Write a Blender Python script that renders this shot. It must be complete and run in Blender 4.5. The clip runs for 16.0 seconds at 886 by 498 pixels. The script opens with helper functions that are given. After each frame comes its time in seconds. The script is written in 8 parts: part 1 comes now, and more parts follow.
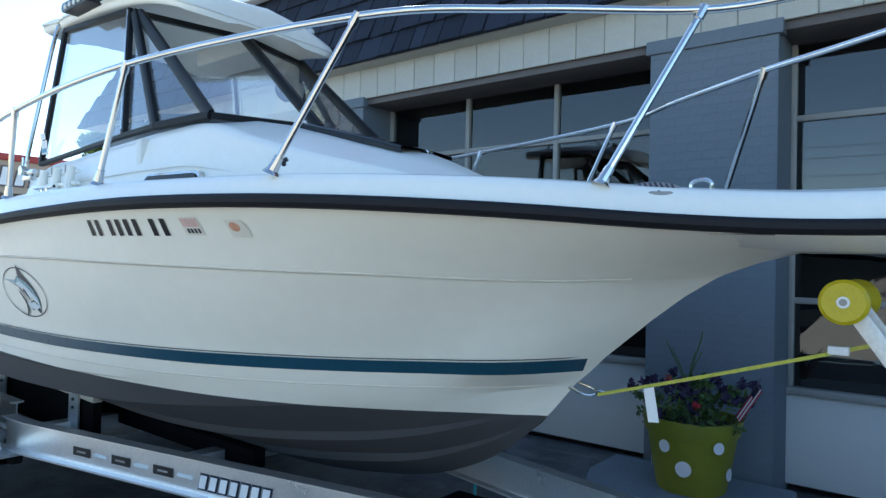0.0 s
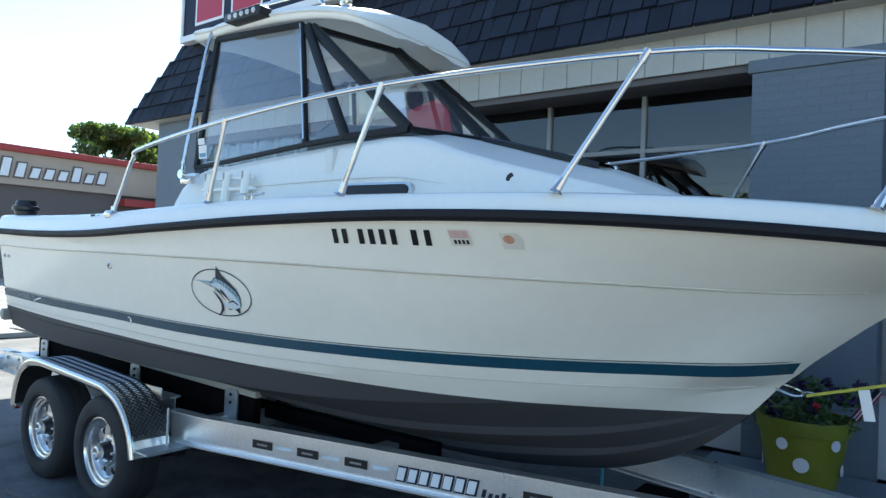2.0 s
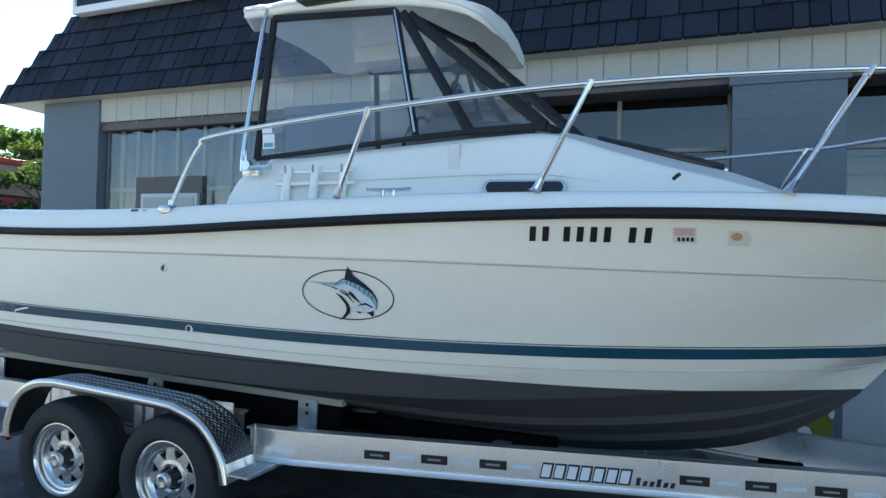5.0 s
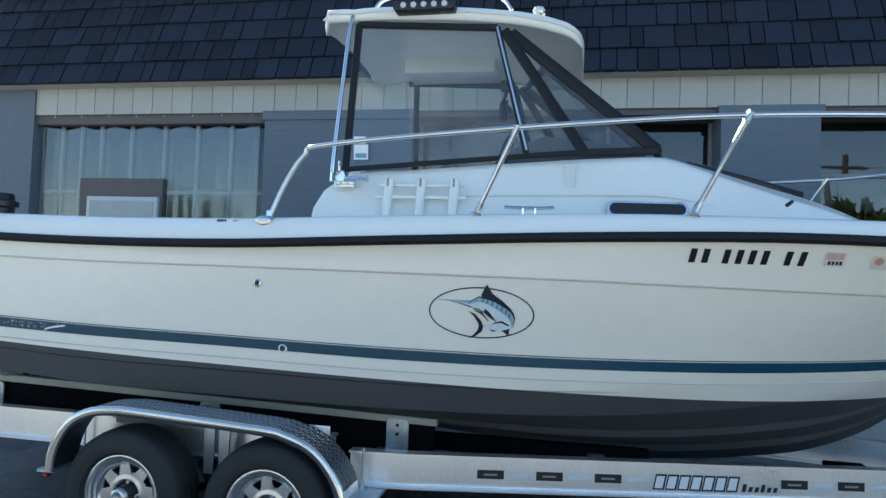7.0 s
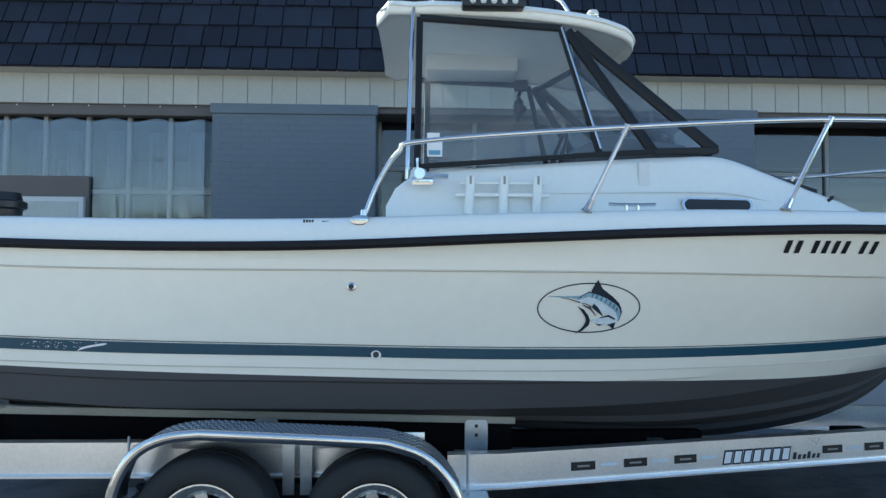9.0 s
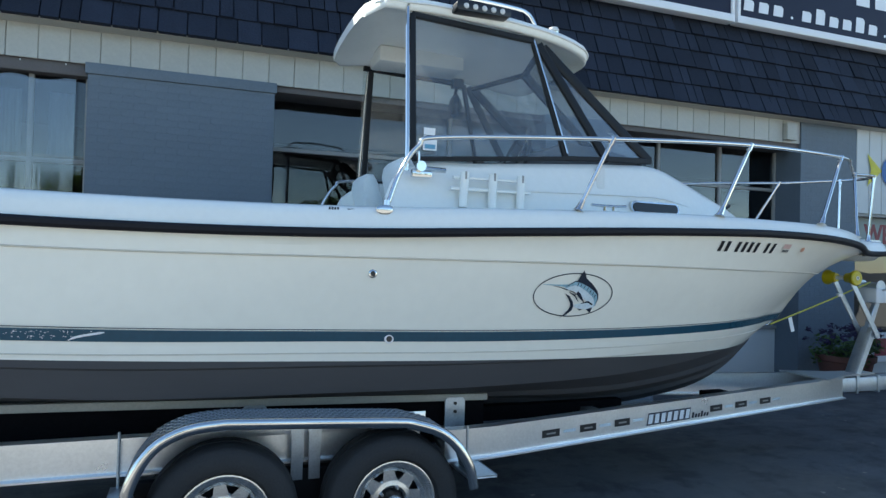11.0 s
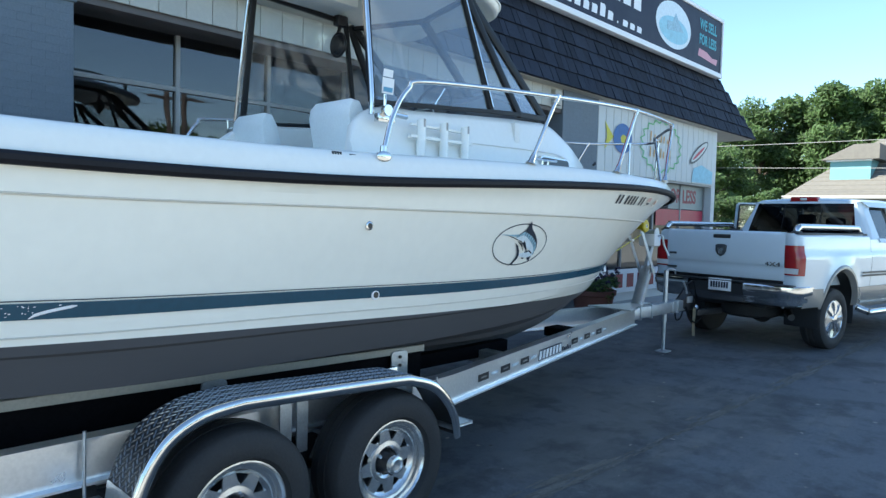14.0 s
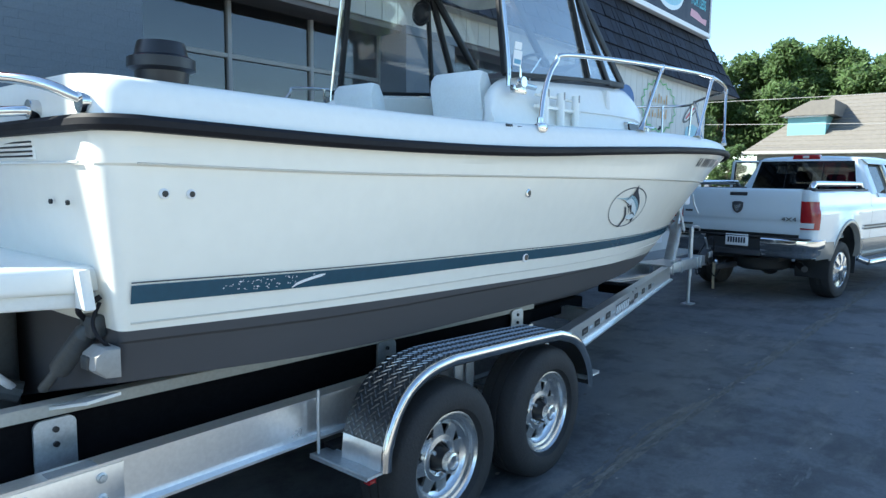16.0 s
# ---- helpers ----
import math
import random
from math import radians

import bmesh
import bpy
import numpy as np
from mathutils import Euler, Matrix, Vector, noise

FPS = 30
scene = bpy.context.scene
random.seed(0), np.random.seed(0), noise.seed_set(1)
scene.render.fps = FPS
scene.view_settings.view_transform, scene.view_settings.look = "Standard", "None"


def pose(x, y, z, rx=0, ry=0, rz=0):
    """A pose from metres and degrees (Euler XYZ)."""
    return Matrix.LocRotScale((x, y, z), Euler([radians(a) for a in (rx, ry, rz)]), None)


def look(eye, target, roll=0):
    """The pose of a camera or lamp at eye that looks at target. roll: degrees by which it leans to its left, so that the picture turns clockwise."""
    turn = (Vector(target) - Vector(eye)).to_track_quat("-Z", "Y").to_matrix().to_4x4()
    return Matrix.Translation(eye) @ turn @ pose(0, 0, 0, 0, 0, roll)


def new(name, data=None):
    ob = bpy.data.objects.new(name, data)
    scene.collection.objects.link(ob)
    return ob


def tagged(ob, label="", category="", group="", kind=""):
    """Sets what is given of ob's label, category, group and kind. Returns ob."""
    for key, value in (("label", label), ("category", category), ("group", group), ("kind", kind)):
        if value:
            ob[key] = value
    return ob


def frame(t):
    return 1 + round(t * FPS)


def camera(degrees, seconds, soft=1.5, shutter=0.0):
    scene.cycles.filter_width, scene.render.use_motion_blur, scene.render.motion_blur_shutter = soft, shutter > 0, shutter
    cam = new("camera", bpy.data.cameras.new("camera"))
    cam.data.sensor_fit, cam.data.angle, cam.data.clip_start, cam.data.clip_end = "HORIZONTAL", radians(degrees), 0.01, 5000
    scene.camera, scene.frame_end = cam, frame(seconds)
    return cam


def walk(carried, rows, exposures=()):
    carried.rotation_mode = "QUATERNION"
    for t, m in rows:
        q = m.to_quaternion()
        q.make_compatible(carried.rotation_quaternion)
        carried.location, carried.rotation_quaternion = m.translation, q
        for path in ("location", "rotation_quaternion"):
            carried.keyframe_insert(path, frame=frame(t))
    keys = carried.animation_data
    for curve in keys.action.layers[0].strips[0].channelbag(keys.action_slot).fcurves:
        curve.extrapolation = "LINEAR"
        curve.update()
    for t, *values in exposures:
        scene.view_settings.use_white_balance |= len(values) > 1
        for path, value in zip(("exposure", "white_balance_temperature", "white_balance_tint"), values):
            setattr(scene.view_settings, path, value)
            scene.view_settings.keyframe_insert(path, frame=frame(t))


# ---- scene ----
cam = camera(67.3, 16.0, soft=1.4)
METRES, EYE, TILT, LEAN, TURN = 9.2, 1.6, 1.1, -1.4, 38.5
ROWS = [
    (0.0, 0.0, 0.0, 0.0, -0.0, 0.0, -0.0),
    (0.5, -0.0317, -0.0139, 0.0012, -0.99, -0.02, 0.19),
    (1.0, -0.0615, -0.0291, 0.0044, -1.7, -0.07, -0.64),
    (1.5, -0.0869, -0.025, 0.0029, -1.75, -0.38, -1.35),
    (2.0, -0.1145, -0.0226, 0.0052, -1.65, -0.23, -0.91),
    (2.5, -0.1457, -0.0301, 0.005, -3.13, -0.1, -1.53),
    (3.0, -0.1704, -0.032, 0.0049, -4.48, -0.36, -1.59),
    (5.5, -0.3235, 0.0165, 0.0048, -19.65, -0.38, -0.64),
    (6.0, -0.3617, 0.0217, 0.0066, -22.54, -0.27, -1.29),
    (6.5, -0.3888, 0.0385, 0.0055, -25.52, 0.12, -2.22),
    (7.0, -0.4158, 0.0632, 0.0067, -27.34, 0.5, -1.38),
    (7.5, -0.4441, 0.0803, 0.0061, -29.23, 0.95, -1.64),
    (8.0, -0.4744, 0.0992, 0.0062, -33.59, 1.19, -1.54),
    (8.5, -0.5021, 0.1225, 0.0048, -36.87, 0.78, -0.5),
    (11.0, -0.6313, 0.2264, 0.008, -58.86, -0.78, -1.68),
    (11.5, -0.6404, 0.2558, 0.003, -63.02, -0.89, -1.75),
    (12.0, -0.6486, 0.2829, 0.0045, -66.72, -1.39, -1.37),
    (12.5, -0.6657, 0.3061, 0.0053, -71.38, -2.05, -1.83),
    (13.0, -0.6757, 0.3275, 0.0045, -76.93, -2.79, -2.45),
    (13.5, -0.671, 0.3539, 0.0038, -82.61, -3.72, -1.87),
    (14.0, -0.6717, 0.3818, 0.0029, -84.67, -4.21, -2.48),
    (14.5, -0.6885, 0.4147, 0.0038, -87.13, -5.16, -2.64),
    (15.0, -0.6913, 0.4421, 0.0024, -85.73, -6.16, -2.93),
    (15.5, -0.6898, 0.4693, 0.0035, -86.4, -7.12, -2.31),
    (16.0, -0.7023, 0.4888, 0.0042, -88.54, -7.54, -1.72),
]
EXPOSURES = [(0.0, 1.56, 6450, 2), (3.0, 1.30, 6450, 2), (7.0, 1.25, 6450, 2), (11.0, 1.20, 6450, 2), (12.5, 1.33, 6450, 2), (14.0, 1.50, 6300, 1), (16.0, 1.53, 6280, 1)]
walk(cam, [(t, pose(0, 0, EYE, TILT, LEAN, TURN) @ pose(METRES * x, METRES * y, METRES * z, 90 + pitch, roll, yaw)) for t, x, y, z, yaw, pitch, roll in ROWS], EXPOSURES)

# ---- world and sun ----
SUN_EL, SUN_X, SUN_Y = radians(38.5), -0.705, 0.709
world = bpy.data.worlds.new("sky")
scene.world = world
world.use_nodes = True
sky = world.node_tree.nodes.new("ShaderNodeTexSky")
sky.sky_type = "NISHITA"
sky.sun_disc = False
sky.sun_elevation = SUN_EL
sky.sun_rotation = math.atan2(SUN_X, SUN_Y)
sky.altitude = 900
sky.air_density, sky.dust_density, sky.ozone_density = 0.97, 0.35, 2.5
world.node_tree.links.new(sky.outputs["Color"], world.node_tree.nodes["Background"].inputs["Color"])
world.node_tree.nodes["Background"].inputs["Strength"].default_value = 0.13
sun_data = bpy.data.lights.new("sun", "SUN")
sun_data.energy, sun_data.angle, sun_data.color = 5.0, radians(0.5), (1.0, 0.94, 0.86)
sun = new("sun", sun_data)
sun.matrix_world = look((40 * SUN_X, 40 * SUN_Y, 40 * math.tan(SUN_EL)), (0, 0, 0))

# ---- materials ----
def mat(name, color, rough=0.5, metal=0.0, var=0.12, scale=6.0, fine=80.0, bump=0.0, spec=0.5, coat=0.0, rand=0.0, island=0.0, stain=0.0, stain_color=(0.1, 0.09, 0.08), stain_scale=1.5):
    m = bpy.data.materials.new(name)
    m.use_nodes = True
    nt = m.node_tree
    b = nt.nodes["Principled BSDF"]
    b.inputs["Roughness"].default_value = rough
    b.inputs["Metallic"].default_value = metal
    b.inputs["Specular IOR Level"].default_value = spec
    b.inputs["Coat Weight"].default_value = coat
    b.inputs["Coat Roughness"].default_value = 0.05
    N, L = nt.nodes.new, nt.links.new
    tc = N("ShaderNodeTexCoord")
    n1 = N("ShaderNodeTexNoise")
    n1.inputs["Scale"].default_value, n1.inputs["Detail"].default_value = scale, 5
    n2 = N("ShaderNodeTexNoise")
    n2.inputs["Scale"].default_value, n2.inputs["Detail"].default_value = fine, 3
    L(tc.outputs["Object"], n1.inputs["Vector"])
    L(tc.outputs["Object"], n2.inputs["Vector"])
    add = N("ShaderNodeMath")
    add.operation = "ADD"
    L(n1.outputs["Fac"], add.inputs[0])
    L(n2.outputs["Fac"], add.inputs[1])
    mr = N("ShaderNodeMapRange")
    mr.inputs["From Min"].default_value, mr.inputs["From Max"].default_value = 0.6, 1.4
    mr.inputs["To Min"].default_value, mr.inputs["To Max"].default_value = 1 - var, 1 + var
    L(add.outputs[0], mr.inputs["Value"])
    fac = mr.outputs["Result"]
    if rand or island:
        src = N("ShaderNodeObjectInfo").outputs["Random"] if rand else N("ShaderNodeNewGeometry").outputs["Random Per Island"]
        r = N("ShaderNodeMapRange")
        r.inputs["To Min"].default_value, r.inputs["To Max"].default_value = 1 - (rand or island), 1 + (rand or island)
        L(src, r.inputs["Value"])
        mul = N("ShaderNodeMath")
        mul.operation = "MULTIPLY"
        L(fac, mul.inputs[0])
        L(r.outputs["Result"], mul.inputs[1])
        fac = mul.outputs[0]
    vm = N("ShaderNodeVectorMath")
    vm.operation = "SCALE"
    vm.inputs[0].default_value = color
    L(fac, vm.inputs["Scale"])
    out = vm.outputs["Vector"]
    if stain:
        n3 = N("ShaderNodeTexNoise")
        n3.inputs["Scale"].default_value, n3.inputs["Detail"].default_value = stain_scale, 7
        L(tc.outputs["Object"], n3.inputs["Vector"])
        ms = N("ShaderNodeMapRange")
        ms.inputs["From Min"].default_value, ms.inputs["From Max"].default_value = 0.52, 0.75
        ms.inputs["To Max"].default_value = stain
        L(n3.outputs["Fac"], ms.inputs["Value"])
        mix = N("ShaderNodeMix")
        mix.data_type = "RGBA"
        L(ms.outputs["Result"], mix.inputs["Factor"])
        L(out, mix.inputs["A"])
        mix.inputs["B"].default_value = (*stain_color, 1)
        out = mix.outputs["Result"]
    L(out, b.inputs["Base Color"])
    rr = N("ShaderNodeMapRange")
    rr.inputs["To Min"].default_value, rr.inputs["To Max"].default_value = max(0.02, rough * 0.8), min(1, rough * 1.2)
    L(n1.outputs["Fac"], rr.inputs["Value"])
    L(rr.outputs["Result"], b.inputs["Roughness"])
    if bump:
        bp = N("ShaderNodeBump")
        bp.inputs["Strength"].default_value, bp.inputs["Distance"].default_value = 1.0, bump
        L(n2.outputs["Fac"], bp.inputs["Height"])
        L(bp.outputs["Normal"], b.inputs["Normal"])
    return m


def glass_mat(name, tint=(0.85, 0.9, 0.9), base=0.045, wave=0.004, grazing=0.9, rough=0.012, falloff=4.5, dust=0.0):
    """Thin clear glass: see-through, with gloss that grows towards grazing."""
    m = bpy.data.materials.new(name)
    m.use_nodes = True
    nt = m.node_tree
    nt.nodes.remove(nt.nodes["Principled BSDF"])
    N, L = nt.nodes.new, nt.links.new
    tr = N("ShaderNodeBsdfTransparent")
    tr.inputs["Color"].default_value = (*tint, 1)
    gl = N("ShaderNodeBsdfGlossy")
    gl.inputs["Roughness"].default_value = rough
    lw = N("ShaderNodeLayerWeight")
    lw.inputs["Blend"].default_value = 0.5
    pw_ = N("ShaderNodeMath")
    pw_.operation = "POWER"
    pw_.inputs[1].default_value = falloff
    L(lw.outputs["Facing"], pw_.inputs[0])
    ma = N("ShaderNodeMath")
    ma.operation = "MULTIPLY_ADD"
    ma.inputs[1].default_value, ma.inputs[2].default_value = grazing, base
    L(pw_.outputs[0], ma.inputs[0])
    noise_n = N("ShaderNodeTexNoise")
    noise_n.inputs["Scale"].default_value = 1.6
    bp = N("ShaderNodeBump")
    bp.inputs["Distance"].default_value = wave
    L(noise_n.outputs["Fac"], bp.inputs["Height"])
    L(bp.outputs["Normal"], gl.inputs["Normal"])
    mx = N("ShaderNodeMixShader")
    L(ma.outputs[0], mx.inputs["Fac"])
    L(tr.outputs["BSDF"], mx.inputs[1])
    L(gl.outputs["BSDF"], mx.inputs[2])
    out = mx.outputs["Shader"]
    if dust:
        # a thin film of dust and water spots that scatters light both ways
        dn = N("ShaderNodeTexNoise")
        dn.inputs["Scale"].default_value, dn.inputs["Detail"].default_value = 7.0, 6
        dr = N("ShaderNodeMapRange")
        dr.inputs["From Min"].default_value, dr.inputs["From Max"].default_value = 0.3, 0.75
        dr.inputs["To Min"].default_value, dr.inputs["To Max"].default_value = dust * 0.5, dust * 1.5
        L(dn.outputs["Fac"], dr.inputs["Value"])
        di, tl = N("ShaderNodeBsdfDiffuse"), N("ShaderNodeBsdfTranslucent")
        for node in (di, tl):
            node.inputs["Color"].default_value = (0.8, 0.8, 0.78, 1)
        m1, m2 = N("ShaderNodeMixShader"), N("ShaderNodeMixShader")
        L(di.outputs["BSDF"], m1.inputs[1])
        L(tl.outputs["BSDF"], m1.inputs[2])
        L(dr.outputs["Result"], m2.inputs["Fac"])
        L(out, m2.inputs[1])
        L(m1.outputs["Shader"], m2.inputs[2])
        out = m2.outputs["Shader"]
    L(out, nt.nodes["Material Output"].inputs["Surface"])
    return m


def hull_mat():
    """White gelcoat above a dark antifouling paint line that sags gently along the hull."""
    m = mat("hull_gelcoat", (0.84, 0.81, 0.72), 0.16, var=0.03, scale=1.2, fine=14, spec=0.5, stain=0.10, stain_color=(0.62, 0.58, 0.48), stain_scale=0.8)
    nt = m.node_tree
    b = nt.nodes["Principled BSDF"]
    N, L = nt.nodes.new, nt.links.new
    geo = N("ShaderNodeNewGeometry")
    sp = N("ShaderNodeSeparateXYZ")
    L(geo.outputs["Position"], sp.inputs[0])
    curve = N("ShaderNodeFloatCurve")
    mrx = N("ShaderNodeMapRange")
    mrx.inputs["From Min"].default_value, mrx.inputs["From Max"].default_value = -7.0, -1.0
    L(sp.outputs["X"], mrx.inputs["Value"])
    pts = curve.mapping.curves[0].points
    pts[0].location, pts[1].location = (0.0, 0.55), (1.0, 0.225)
    for x, z in ((-6.2, 1.064), (-5.2, 1.036), (-4.2, 1.014), (-3.2, 0.998), (-2.4, 0.988), (-1.8, 0.983), (-1.4, 0.972)):
        pts.new((x + 7) / 6, (z - 0.88) / 0.4)
    curve.mapping.update()
    L(mrx.outputs["Result"], curve.inputs["Value"])
    ma = N("ShaderNodeMath")
    ma.operation = "MULTIPLY_ADD"
    ma.inputs[1].default_value, ma.inputs[2].default_value = 0.4, 0.88
    L(curve.outputs[0], ma.inputs[0])
    lt = N("ShaderNodeMath")
    lt.operation = "LESS_THAN"
    L(sp.outputs["Z"], lt.inputs[0])
    L(ma.outputs[0], lt.inputs[1])
    n = N("ShaderNodeTexNoise")
    n.inputs["Scale"].default_value, n.inputs["Detail"].default_value = 9, 6
    ramp = N("ShaderNodeValToRGB")
    ramp.color_ramp.elements[0].color, ramp.color_ramp.elements[1].color = (0.046, 0.046, 0.050, 1), (0.070, 0.068, 0.072, 1)
    L(n.outputs["Fac"], ramp.inputs["Fac"])
    mix = N("ShaderNodeMix")
    mix.data_type = "RGBA"
    L(lt.outputs[0], mix.inputs["Factor"])
    L(b.inputs["Base Color"].links[0].from_socket, mix.inputs["A"])
    L(ramp.outputs["Color"], mix.inputs["B"])
    L(mix.outputs["Result"], b.inputs["Base Color"])
    mr = N("ShaderNodeMix")
    L(lt.outputs[0], mr.inputs["Factor"])
    mr.inputs["A"].default_value, mr.inputs["B"].default_value = 0.16, 0.7
    L(mr.outputs["Result"], b.inputs["Roughness"])
    return m


GEL = hull_mat()
DECK = mat("deck_gelcoat", (0.84, 0.84, 0.785), 0.24, var=0.03, scale=2, fine=30)
# gelcoat browned and darkened, so that shade along the mouldings sits in the colour
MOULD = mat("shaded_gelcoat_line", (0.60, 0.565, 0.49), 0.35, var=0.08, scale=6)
LINER = mat("liner_gelcoat", (0.74, 0.74, 0.70), 0.35, var=0.05, scale=3, stain=0.25, stain_color=(0.55, 0.5, 0.4))
RUBBER = mat("black_rubber", (0.011, 0.011, 0.014), 0.6, var=0.3, scale=5, spec=0.22)
DASH = mat("grey_dashboard", (0.10, 0.105, 0.11), 0.6, var=0.15, scale=8)
TEAL = mat("teal_stripe", (0.012, 0.062, 0.100), 0.25, var=0.12, scale=3, fine=40)
NAVY = mat("navy_ink", (0.010, 0.018, 0.035), 0.35, var=0.1)
BLACK = mat("black_paint", (0.012, 0.012, 0.014), 0.35, var=0.2)
FISHBLUE = mat("pale_blue_print", (0.26, 0.42, 0.50), 0.35, var=0.35, scale=22)
FISHLIGHT = mat("silver_print", (0.62, 0.70, 0.74), 0.35, var=0.15, scale=22)
CHROME = mat("polished_stainless", (0.66, 0.65, 0.63), 0.10, metal=1.0, var=0.05, scale=4)
SPRING = mat("near_black_steel", (0.014, 0.014, 0.015), 0.7, spec=0.15, var=0.3, scale=9)
ALU = mat("mill_aluminium", (0.86, 0.86, 0.85), 0.30, metal=0.86, var=0.10, scale=3, fine=60, stain=0.25, stain_color=(0.45, 0.44, 0.42))
GALV = mat("galvanised_steel", (0.52, 0.55, 0.57), 0.42, metal=0.8, var=0.18, scale=14, fine=90)
RIMMETAL = mat("bright_galvanised_rim", (0.66, 0.66, 0.65), 0.24, metal=0.92, var=0.22, scale=14, fine=70)
# same aluminium as the diamonds; the dark ground's reflection is put into the colour
PLATE = mat("tread_plate_dark_reflection", (0.09, 0.092, 0.095), 0.42, metal=0.7, var=0.2, scale=9)
COUPLER = mat("greasy_dark_steel", (0.07, 0.072, 0.075), 0.4, metal=0.8, var=0.3, scale=14)
TANROPE = mat("tan_webbing", (0.32, 0.26, 0.17), 0.85, var=0.2, scale=20)
TREAD = mat("diamond_plate", (0.30, 0.305, 0.31), 0.30, metal=0.9, var=0.15, scale=9)
SMOKE = mat("smoked_acrylic", (0.010, 0.012, 0.015), 0.08, var=0.1, scale=6)
TYRE = mat("tyre_rubber", (0.020, 0.020, 0.021), 0.75, var=0.25, scale=8, bump=0.002, stain=0.3, stain_color=(0.05, 0.047, 0.043))
PILLAR = mat("anodised_black_frame", (0.010, 0.011, 0.013), 0.5, var=0.2, spec=0.3)
CLEAR = glass_mat("clear_glass", (0.84, 0.88, 0.89), 0.075, 0.001, falloff=1.9, dust=0.07)
SHOP = glass_mat("shop_glass", (0.42, 0.44, 0.46), 0.088, 0.0012, falloff=4.0)
VINYL = glass_mat("clear_vinyl_sheet", (0.74, 0.79, 0.84), 0.14, 0.004, 0.9, 0.10)
CUSHION = mat("white_vinyl_cushion", (0.78, 0.82, 0.80), 0.45, var=0.06, scale=8, bump=0.001)
BRICK = mat("grey_painted_brick", (0.135, 0.165, 0.195), 0.62, var=0.10, scale=5, fine=50, bump=0.004, rand=0.025, stain=0.15, stain_color=(0.10, 0.115, 0.13))
BRICKI = mat("grey_painted_brickwork", (0.135, 0.165, 0.195), 0.62, var=0.10, scale=5, fine=50, bump=0.004, island=0.02, stain=0.15, stain_color=(0.10, 0.115, 0.13))
MORTAR = mat("painted_mortar", (0.130, 0.158, 0.187), 0.75, var=0.1, bump=0.004)
BOARD = mat("cream_painted_board", (0.45, 0.435, 0.385), 0.5, var=0.07, scale=3, fine=40, rand=0.05, stain=0.25, stain_color=(0.45, 0.41, 0.33))
PANEL = mat("white_painted_panel", (0.56, 0.57, 0.56), 0.5, var=0.05, scale=3, rand=0.03, stain=0.2, stain_color=(0.5, 0.5, 0.47))
SHINGLE = mat("slate_shingle", (0.020, 0.025, 0.039), 0.72, var=0.25, scale=7, fine=60, spec=0.2, bump=0.006, rand=0.28)
SHINGLEI = mat("slate_shingles", (0.020, 0.025, 0.039), 0.72, var=0.25, scale=7, fine=60, spec=0.2, bump=0.006, island=0.28)
HEADER = mat("weathered_grey_brown_board", (0.12, 0.105, 0.10), 0.65, var=0.15, scale=4)
SHELFWOOD = mat("oak_shelf", (0.30, 0.17, 0.09), 0.5, var=0.2, scale=12)
BROWN = mat("brown_painted_timber", (0.075, 0.060, 0.055), 0.6, var=0.15, scale=4)
FRAME = mat("grey_door_frame", (0.30, 0.29, 0.27), 0.5, var=0.12, scale=4)
# the unlit room's dimness is put into this near-black colour
DARKROOM = mat("interior_coloured_dim", (0.045, 0.042, 0.040), 0.8, var=0.3, scale=0.8, fine=6)
SIGNFACE = mat("navy_sign_face", (0.013, 0.016, 0.036), 0.5, var=0.1, spec=0.25)
SIGNRED = mat("red_sign_letter", (0.42, 0.02, 0.05), 0.4, var=0.08)
SIGNWHITE = mat("white_sign_vinyl", (0.75, 0.76, 0.78), 0.4, var=0.04)
SIGNTEAL = mat("turquoise_sign_vinyl", (0.04, 0.30, 0.36), 0.4, var=0.06)
SIGNPINK = mat("pink_sign_vinyl", (0.55, 0.22, 0.26), 0.4, var=0.06)
TRUCK = mat("white_car_paint", (0.555, 0.625, 0.66), 0.22, var=0.03, scale=2, coat=0.6)
TAN = mat("tan_car_paint", (0.20, 0.195, 0.178), 0.25, var=0.06, scale=3, coat=0.4)
DARKPLASTIC = mat("dark_plastic", (0.022, 0.023, 0.025), 0.5, var=0.2)
TINT = glass_mat("tinted_car_glass", (0.07, 0.075, 0.08), 0.045, 0.001)
REDLENS = mat("red_lens", (0.30, 0.012, 0.015), 0.15, var=0.15, scale=12, coat=0.5)
WHITELENS = mat("white_lens", (0.6, 0.6, 0.58), 0.15, var=0.1)
YELLOW = mat("yellow_urethane", (0.50, 0.40, 0.008), 0.35, var=0.12, scale=9)
STRAP = mat("yellow_webbing", (0.44, 0.43, 0.07), 0.8, var=0.2, scale=30)
POT = mat("lime_painted_pot", (0.21, 0.215, 0.018), 0.5, var=0.18, scale=7, stain=0.3, stain_color=(0.22, 0.24, 0.03))
CLAY = mat("brown_clay_pot", (0.14, 0.055, 0.04), 0.7, var=0.2, scale=8)
SOIL = mat("potting_soil", (0.03, 0.022, 0.016), 0.95, var=0.4, bump=0.01)
PETAL = mat("purple_petal", (0.020, 0.006, 0.040), 0.6, var=0.3, island=0.4)
REDPETAL = mat("red_petal", (0.40, 0.02, 0.03), 0.6, var=0.2, island=0.3)
LEAF = mat("green_leaf", (0.074, 0.124, 0.043), 0.6, var=0.3, scale=1.0, island=0.45)
LEAFDARK = mat("dark_green_leaf", (0.065, 0.110, 0.038), 0.6, var=0.3, scale=0.6, island=0.5)
BARK = mat("tree_bark", (0.09, 0.07, 0.05), 0.9, var=0.35, scale=9, bump=0.01)


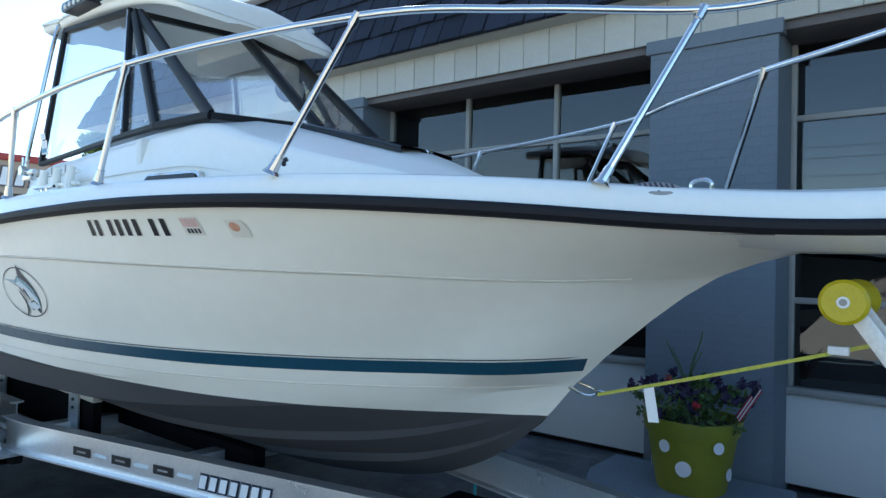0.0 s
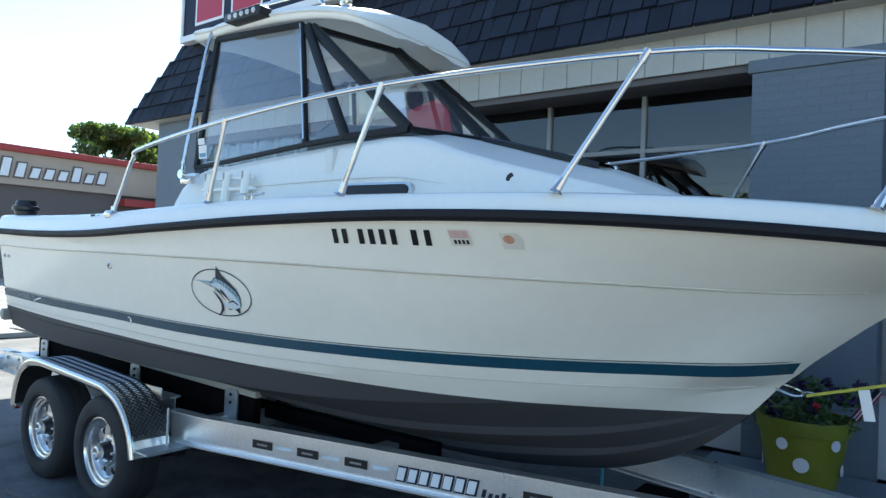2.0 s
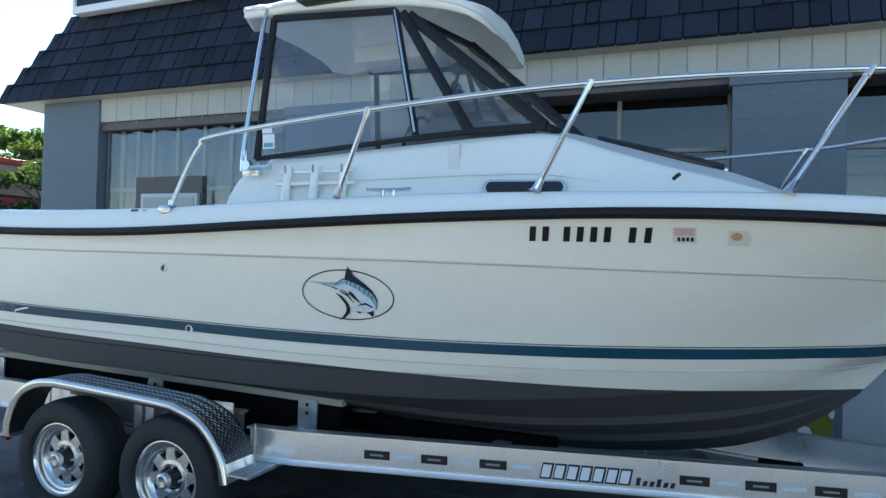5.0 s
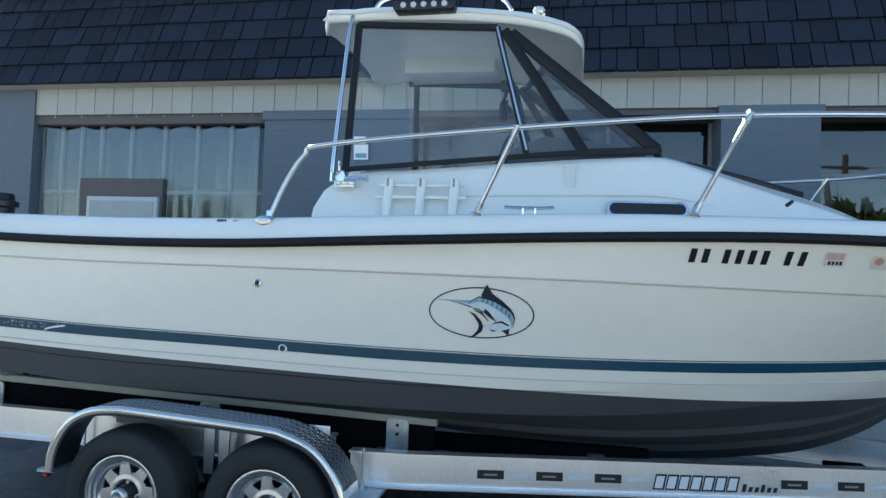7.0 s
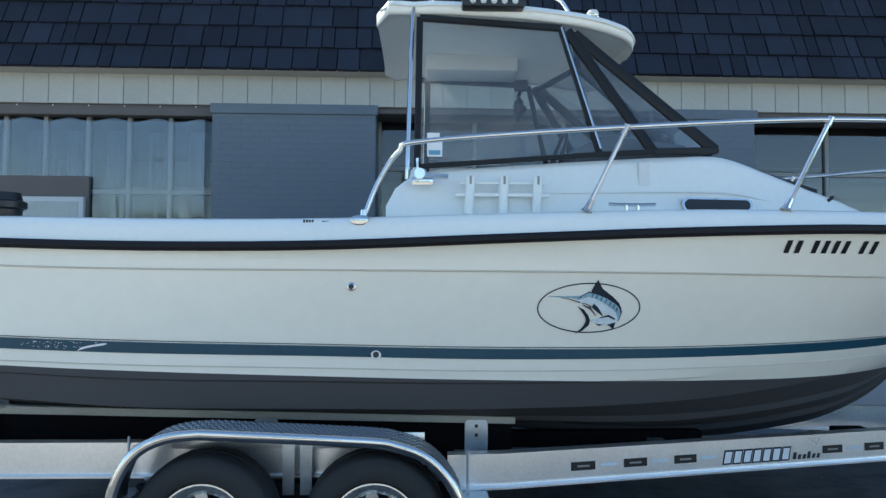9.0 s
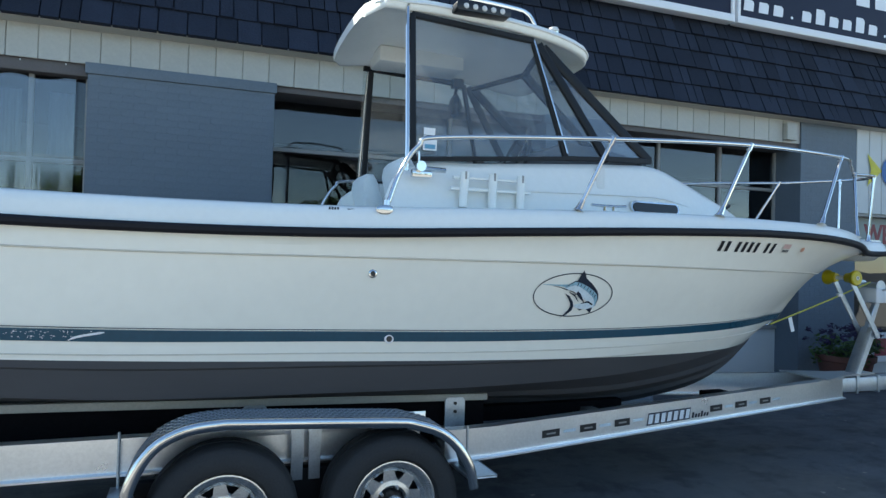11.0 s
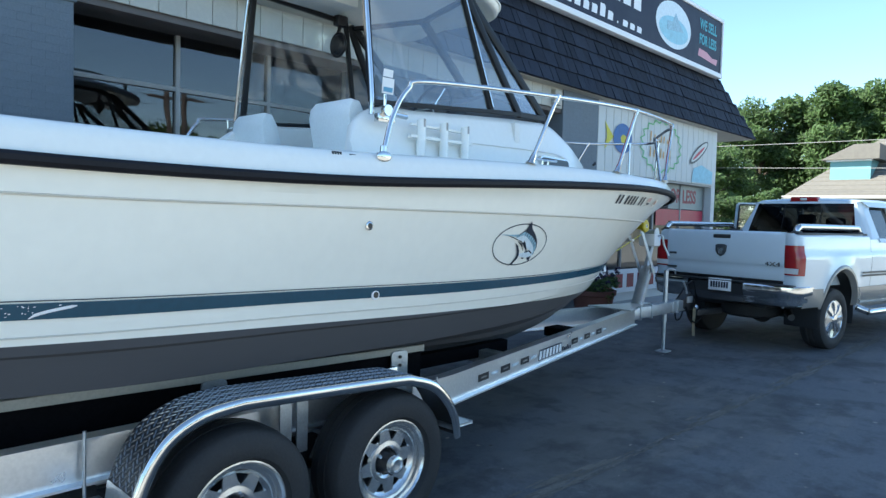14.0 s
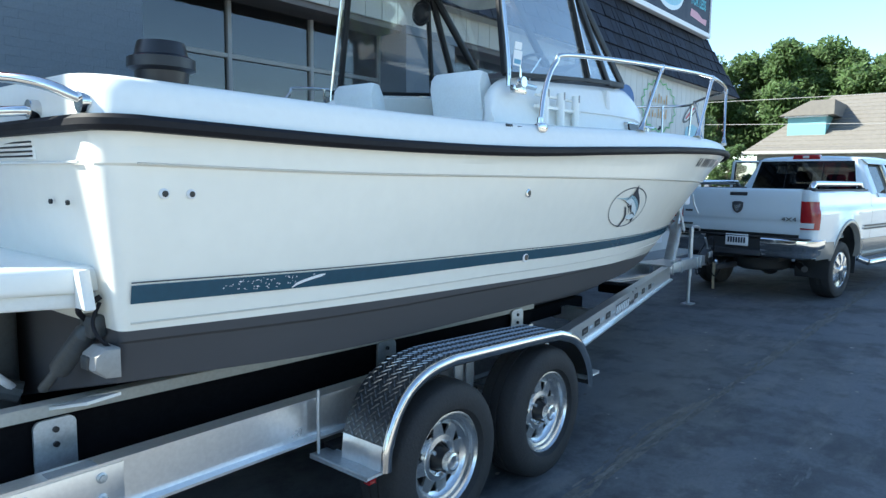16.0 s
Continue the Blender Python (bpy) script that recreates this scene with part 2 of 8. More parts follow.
def leaf_light(m, amount=0.4):
    """Lets part of the light through the leaves."""
    nt = m.node_tree
    b = nt.nodes["Principled BSDF"]
    tr = nt.nodes.new("ShaderNodeBsdfTranslucent")
    mx = nt.nodes.new("ShaderNodeMixShader")
    mx.inputs["Fac"].default_value = amount
    gain = nt.nodes.new("ShaderNodeVectorMath")
    gain.operation = "MULTIPLY"
    gain.inputs[1].default_value = (2.2, 2.0, 1.0)
    nt.links.new(b.inputs["Base Color"].links[0].from_socket, gain.inputs[0])
    nt.links.new(gain.outputs["Vector"], tr.inputs["Color"])
    nt.links.new(b.outputs["BSDF"], mx.inputs[1])
    nt.links.new(tr.outputs["BSDF"], mx.inputs[2])
    nt.links.new(mx.outputs["Shader"], nt.nodes["Material Output"].inputs["Surface"])


for m in (LEAF, LEAFDARK):
    leaf_light(m)
STREET = mat("pale_street", (0.40, 0.385, 0.35), 0.85, var=0.12, scale=0.5, fine=20)
CONCRETE = mat("concrete", (0.34, 0.33, 0.31), 0.8, var=0.14, scale=2, fine=40, bump=0.002, stain=0.3, stain_color=(0.22, 0.21, 0.19))
STONE = mat("grey_stone_slab", (0.17, 0.20, 0.23), 0.7, var=0.15, scale=3, fine=40, bump=0.003)


def asphalt_mat():
    """Worn asphalt: pale stone chips, dark oily areas and broad faded areas."""
    m = mat("asphalt", (0.112, 0.117, 0.125), 0.70, var=0.30, scale=1.3, fine=45, stain=0.55, stain_color=(0.125, 0.122, 0.115), stain_scale=0.5)
    nt = m.node_tree
    b = nt.nodes["Principled BSDF"]
    N, L = nt.nodes.new, nt.links.new
    tc = N("ShaderNodeTexCoord")
    out = b.inputs["Base Color"].links[0].from_socket
    # oily dark blots, then small pale chips
    for kind, scale, lo, hi, amount, col in (("noise", 0.7, 0.47, 0.58, 0.85, (0.038, 0.040, 0.044)), ("noise", 0.33, 0.50, 0.58, 0.55, (0.165, 0.160, 0.150)), ("streak", 2.0, 0.52, 0.64, 0.6, (0.180, 0.172, 0.160)), ("noise", 3.0, 0.50, 0.62, 0.6, (0.038, 0.039, 0.042)), ("noise", 16.0, 0.60, 0.75, 0.35, (0.15, 0.147, 0.14)), ("chip", 150.0, 0.22, 0.10, 0.55, (0.20, 0.195, 0.185)), ("chip", 60.0, 0.13, 0.07, 0.6, (0.22, 0.215, 0.20))):
        if kind != "chip":
            n = N("ShaderNodeTexNoise")
            n.inputs["Detail"].default_value, n.inputs["Roughness"].default_value = 8, 0.68
            val = n.outputs["Fac"]
        else:
            n = N("ShaderNodeTexVoronoi")
            val = n.outputs["Distance"]
        n.inputs["Scale"].default_value = scale
        mp = N("ShaderNodeMapping")
        mp.inputs["Scale"].default_value = (0.35, 1.4, 1) if kind == "streak" else (1, 1, 1)
        mp.inputs["Rotation"].default_value = (0, 0, 0.25)
        L(tc.outputs["Object"], mp.inputs["Vector"])
        L(mp.outputs["Vector"], n.inputs["Vector"])
        r = N("ShaderNodeMapRange")
        r.inputs["From Min"].default_value, r.inputs["From Max"].default_value = lo, hi
        r.inputs["To Max"].default_value = amount
        L(val, r.inputs["Value"])
        mix = N("ShaderNodeMix")
        mix.data_type = "RGBA"
        L(r.outputs["Result"], mix.inputs["Factor"])
        L(out, mix.inputs["A"])
        mix.inputs["B"].default_value = (*col, 1)
        out = mix.outputs["Result"]
    L(out, b.inputs["Base Color"])
    v = N("ShaderNodeTexVoronoi")
    v.inputs["Scale"].default_value = 190
    L(tc.outputs["Object"], v.inputs["Vector"])
    bp = N("ShaderNodeBump")
    bp.inputs["Strength"].default_value, bp.inputs["Distance"].default_value = 0.35, 0.004
    L(v.outputs["Distance"], bp.inputs["Height"])
    L(bp.outputs["Normal"], b.inputs["Normal"])
    return m


ASPHALT = asphalt_mat()
GRIT = mat("pale_grit", (0.22, 0.20, 0.17), 0.9, var=0.3, island=0.7)
DUST = mat("sandy_dust", (0.150, 0.138, 0.118), 0.95, var=0.35, scale=9, fine=70, island=0.25)
PATCH = mat("pale_asphalt_scuff", (0.13, 0.13, 0.13), 0.8, var=0.3, scale=20)
CRACK = mat("asphalt_crack", (0.055, 0.053, 0.05), 0.9, var=0.5, scale=12)
SEAM = mat("gritty_seam", (0.125, 0.118, 0.105), 0.9, var=0.7, scale=14, fine=90)
REDTRIM = mat("red_painted_trim", (0.33, 0.035, 0.03), 0.5, var=0.1)
STUCCO = mat("tan_stucco", (0.42, 0.33, 0.26), 0.8, var=0.08, scale=2, bump=0.004)
STUCCODARK = mat("brown_stucco", (0.13, 0.105, 0.10), 0.8, var=0.1, scale=2, bump=0.004)
WIRE = mat("galvanised_wire", (0.30, 0.31, 0.32), 0.5, metal=0.6)
ROOFGREY = mat("weathered_grey_shingle", (0.17, 0.155, 0.135), 0.8, var=0.2, scale=4, fine=30, island=0.15)
SIDINGTEAL = mat("pale_teal_siding", (0.16, 0.34, 0.35), 0.6, var=0.05)
CREAM = mat("cream_siding", (0.24, 0.24, 0.20), 0.6, var=0.06)
PAPER = mat("white_label", (0.75, 0.76, 0.77), 0.5, var=0.04)
LABELBLUE = mat("blue_label_print", (0.10, 0.30, 0.45), 0.5, var=0.1)
HATCHGREY = mat("grey_hatch_board", (0.40, 0.44, 0.42), 0.6, var=0.12, scale=4)
STICKRED = mat("red_sticker", (0.62, 0.42, 0.38), 0.5, var=0.15)
STICKORANGE = mat("orange_sticker", (0.58, 0.30, 0.20), 0.5, var=0.2, scale=30)
STICKPALE = mat("faded_sticker", (0.68, 0.64, 0.56), 0.5, var=0.06)
BUNKPALE = mat("weathered_bunk_edge", (0.42, 0.40, 0.35), 0.8, var=0.15, scale=4, fine=60)
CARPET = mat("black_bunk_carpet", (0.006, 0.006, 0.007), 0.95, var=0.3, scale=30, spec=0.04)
GREY = mat("grey_drive_paint", (0.045, 0.050, 0.052), 0.5, var=0.3, scale=7, stain=0.4, stain_color=(0.16, 0.14, 0.11))
CURTAIN = mat("pale_curtain", (0.24, 0.30, 0.36), 0.8, var=0.25, scale=5)
DISTANT = mat("grey_building", (0.30, 0.29, 0.28), 0.8, var=0.1, scale=0.3)


# ---- mesh helpers ----
def mesh_of(bm, name, material, smooth=True, angle=35):
    bmesh.ops.recalc_face_normals(bm, faces=bm.faces)
    me = bpy.data.meshes.new(name)
    bm.to_mesh(me)
    bm.free()
    for m in (material if isinstance(material, (list, tuple)) else [material]):
        me.materials.append(m)
    if smooth:
        me.polygons.foreach_set("use_smooth", [True] * len(me.polygons))
        me.set_sharp_from_angle(angle=radians(angle))
    return me


def part(name, bm, material, parent=None, label="", smooth=True, angle=35):
    ob = new(name, mesh_of(bm, name, material, smooth, angle))
    if parent is not None:
        ob.parent = parent
        ob.matrix_parent_inverse = parent.matrix_world.inverted() if parent.type != "EMPTY" or True else Matrix()
    return tagged(ob, label) if label else ob


def thing(name, x, y, z, label, category, group=""):
    ob = new(name)
    ob.empty_display_size = 0.2
    ob.matrix_world = Matrix.Translation((x, y, z))
    ob.location = (x, y, z)
    bpy.context.view_layer.update()
    return tagged(ob, label, category, group)


def struct(name, bm, material, label, category, smooth=True):
    return tagged(part(name, bm, material, None, "", smooth), label, category, "", "structure")


def box(x0, x1, y0, y1, z0, z1, bevel=0.0, bm=None, seg=2):
    bm = bm or bmesh.new()
    r = bmesh.ops.create_cube(bm, size=1)
    for v in r["verts"]:
        v.co = Vector(((x0 + x1) / 2 + v.co.x * (x1 - x0), (y0 + y1) / 2 + v.co.y * (y1 - y0), (z0 + z1) / 2 + v.co.z * (z1 - z0)))
    if bevel:
        es = list({e for v in r["verts"] for e in v.link_edges})
        bmesh.ops.bevel(bm, geom=es, offset=bevel, segments=seg, affect="EDGES", profile=0.5)
    return bm


def grid(rows, bm=None, closed=False, cap=False, mi=0):
    """A loft through rows of points, all rows equally long."""
    bm = bm or bmesh.new()
    vs = [[bm.verts.new(p) for p in r] for r in rows]
    n = len(rows[0])
    for a, b in zip(vs, vs[1:]):
        for i in range(n if closed else n - 1):
            j = (i + 1) % n
            try:
                f = bm.faces.new((a[i], a[j], b[j], b[i]))
                f.material_index = mi
            except ValueError:
                pass
    if cap:
        for r in (vs[0], vs[-1]):
            try:
                bm.faces.new(r)
            except ValueError:
                pass
    return bm


def smooth_path(pts, n=6):
    """Catmull-Rom through points."""
    P = [Vector(p) for p in pts]
    P = [2 * P[0] - P[1]] + P + [2 * P[-1] - P[-2]]
    out = []
    for i in range(1, len(P) - 2):
        a, b, c, d = P[i - 1:i + 3]
        for k in range(n):
            t = k / n
            out.append(0.5 * (2 * b + (c - a) * t + (2 * a - 5 * b + 4 * c - d) * t * t + (3 * b - a - 3 * c + d) * t ** 3))
    return out + [P[-2]]


def tube(pts, r=0.0127, n=10, bm=None, cap=True, taper=None):
    P = [Vector(p) for p in pts]
    rows, up = [], None
    for i, p in enumerate(P):
        d = (P[min(i + 1, len(P) - 1)] - P[max(i - 1, 0)]).normalized()
        if up is None:
            up = d.orthogonal().normalized()
        up = (up - d * up.dot(d)).normalized()
        s = d.cross(up)
        rr = r if taper is None else taper[i]
        rows.append([p + rr * (math.cos(2 * math.pi * k / n) * up + math.sin(2 * math.pi * k / n) * s) for k in range(n)])
    return grid(rows, bm, closed=True, cap=cap)


def lathe(profile, origin, axis="y", n=24, bm=None, cap=True):
    """Turn (along, radius) pairs round an axis through origin."""
    o = Vector(origin)
    ax = {"x": (Vector((1, 0, 0)), Vector((0, 1, 0)), Vector((0, 0, 1))), "y": (Vector((0, 1, 0)), Vector((1, 0, 0)), Vector((0, 0, 1))), "z": (Vector((0, 0, 1)), Vector((1, 0, 0)), Vector((0, 1, 0)))}[axis]
    rows = [[o + ax[0] * a + r * (math.cos(2 * math.pi * k / n) * ax[1] + math.sin(2 * math.pi * k / n) * ax[2]) for k in range(n)] for a, r in profile]
    return grid(rows, bm, closed=True, cap=cap)


def prism(poly, axis, a, b, bm=None, bevel=0.0):
    """A polygon, given in the two other axes, pushed from a to b along one axis."""
    bm = bm or bmesh.new()
    def at(p, h):
        return {"x": (h, p[0], p[1]), "y": (p[0], h, p[1]), "z": (p[0], p[1], h)}[axis]
    lo, hi = [bm.verts.new(at(p, a)) for p in poly], [bm.verts.new(at(p, b)) for p in poly]
    n = len(poly)
    fs = [bm.faces.new(lo), bm.faces.new(hi)]
    for i in range(n):
        fs.append(bm.faces.new((lo[i], lo[(i + 1) % n], hi[(i + 1) % n], hi[i])))
    if bevel:
        es = [e for f in fs[:2] for e in f.edges]
        bmesh.ops.bevel(bm, geom=es, offset=bevel, segments=2, affect="EDGES", profile=0.5)
    return bm


def plate(poly, normal_off, thick):
    """A thin solid from a 3D polygon, thickened along a vector."""
    bm = bmesh.new()
    d = Vector(normal_off).normalized() * thick
    lo, hi = [bm.verts.new(Vector(p)) for p in poly], [bm.verts.new(Vector(p) + d) for p in poly]
    n = len(poly)
    bm.faces.new(lo)
    bm.faces.new(hi)
    for i in range(n):
        bm.faces.new((lo[i], lo[(i + 1) % n], hi[(i + 1) % n], hi[i]))
    return bm


def sheet_of(poly):
    """One pane of thin glass."""
    bm = bmesh.new()
    bm.faces.new([bm.verts.new(Vector(p)) for p in poly])
    return bm


def rounded(w, h, r, n=5):
    """A rounded rectangle round the origin."""
    out = []
    for cx, cy, a0 in ((w / 2 - r, h / 2 - r, 0), (-w / 2 + r, h / 2 - r, 90), (-w / 2 + r, -h / 2 + r, 180), (w / 2 - r, -h / 2 + r, 270)):
        for k in range(n + 1):
            a = radians(a0 + 90 * k / n)
            out.append((cx + r * math.cos(a), cy + r * math.sin(a)))
    return out


def herm(kx, v, x):
    """Smooth interpolation through knots."""
    kx, v = np.asarray(kx, float), np.asarray(v, float)
    m = np.gradient(v, kx)
    i = int(np.clip(np.searchsorted(kx, x) - 1, 0, len(kx) - 2))
    h = kx[i + 1] - kx[i]
    s = min(max((x - kx[i]) / h, 0), 1)
    return float((2 * s ** 3 - 3 * s ** 2 + 1) * v[i] + (s ** 3 - 2 * s ** 2 + s) * h * m[i] + (-2 * s ** 3 + 3 * s ** 2) * v[i + 1] + (s ** 3 - s ** 2) * h * m[i + 1])


def writing(body, size, m, material, name="lettering", parent=None, extrude=0.002, align="CENTER", sx=1.0, bold=0.0):
    """Raised lettering in the built-in font, as a mesh, at pose m."""
    cu = bpy.data.curves.new(name, "FONT")
    cu.body, cu.size, cu.extrude, cu.align_x, cu.align_y, cu.offset = body, size, extrude, align, "CENTER", bold
    tmp = bpy.data.objects.new("tmp", cu)
    scene.collection.objects.link(tmp)
    bpy.context.view_layer.update()
    me = bpy.data.meshes.new_from_object(tmp.evaluated_get(bpy.context.evaluated_depsgraph_get()))
    bpy.data.objects.remove(tmp)
    me.transform(m @ Matrix.Diagonal((sx, 1, 1, 1)))
    me.materials.clear()
    me.materials.append(material)
    ob = new(name, me)
    if parent is not None:
        ob.parent = parent
        ob.matrix_parent_inverse = parent.matrix_world.inverted()
    return ob

# ---- boat: lines of the hull, starboard side (x, half breadth, z) ----
CY = 2.45
LINES = {
    "chine": ([-6.95, -6.2, -5.2, -4.2, -3.2, -2.4, -1.8, -1.25], [0.93, 0.95, 0.95, 0.93, 0.85, 0.68, 0.42, 0.0], [0.93, 0.875, 0.86, 0.855, 0.885, 0.96, 1.035, 1.12]),
    "stripe_low": ([-6.95, -6.2, -5.2, -4.2, -3.2, -2.4, -1.7, -1.32, -1.18], [0.99, 1.0, 1.02, 1.03, 0.98, 0.82, 0.47, 0.22, 0.0], [1.182, 1.155, 1.141, 1.126, 1.133, 1.148, 1.163, 1.177, 1.184]),
    "stripe_top": ([-6.95, -6.2, -5.2, -4.2, -3.2, -2.4, -1.7, -1.28, -1.125], [1.0, 1.01, 1.03, 1.04, 0.99, 0.84, 0.50, 0.235, 0.0], [1.239, 1.212, 1.194, 1.180, 1.182, 1.199, 1.213, 1.232, 1.24]),
    "knuckle": ([-6.95, -6.2, -5.2, -4.2, -3.2, -2.4, -1.7, -1.1, -0.70], [1.05, 1.08, 1.13, 1.17, 1.17, 1.07, 0.83, 0.42, 0.0], [1.598, 1.582, 1.579, 1.577, 1.571, 1.56, 1.552, 1.545, 1.57]),
    "sheer": ([-6.95, -6.2, -5.2, -4.2, -3.2, -2.4, -1.7, -1.1, -0.7, -0.42, -0.25, -0.2], [1.08, 1.11, 1.18, 1.24, 1.26, 1.22, 1.06, 0.79, 0.52, 0.28, 0.10, 0.0], [1.712, 1.695, 1.698, 1.737, 1.776, 1.794, 1.787, 1.761, 1.734, 1.724, 1.716, 1.714]),
    "deck_edge": ([-6.95, -6.2, -5.2, -4.2, -3.2, -2.4, -1.7, -1.1, -0.7, -0.42, -0.18, -0.02, 0.04, 0.06], [1.04, 1.08, 1.13, 1.19, 1.205, 1.165, 1.015, 0.745, 0.475, 0.30, 0.215, 0.165, 0.08, 0.0], [1.846, 1.832, 1.834, 1.863, 1.888, 1.888, 1.884, 1.864, 1.841, 1.834, 1.836, 1.840, 1.842, 1.842]),
    "rail": ([-6.95, -6.2, -5.2, -4.2, -3.2, -2.4, -1.7, -1.1, -0.7, -0.42, -0.18, 0.01, 0.07, 0.09], [1.08, 1.11, 1.18, 1.24, 1.26, 1.22, 1.06, 0.79, 0.52, 0.345, 0.255, 0.20, 0.11, 0.0], [1.712, 1.695, 1.698, 1.737, 1.776, 1.794, 1.787, 1.761, 1.736, 1.727, 1.728, 1.735, 1.738, 1.738]),
    "keel": ([-6.95, -5.5, -4.0, -3.0, -2.36, -1.87, -1.58, -1.40], [0, 0, 0, 0, 0, 0, 0, 0], [0.68, 0.635, 0.545, 0.475, 0.53, 0.64, 0.79, 0.94]),
}
STATIONS = [1 - (1 - i / 44) ** 1.35 for i in range(45)]


def line_at(name, s):
    kx, b, z = LINES[name]
    x = kx[0] + (kx[-1] - kx[0]) * s
    return Vector((x, herm(kx, b, x) if s < 1 else 0.0, herm(kx, z, x)))


def stern_wrap(p):
    """The corner from the middle of the raked transom to the first station, sharp low down and round above."""
    r = 0.025 + 0.08 * min(1, max(0, (p.z - 1.05) / 0.65))
    out = [Vector((p.x - r - 0.012, 0, p.z)), Vector((p.x - r - 0.008, p.y * 0.5, p.z))]
    for a in (90, 75, 60, 45, 30, 15):
        out.append(Vector((p.x - r * math.sin(radians(a)), p.y - r * (1 - math.cos(radians(a))), p.z)))
    return out


def side(p, s):
    """A point of the half hull on the starboard (-1) or port (+1) side."""
    return Vector((p.x, CY + s * p.y, p.z))


def hull_rows():
    rows = []
    for name_a, name_b, fr in (("keel", "chine", 0), ("keel", "chine", 0.3), ("keel", "chine", 0.33), ("keel", "chine", 0.62), ("keel", "chine", 0.65), ("keel", "chine", 0.93)):
        rows.append([line_at(name_a, s).lerp(line_at(name_b, s), fr) - Vector((0, 0, 0.030 * min(1, (1 - s) * 7) * min(1, (s * 1.7) ** 2) if fr in (0.3, 0.62) else 0)) for s in STATIONS])
    order = ["chine", "stripe_low", "stripe_top", "knuckle", "sheer"]
    pts = [[line_at(n, s) for n in order] for s in STATIONS]
    for seg, k in ((0, (0, 0.5, 0.54)), (1, (0,)), (2, (0, 0.25, 0.5, 0.75, 0.97)), (3, (0, 0.05, 0.25, 0.5, 0.75))):
        for t in k:
            r = []
            for col in pts:
                a, b, c, d = col[max(seg - 1, 0)], col[seg], col[seg + 1], col[min(seg + 2, 4)]
                if seg == 0:
                    a = 2 * b - c
                q = 0.5 * (2 * b + (c - a) * t + (2 * a - 5 * b + 4 * c - d) * t * t + (3 * b - a - 3 * c + d) * t ** 3) if seg else b.lerp(c, t)
                if seg == 3 and t < 0.2:
                    q.y += 0.009 * min(1, q.y * 4)
                if (seg, t) == (0, 0.54):
                    q.y += 0.010 * max(0, min(1, -2.6 - q.x))
                r.append(q)
            rows.append(r)
    rows.append([c[4] for c in pts])
    return rows


HULL = hull_rows()


def hull_y(x, z):
    """The hull's starboard surface at a place along it and a height."""
    zs, bs = [], []
    for r in HULL[6:]:
        if r[-1].x > x:
            px = [p.x for p in r]
            zs.append(float(np.interp(x, px, [p.z for p in r])))
            bs.append(float(np.interp(x, px, [p.y for p in r])))
    return CY - float(np.interp(z, zs, bs))


boat = thing("motorboat", -3.6, CY, 0.5, "white cabin motorboat with dark bottom paint resting on a trailer", "boat")


def both(f, bm=None):
    bm = bm or bmesh.new()
    for s in (-1, 1):
        f(bm, s)
    return bm


def hull_side(bm, s):
    grid([[side(p, s) for p in stern_wrap(r[0]) + r] for r in HULL], bm)


bm = both(hull_side)
bmesh.ops.remove_doubles(bm, verts=bm.verts, dist=0.003)
hull = part("hull", bm, GEL, boat, "white hull with dark grey bottom", angle=17)


# teal stripe with pin lines above it
def strip(bm, s, low, top, off, x0, x1, dl=0.0, dt=0.0, n=260):
    a, b = [], []
    for i in range(n + 1):
        t = i / n
        xa = x0 + (x1 - x0) * t
        xb = xa + (0.035 * t)
        za, zb = herm(LINES[low][0], LINES[low][2], xa) + dl, herm(LINES[top][0], LINES[top][2], xb) + dt
        ya, yb = CY - hull_y(xa, za), CY - hull_y(xb, zb)
        a.append(Vector((xa, CY + s * (ya + off), za)))
        b.append(Vector((xb, CY + s * (yb + off), zb)))
    grid([a, b], bm)


part("stripe", both(lambda bm, s: strip(bm, s, "stripe_low", "stripe_top", 0.005, -6.955, -1.20)), TEAL, hull, "teal stripe, scuffed near the stern")
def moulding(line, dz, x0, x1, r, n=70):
    """Thin raised moulding lines along both sides of the hull, coloured as shadow lines."""
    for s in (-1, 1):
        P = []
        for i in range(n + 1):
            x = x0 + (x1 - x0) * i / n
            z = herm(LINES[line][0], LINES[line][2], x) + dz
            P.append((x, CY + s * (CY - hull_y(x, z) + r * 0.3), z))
        part("hull_moulding", tube(P, r, 6), MOULD, hull, "thin moulded line along the hull, its shade in the colour")


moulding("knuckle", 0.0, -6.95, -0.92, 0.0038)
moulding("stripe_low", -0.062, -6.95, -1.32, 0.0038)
part("pinstripe", both(lambda bm, s: strip(bm, s, "stripe_top", "stripe_top", 0.006, -6.955, -1.215, 0.006, 0.010)), NAVY, hull)
bm = bmesh.new()
random.seed(5)
for i in range(60):
    x = -6.70 + abs(random.gauss(0.21, 0.085))
    z = herm(LINES["stripe_low"][0], LINES["stripe_low"][2], x) + random.uniform(0.012, 0.05)
    w, h = random.uniform(0.0012, 0.0055) * (1.4 if i % 9 == 0 else 1.0), random.uniform(0.0008, 0.0026)
    y = hull_y(x, z) - 0.0065
    bm.faces.new([bm.verts.new((x + dx, y, z + dz)) for dx, dz in ((-w, 0), (0, -h), (w, 0.3 * h), (0.2 * w, h))])
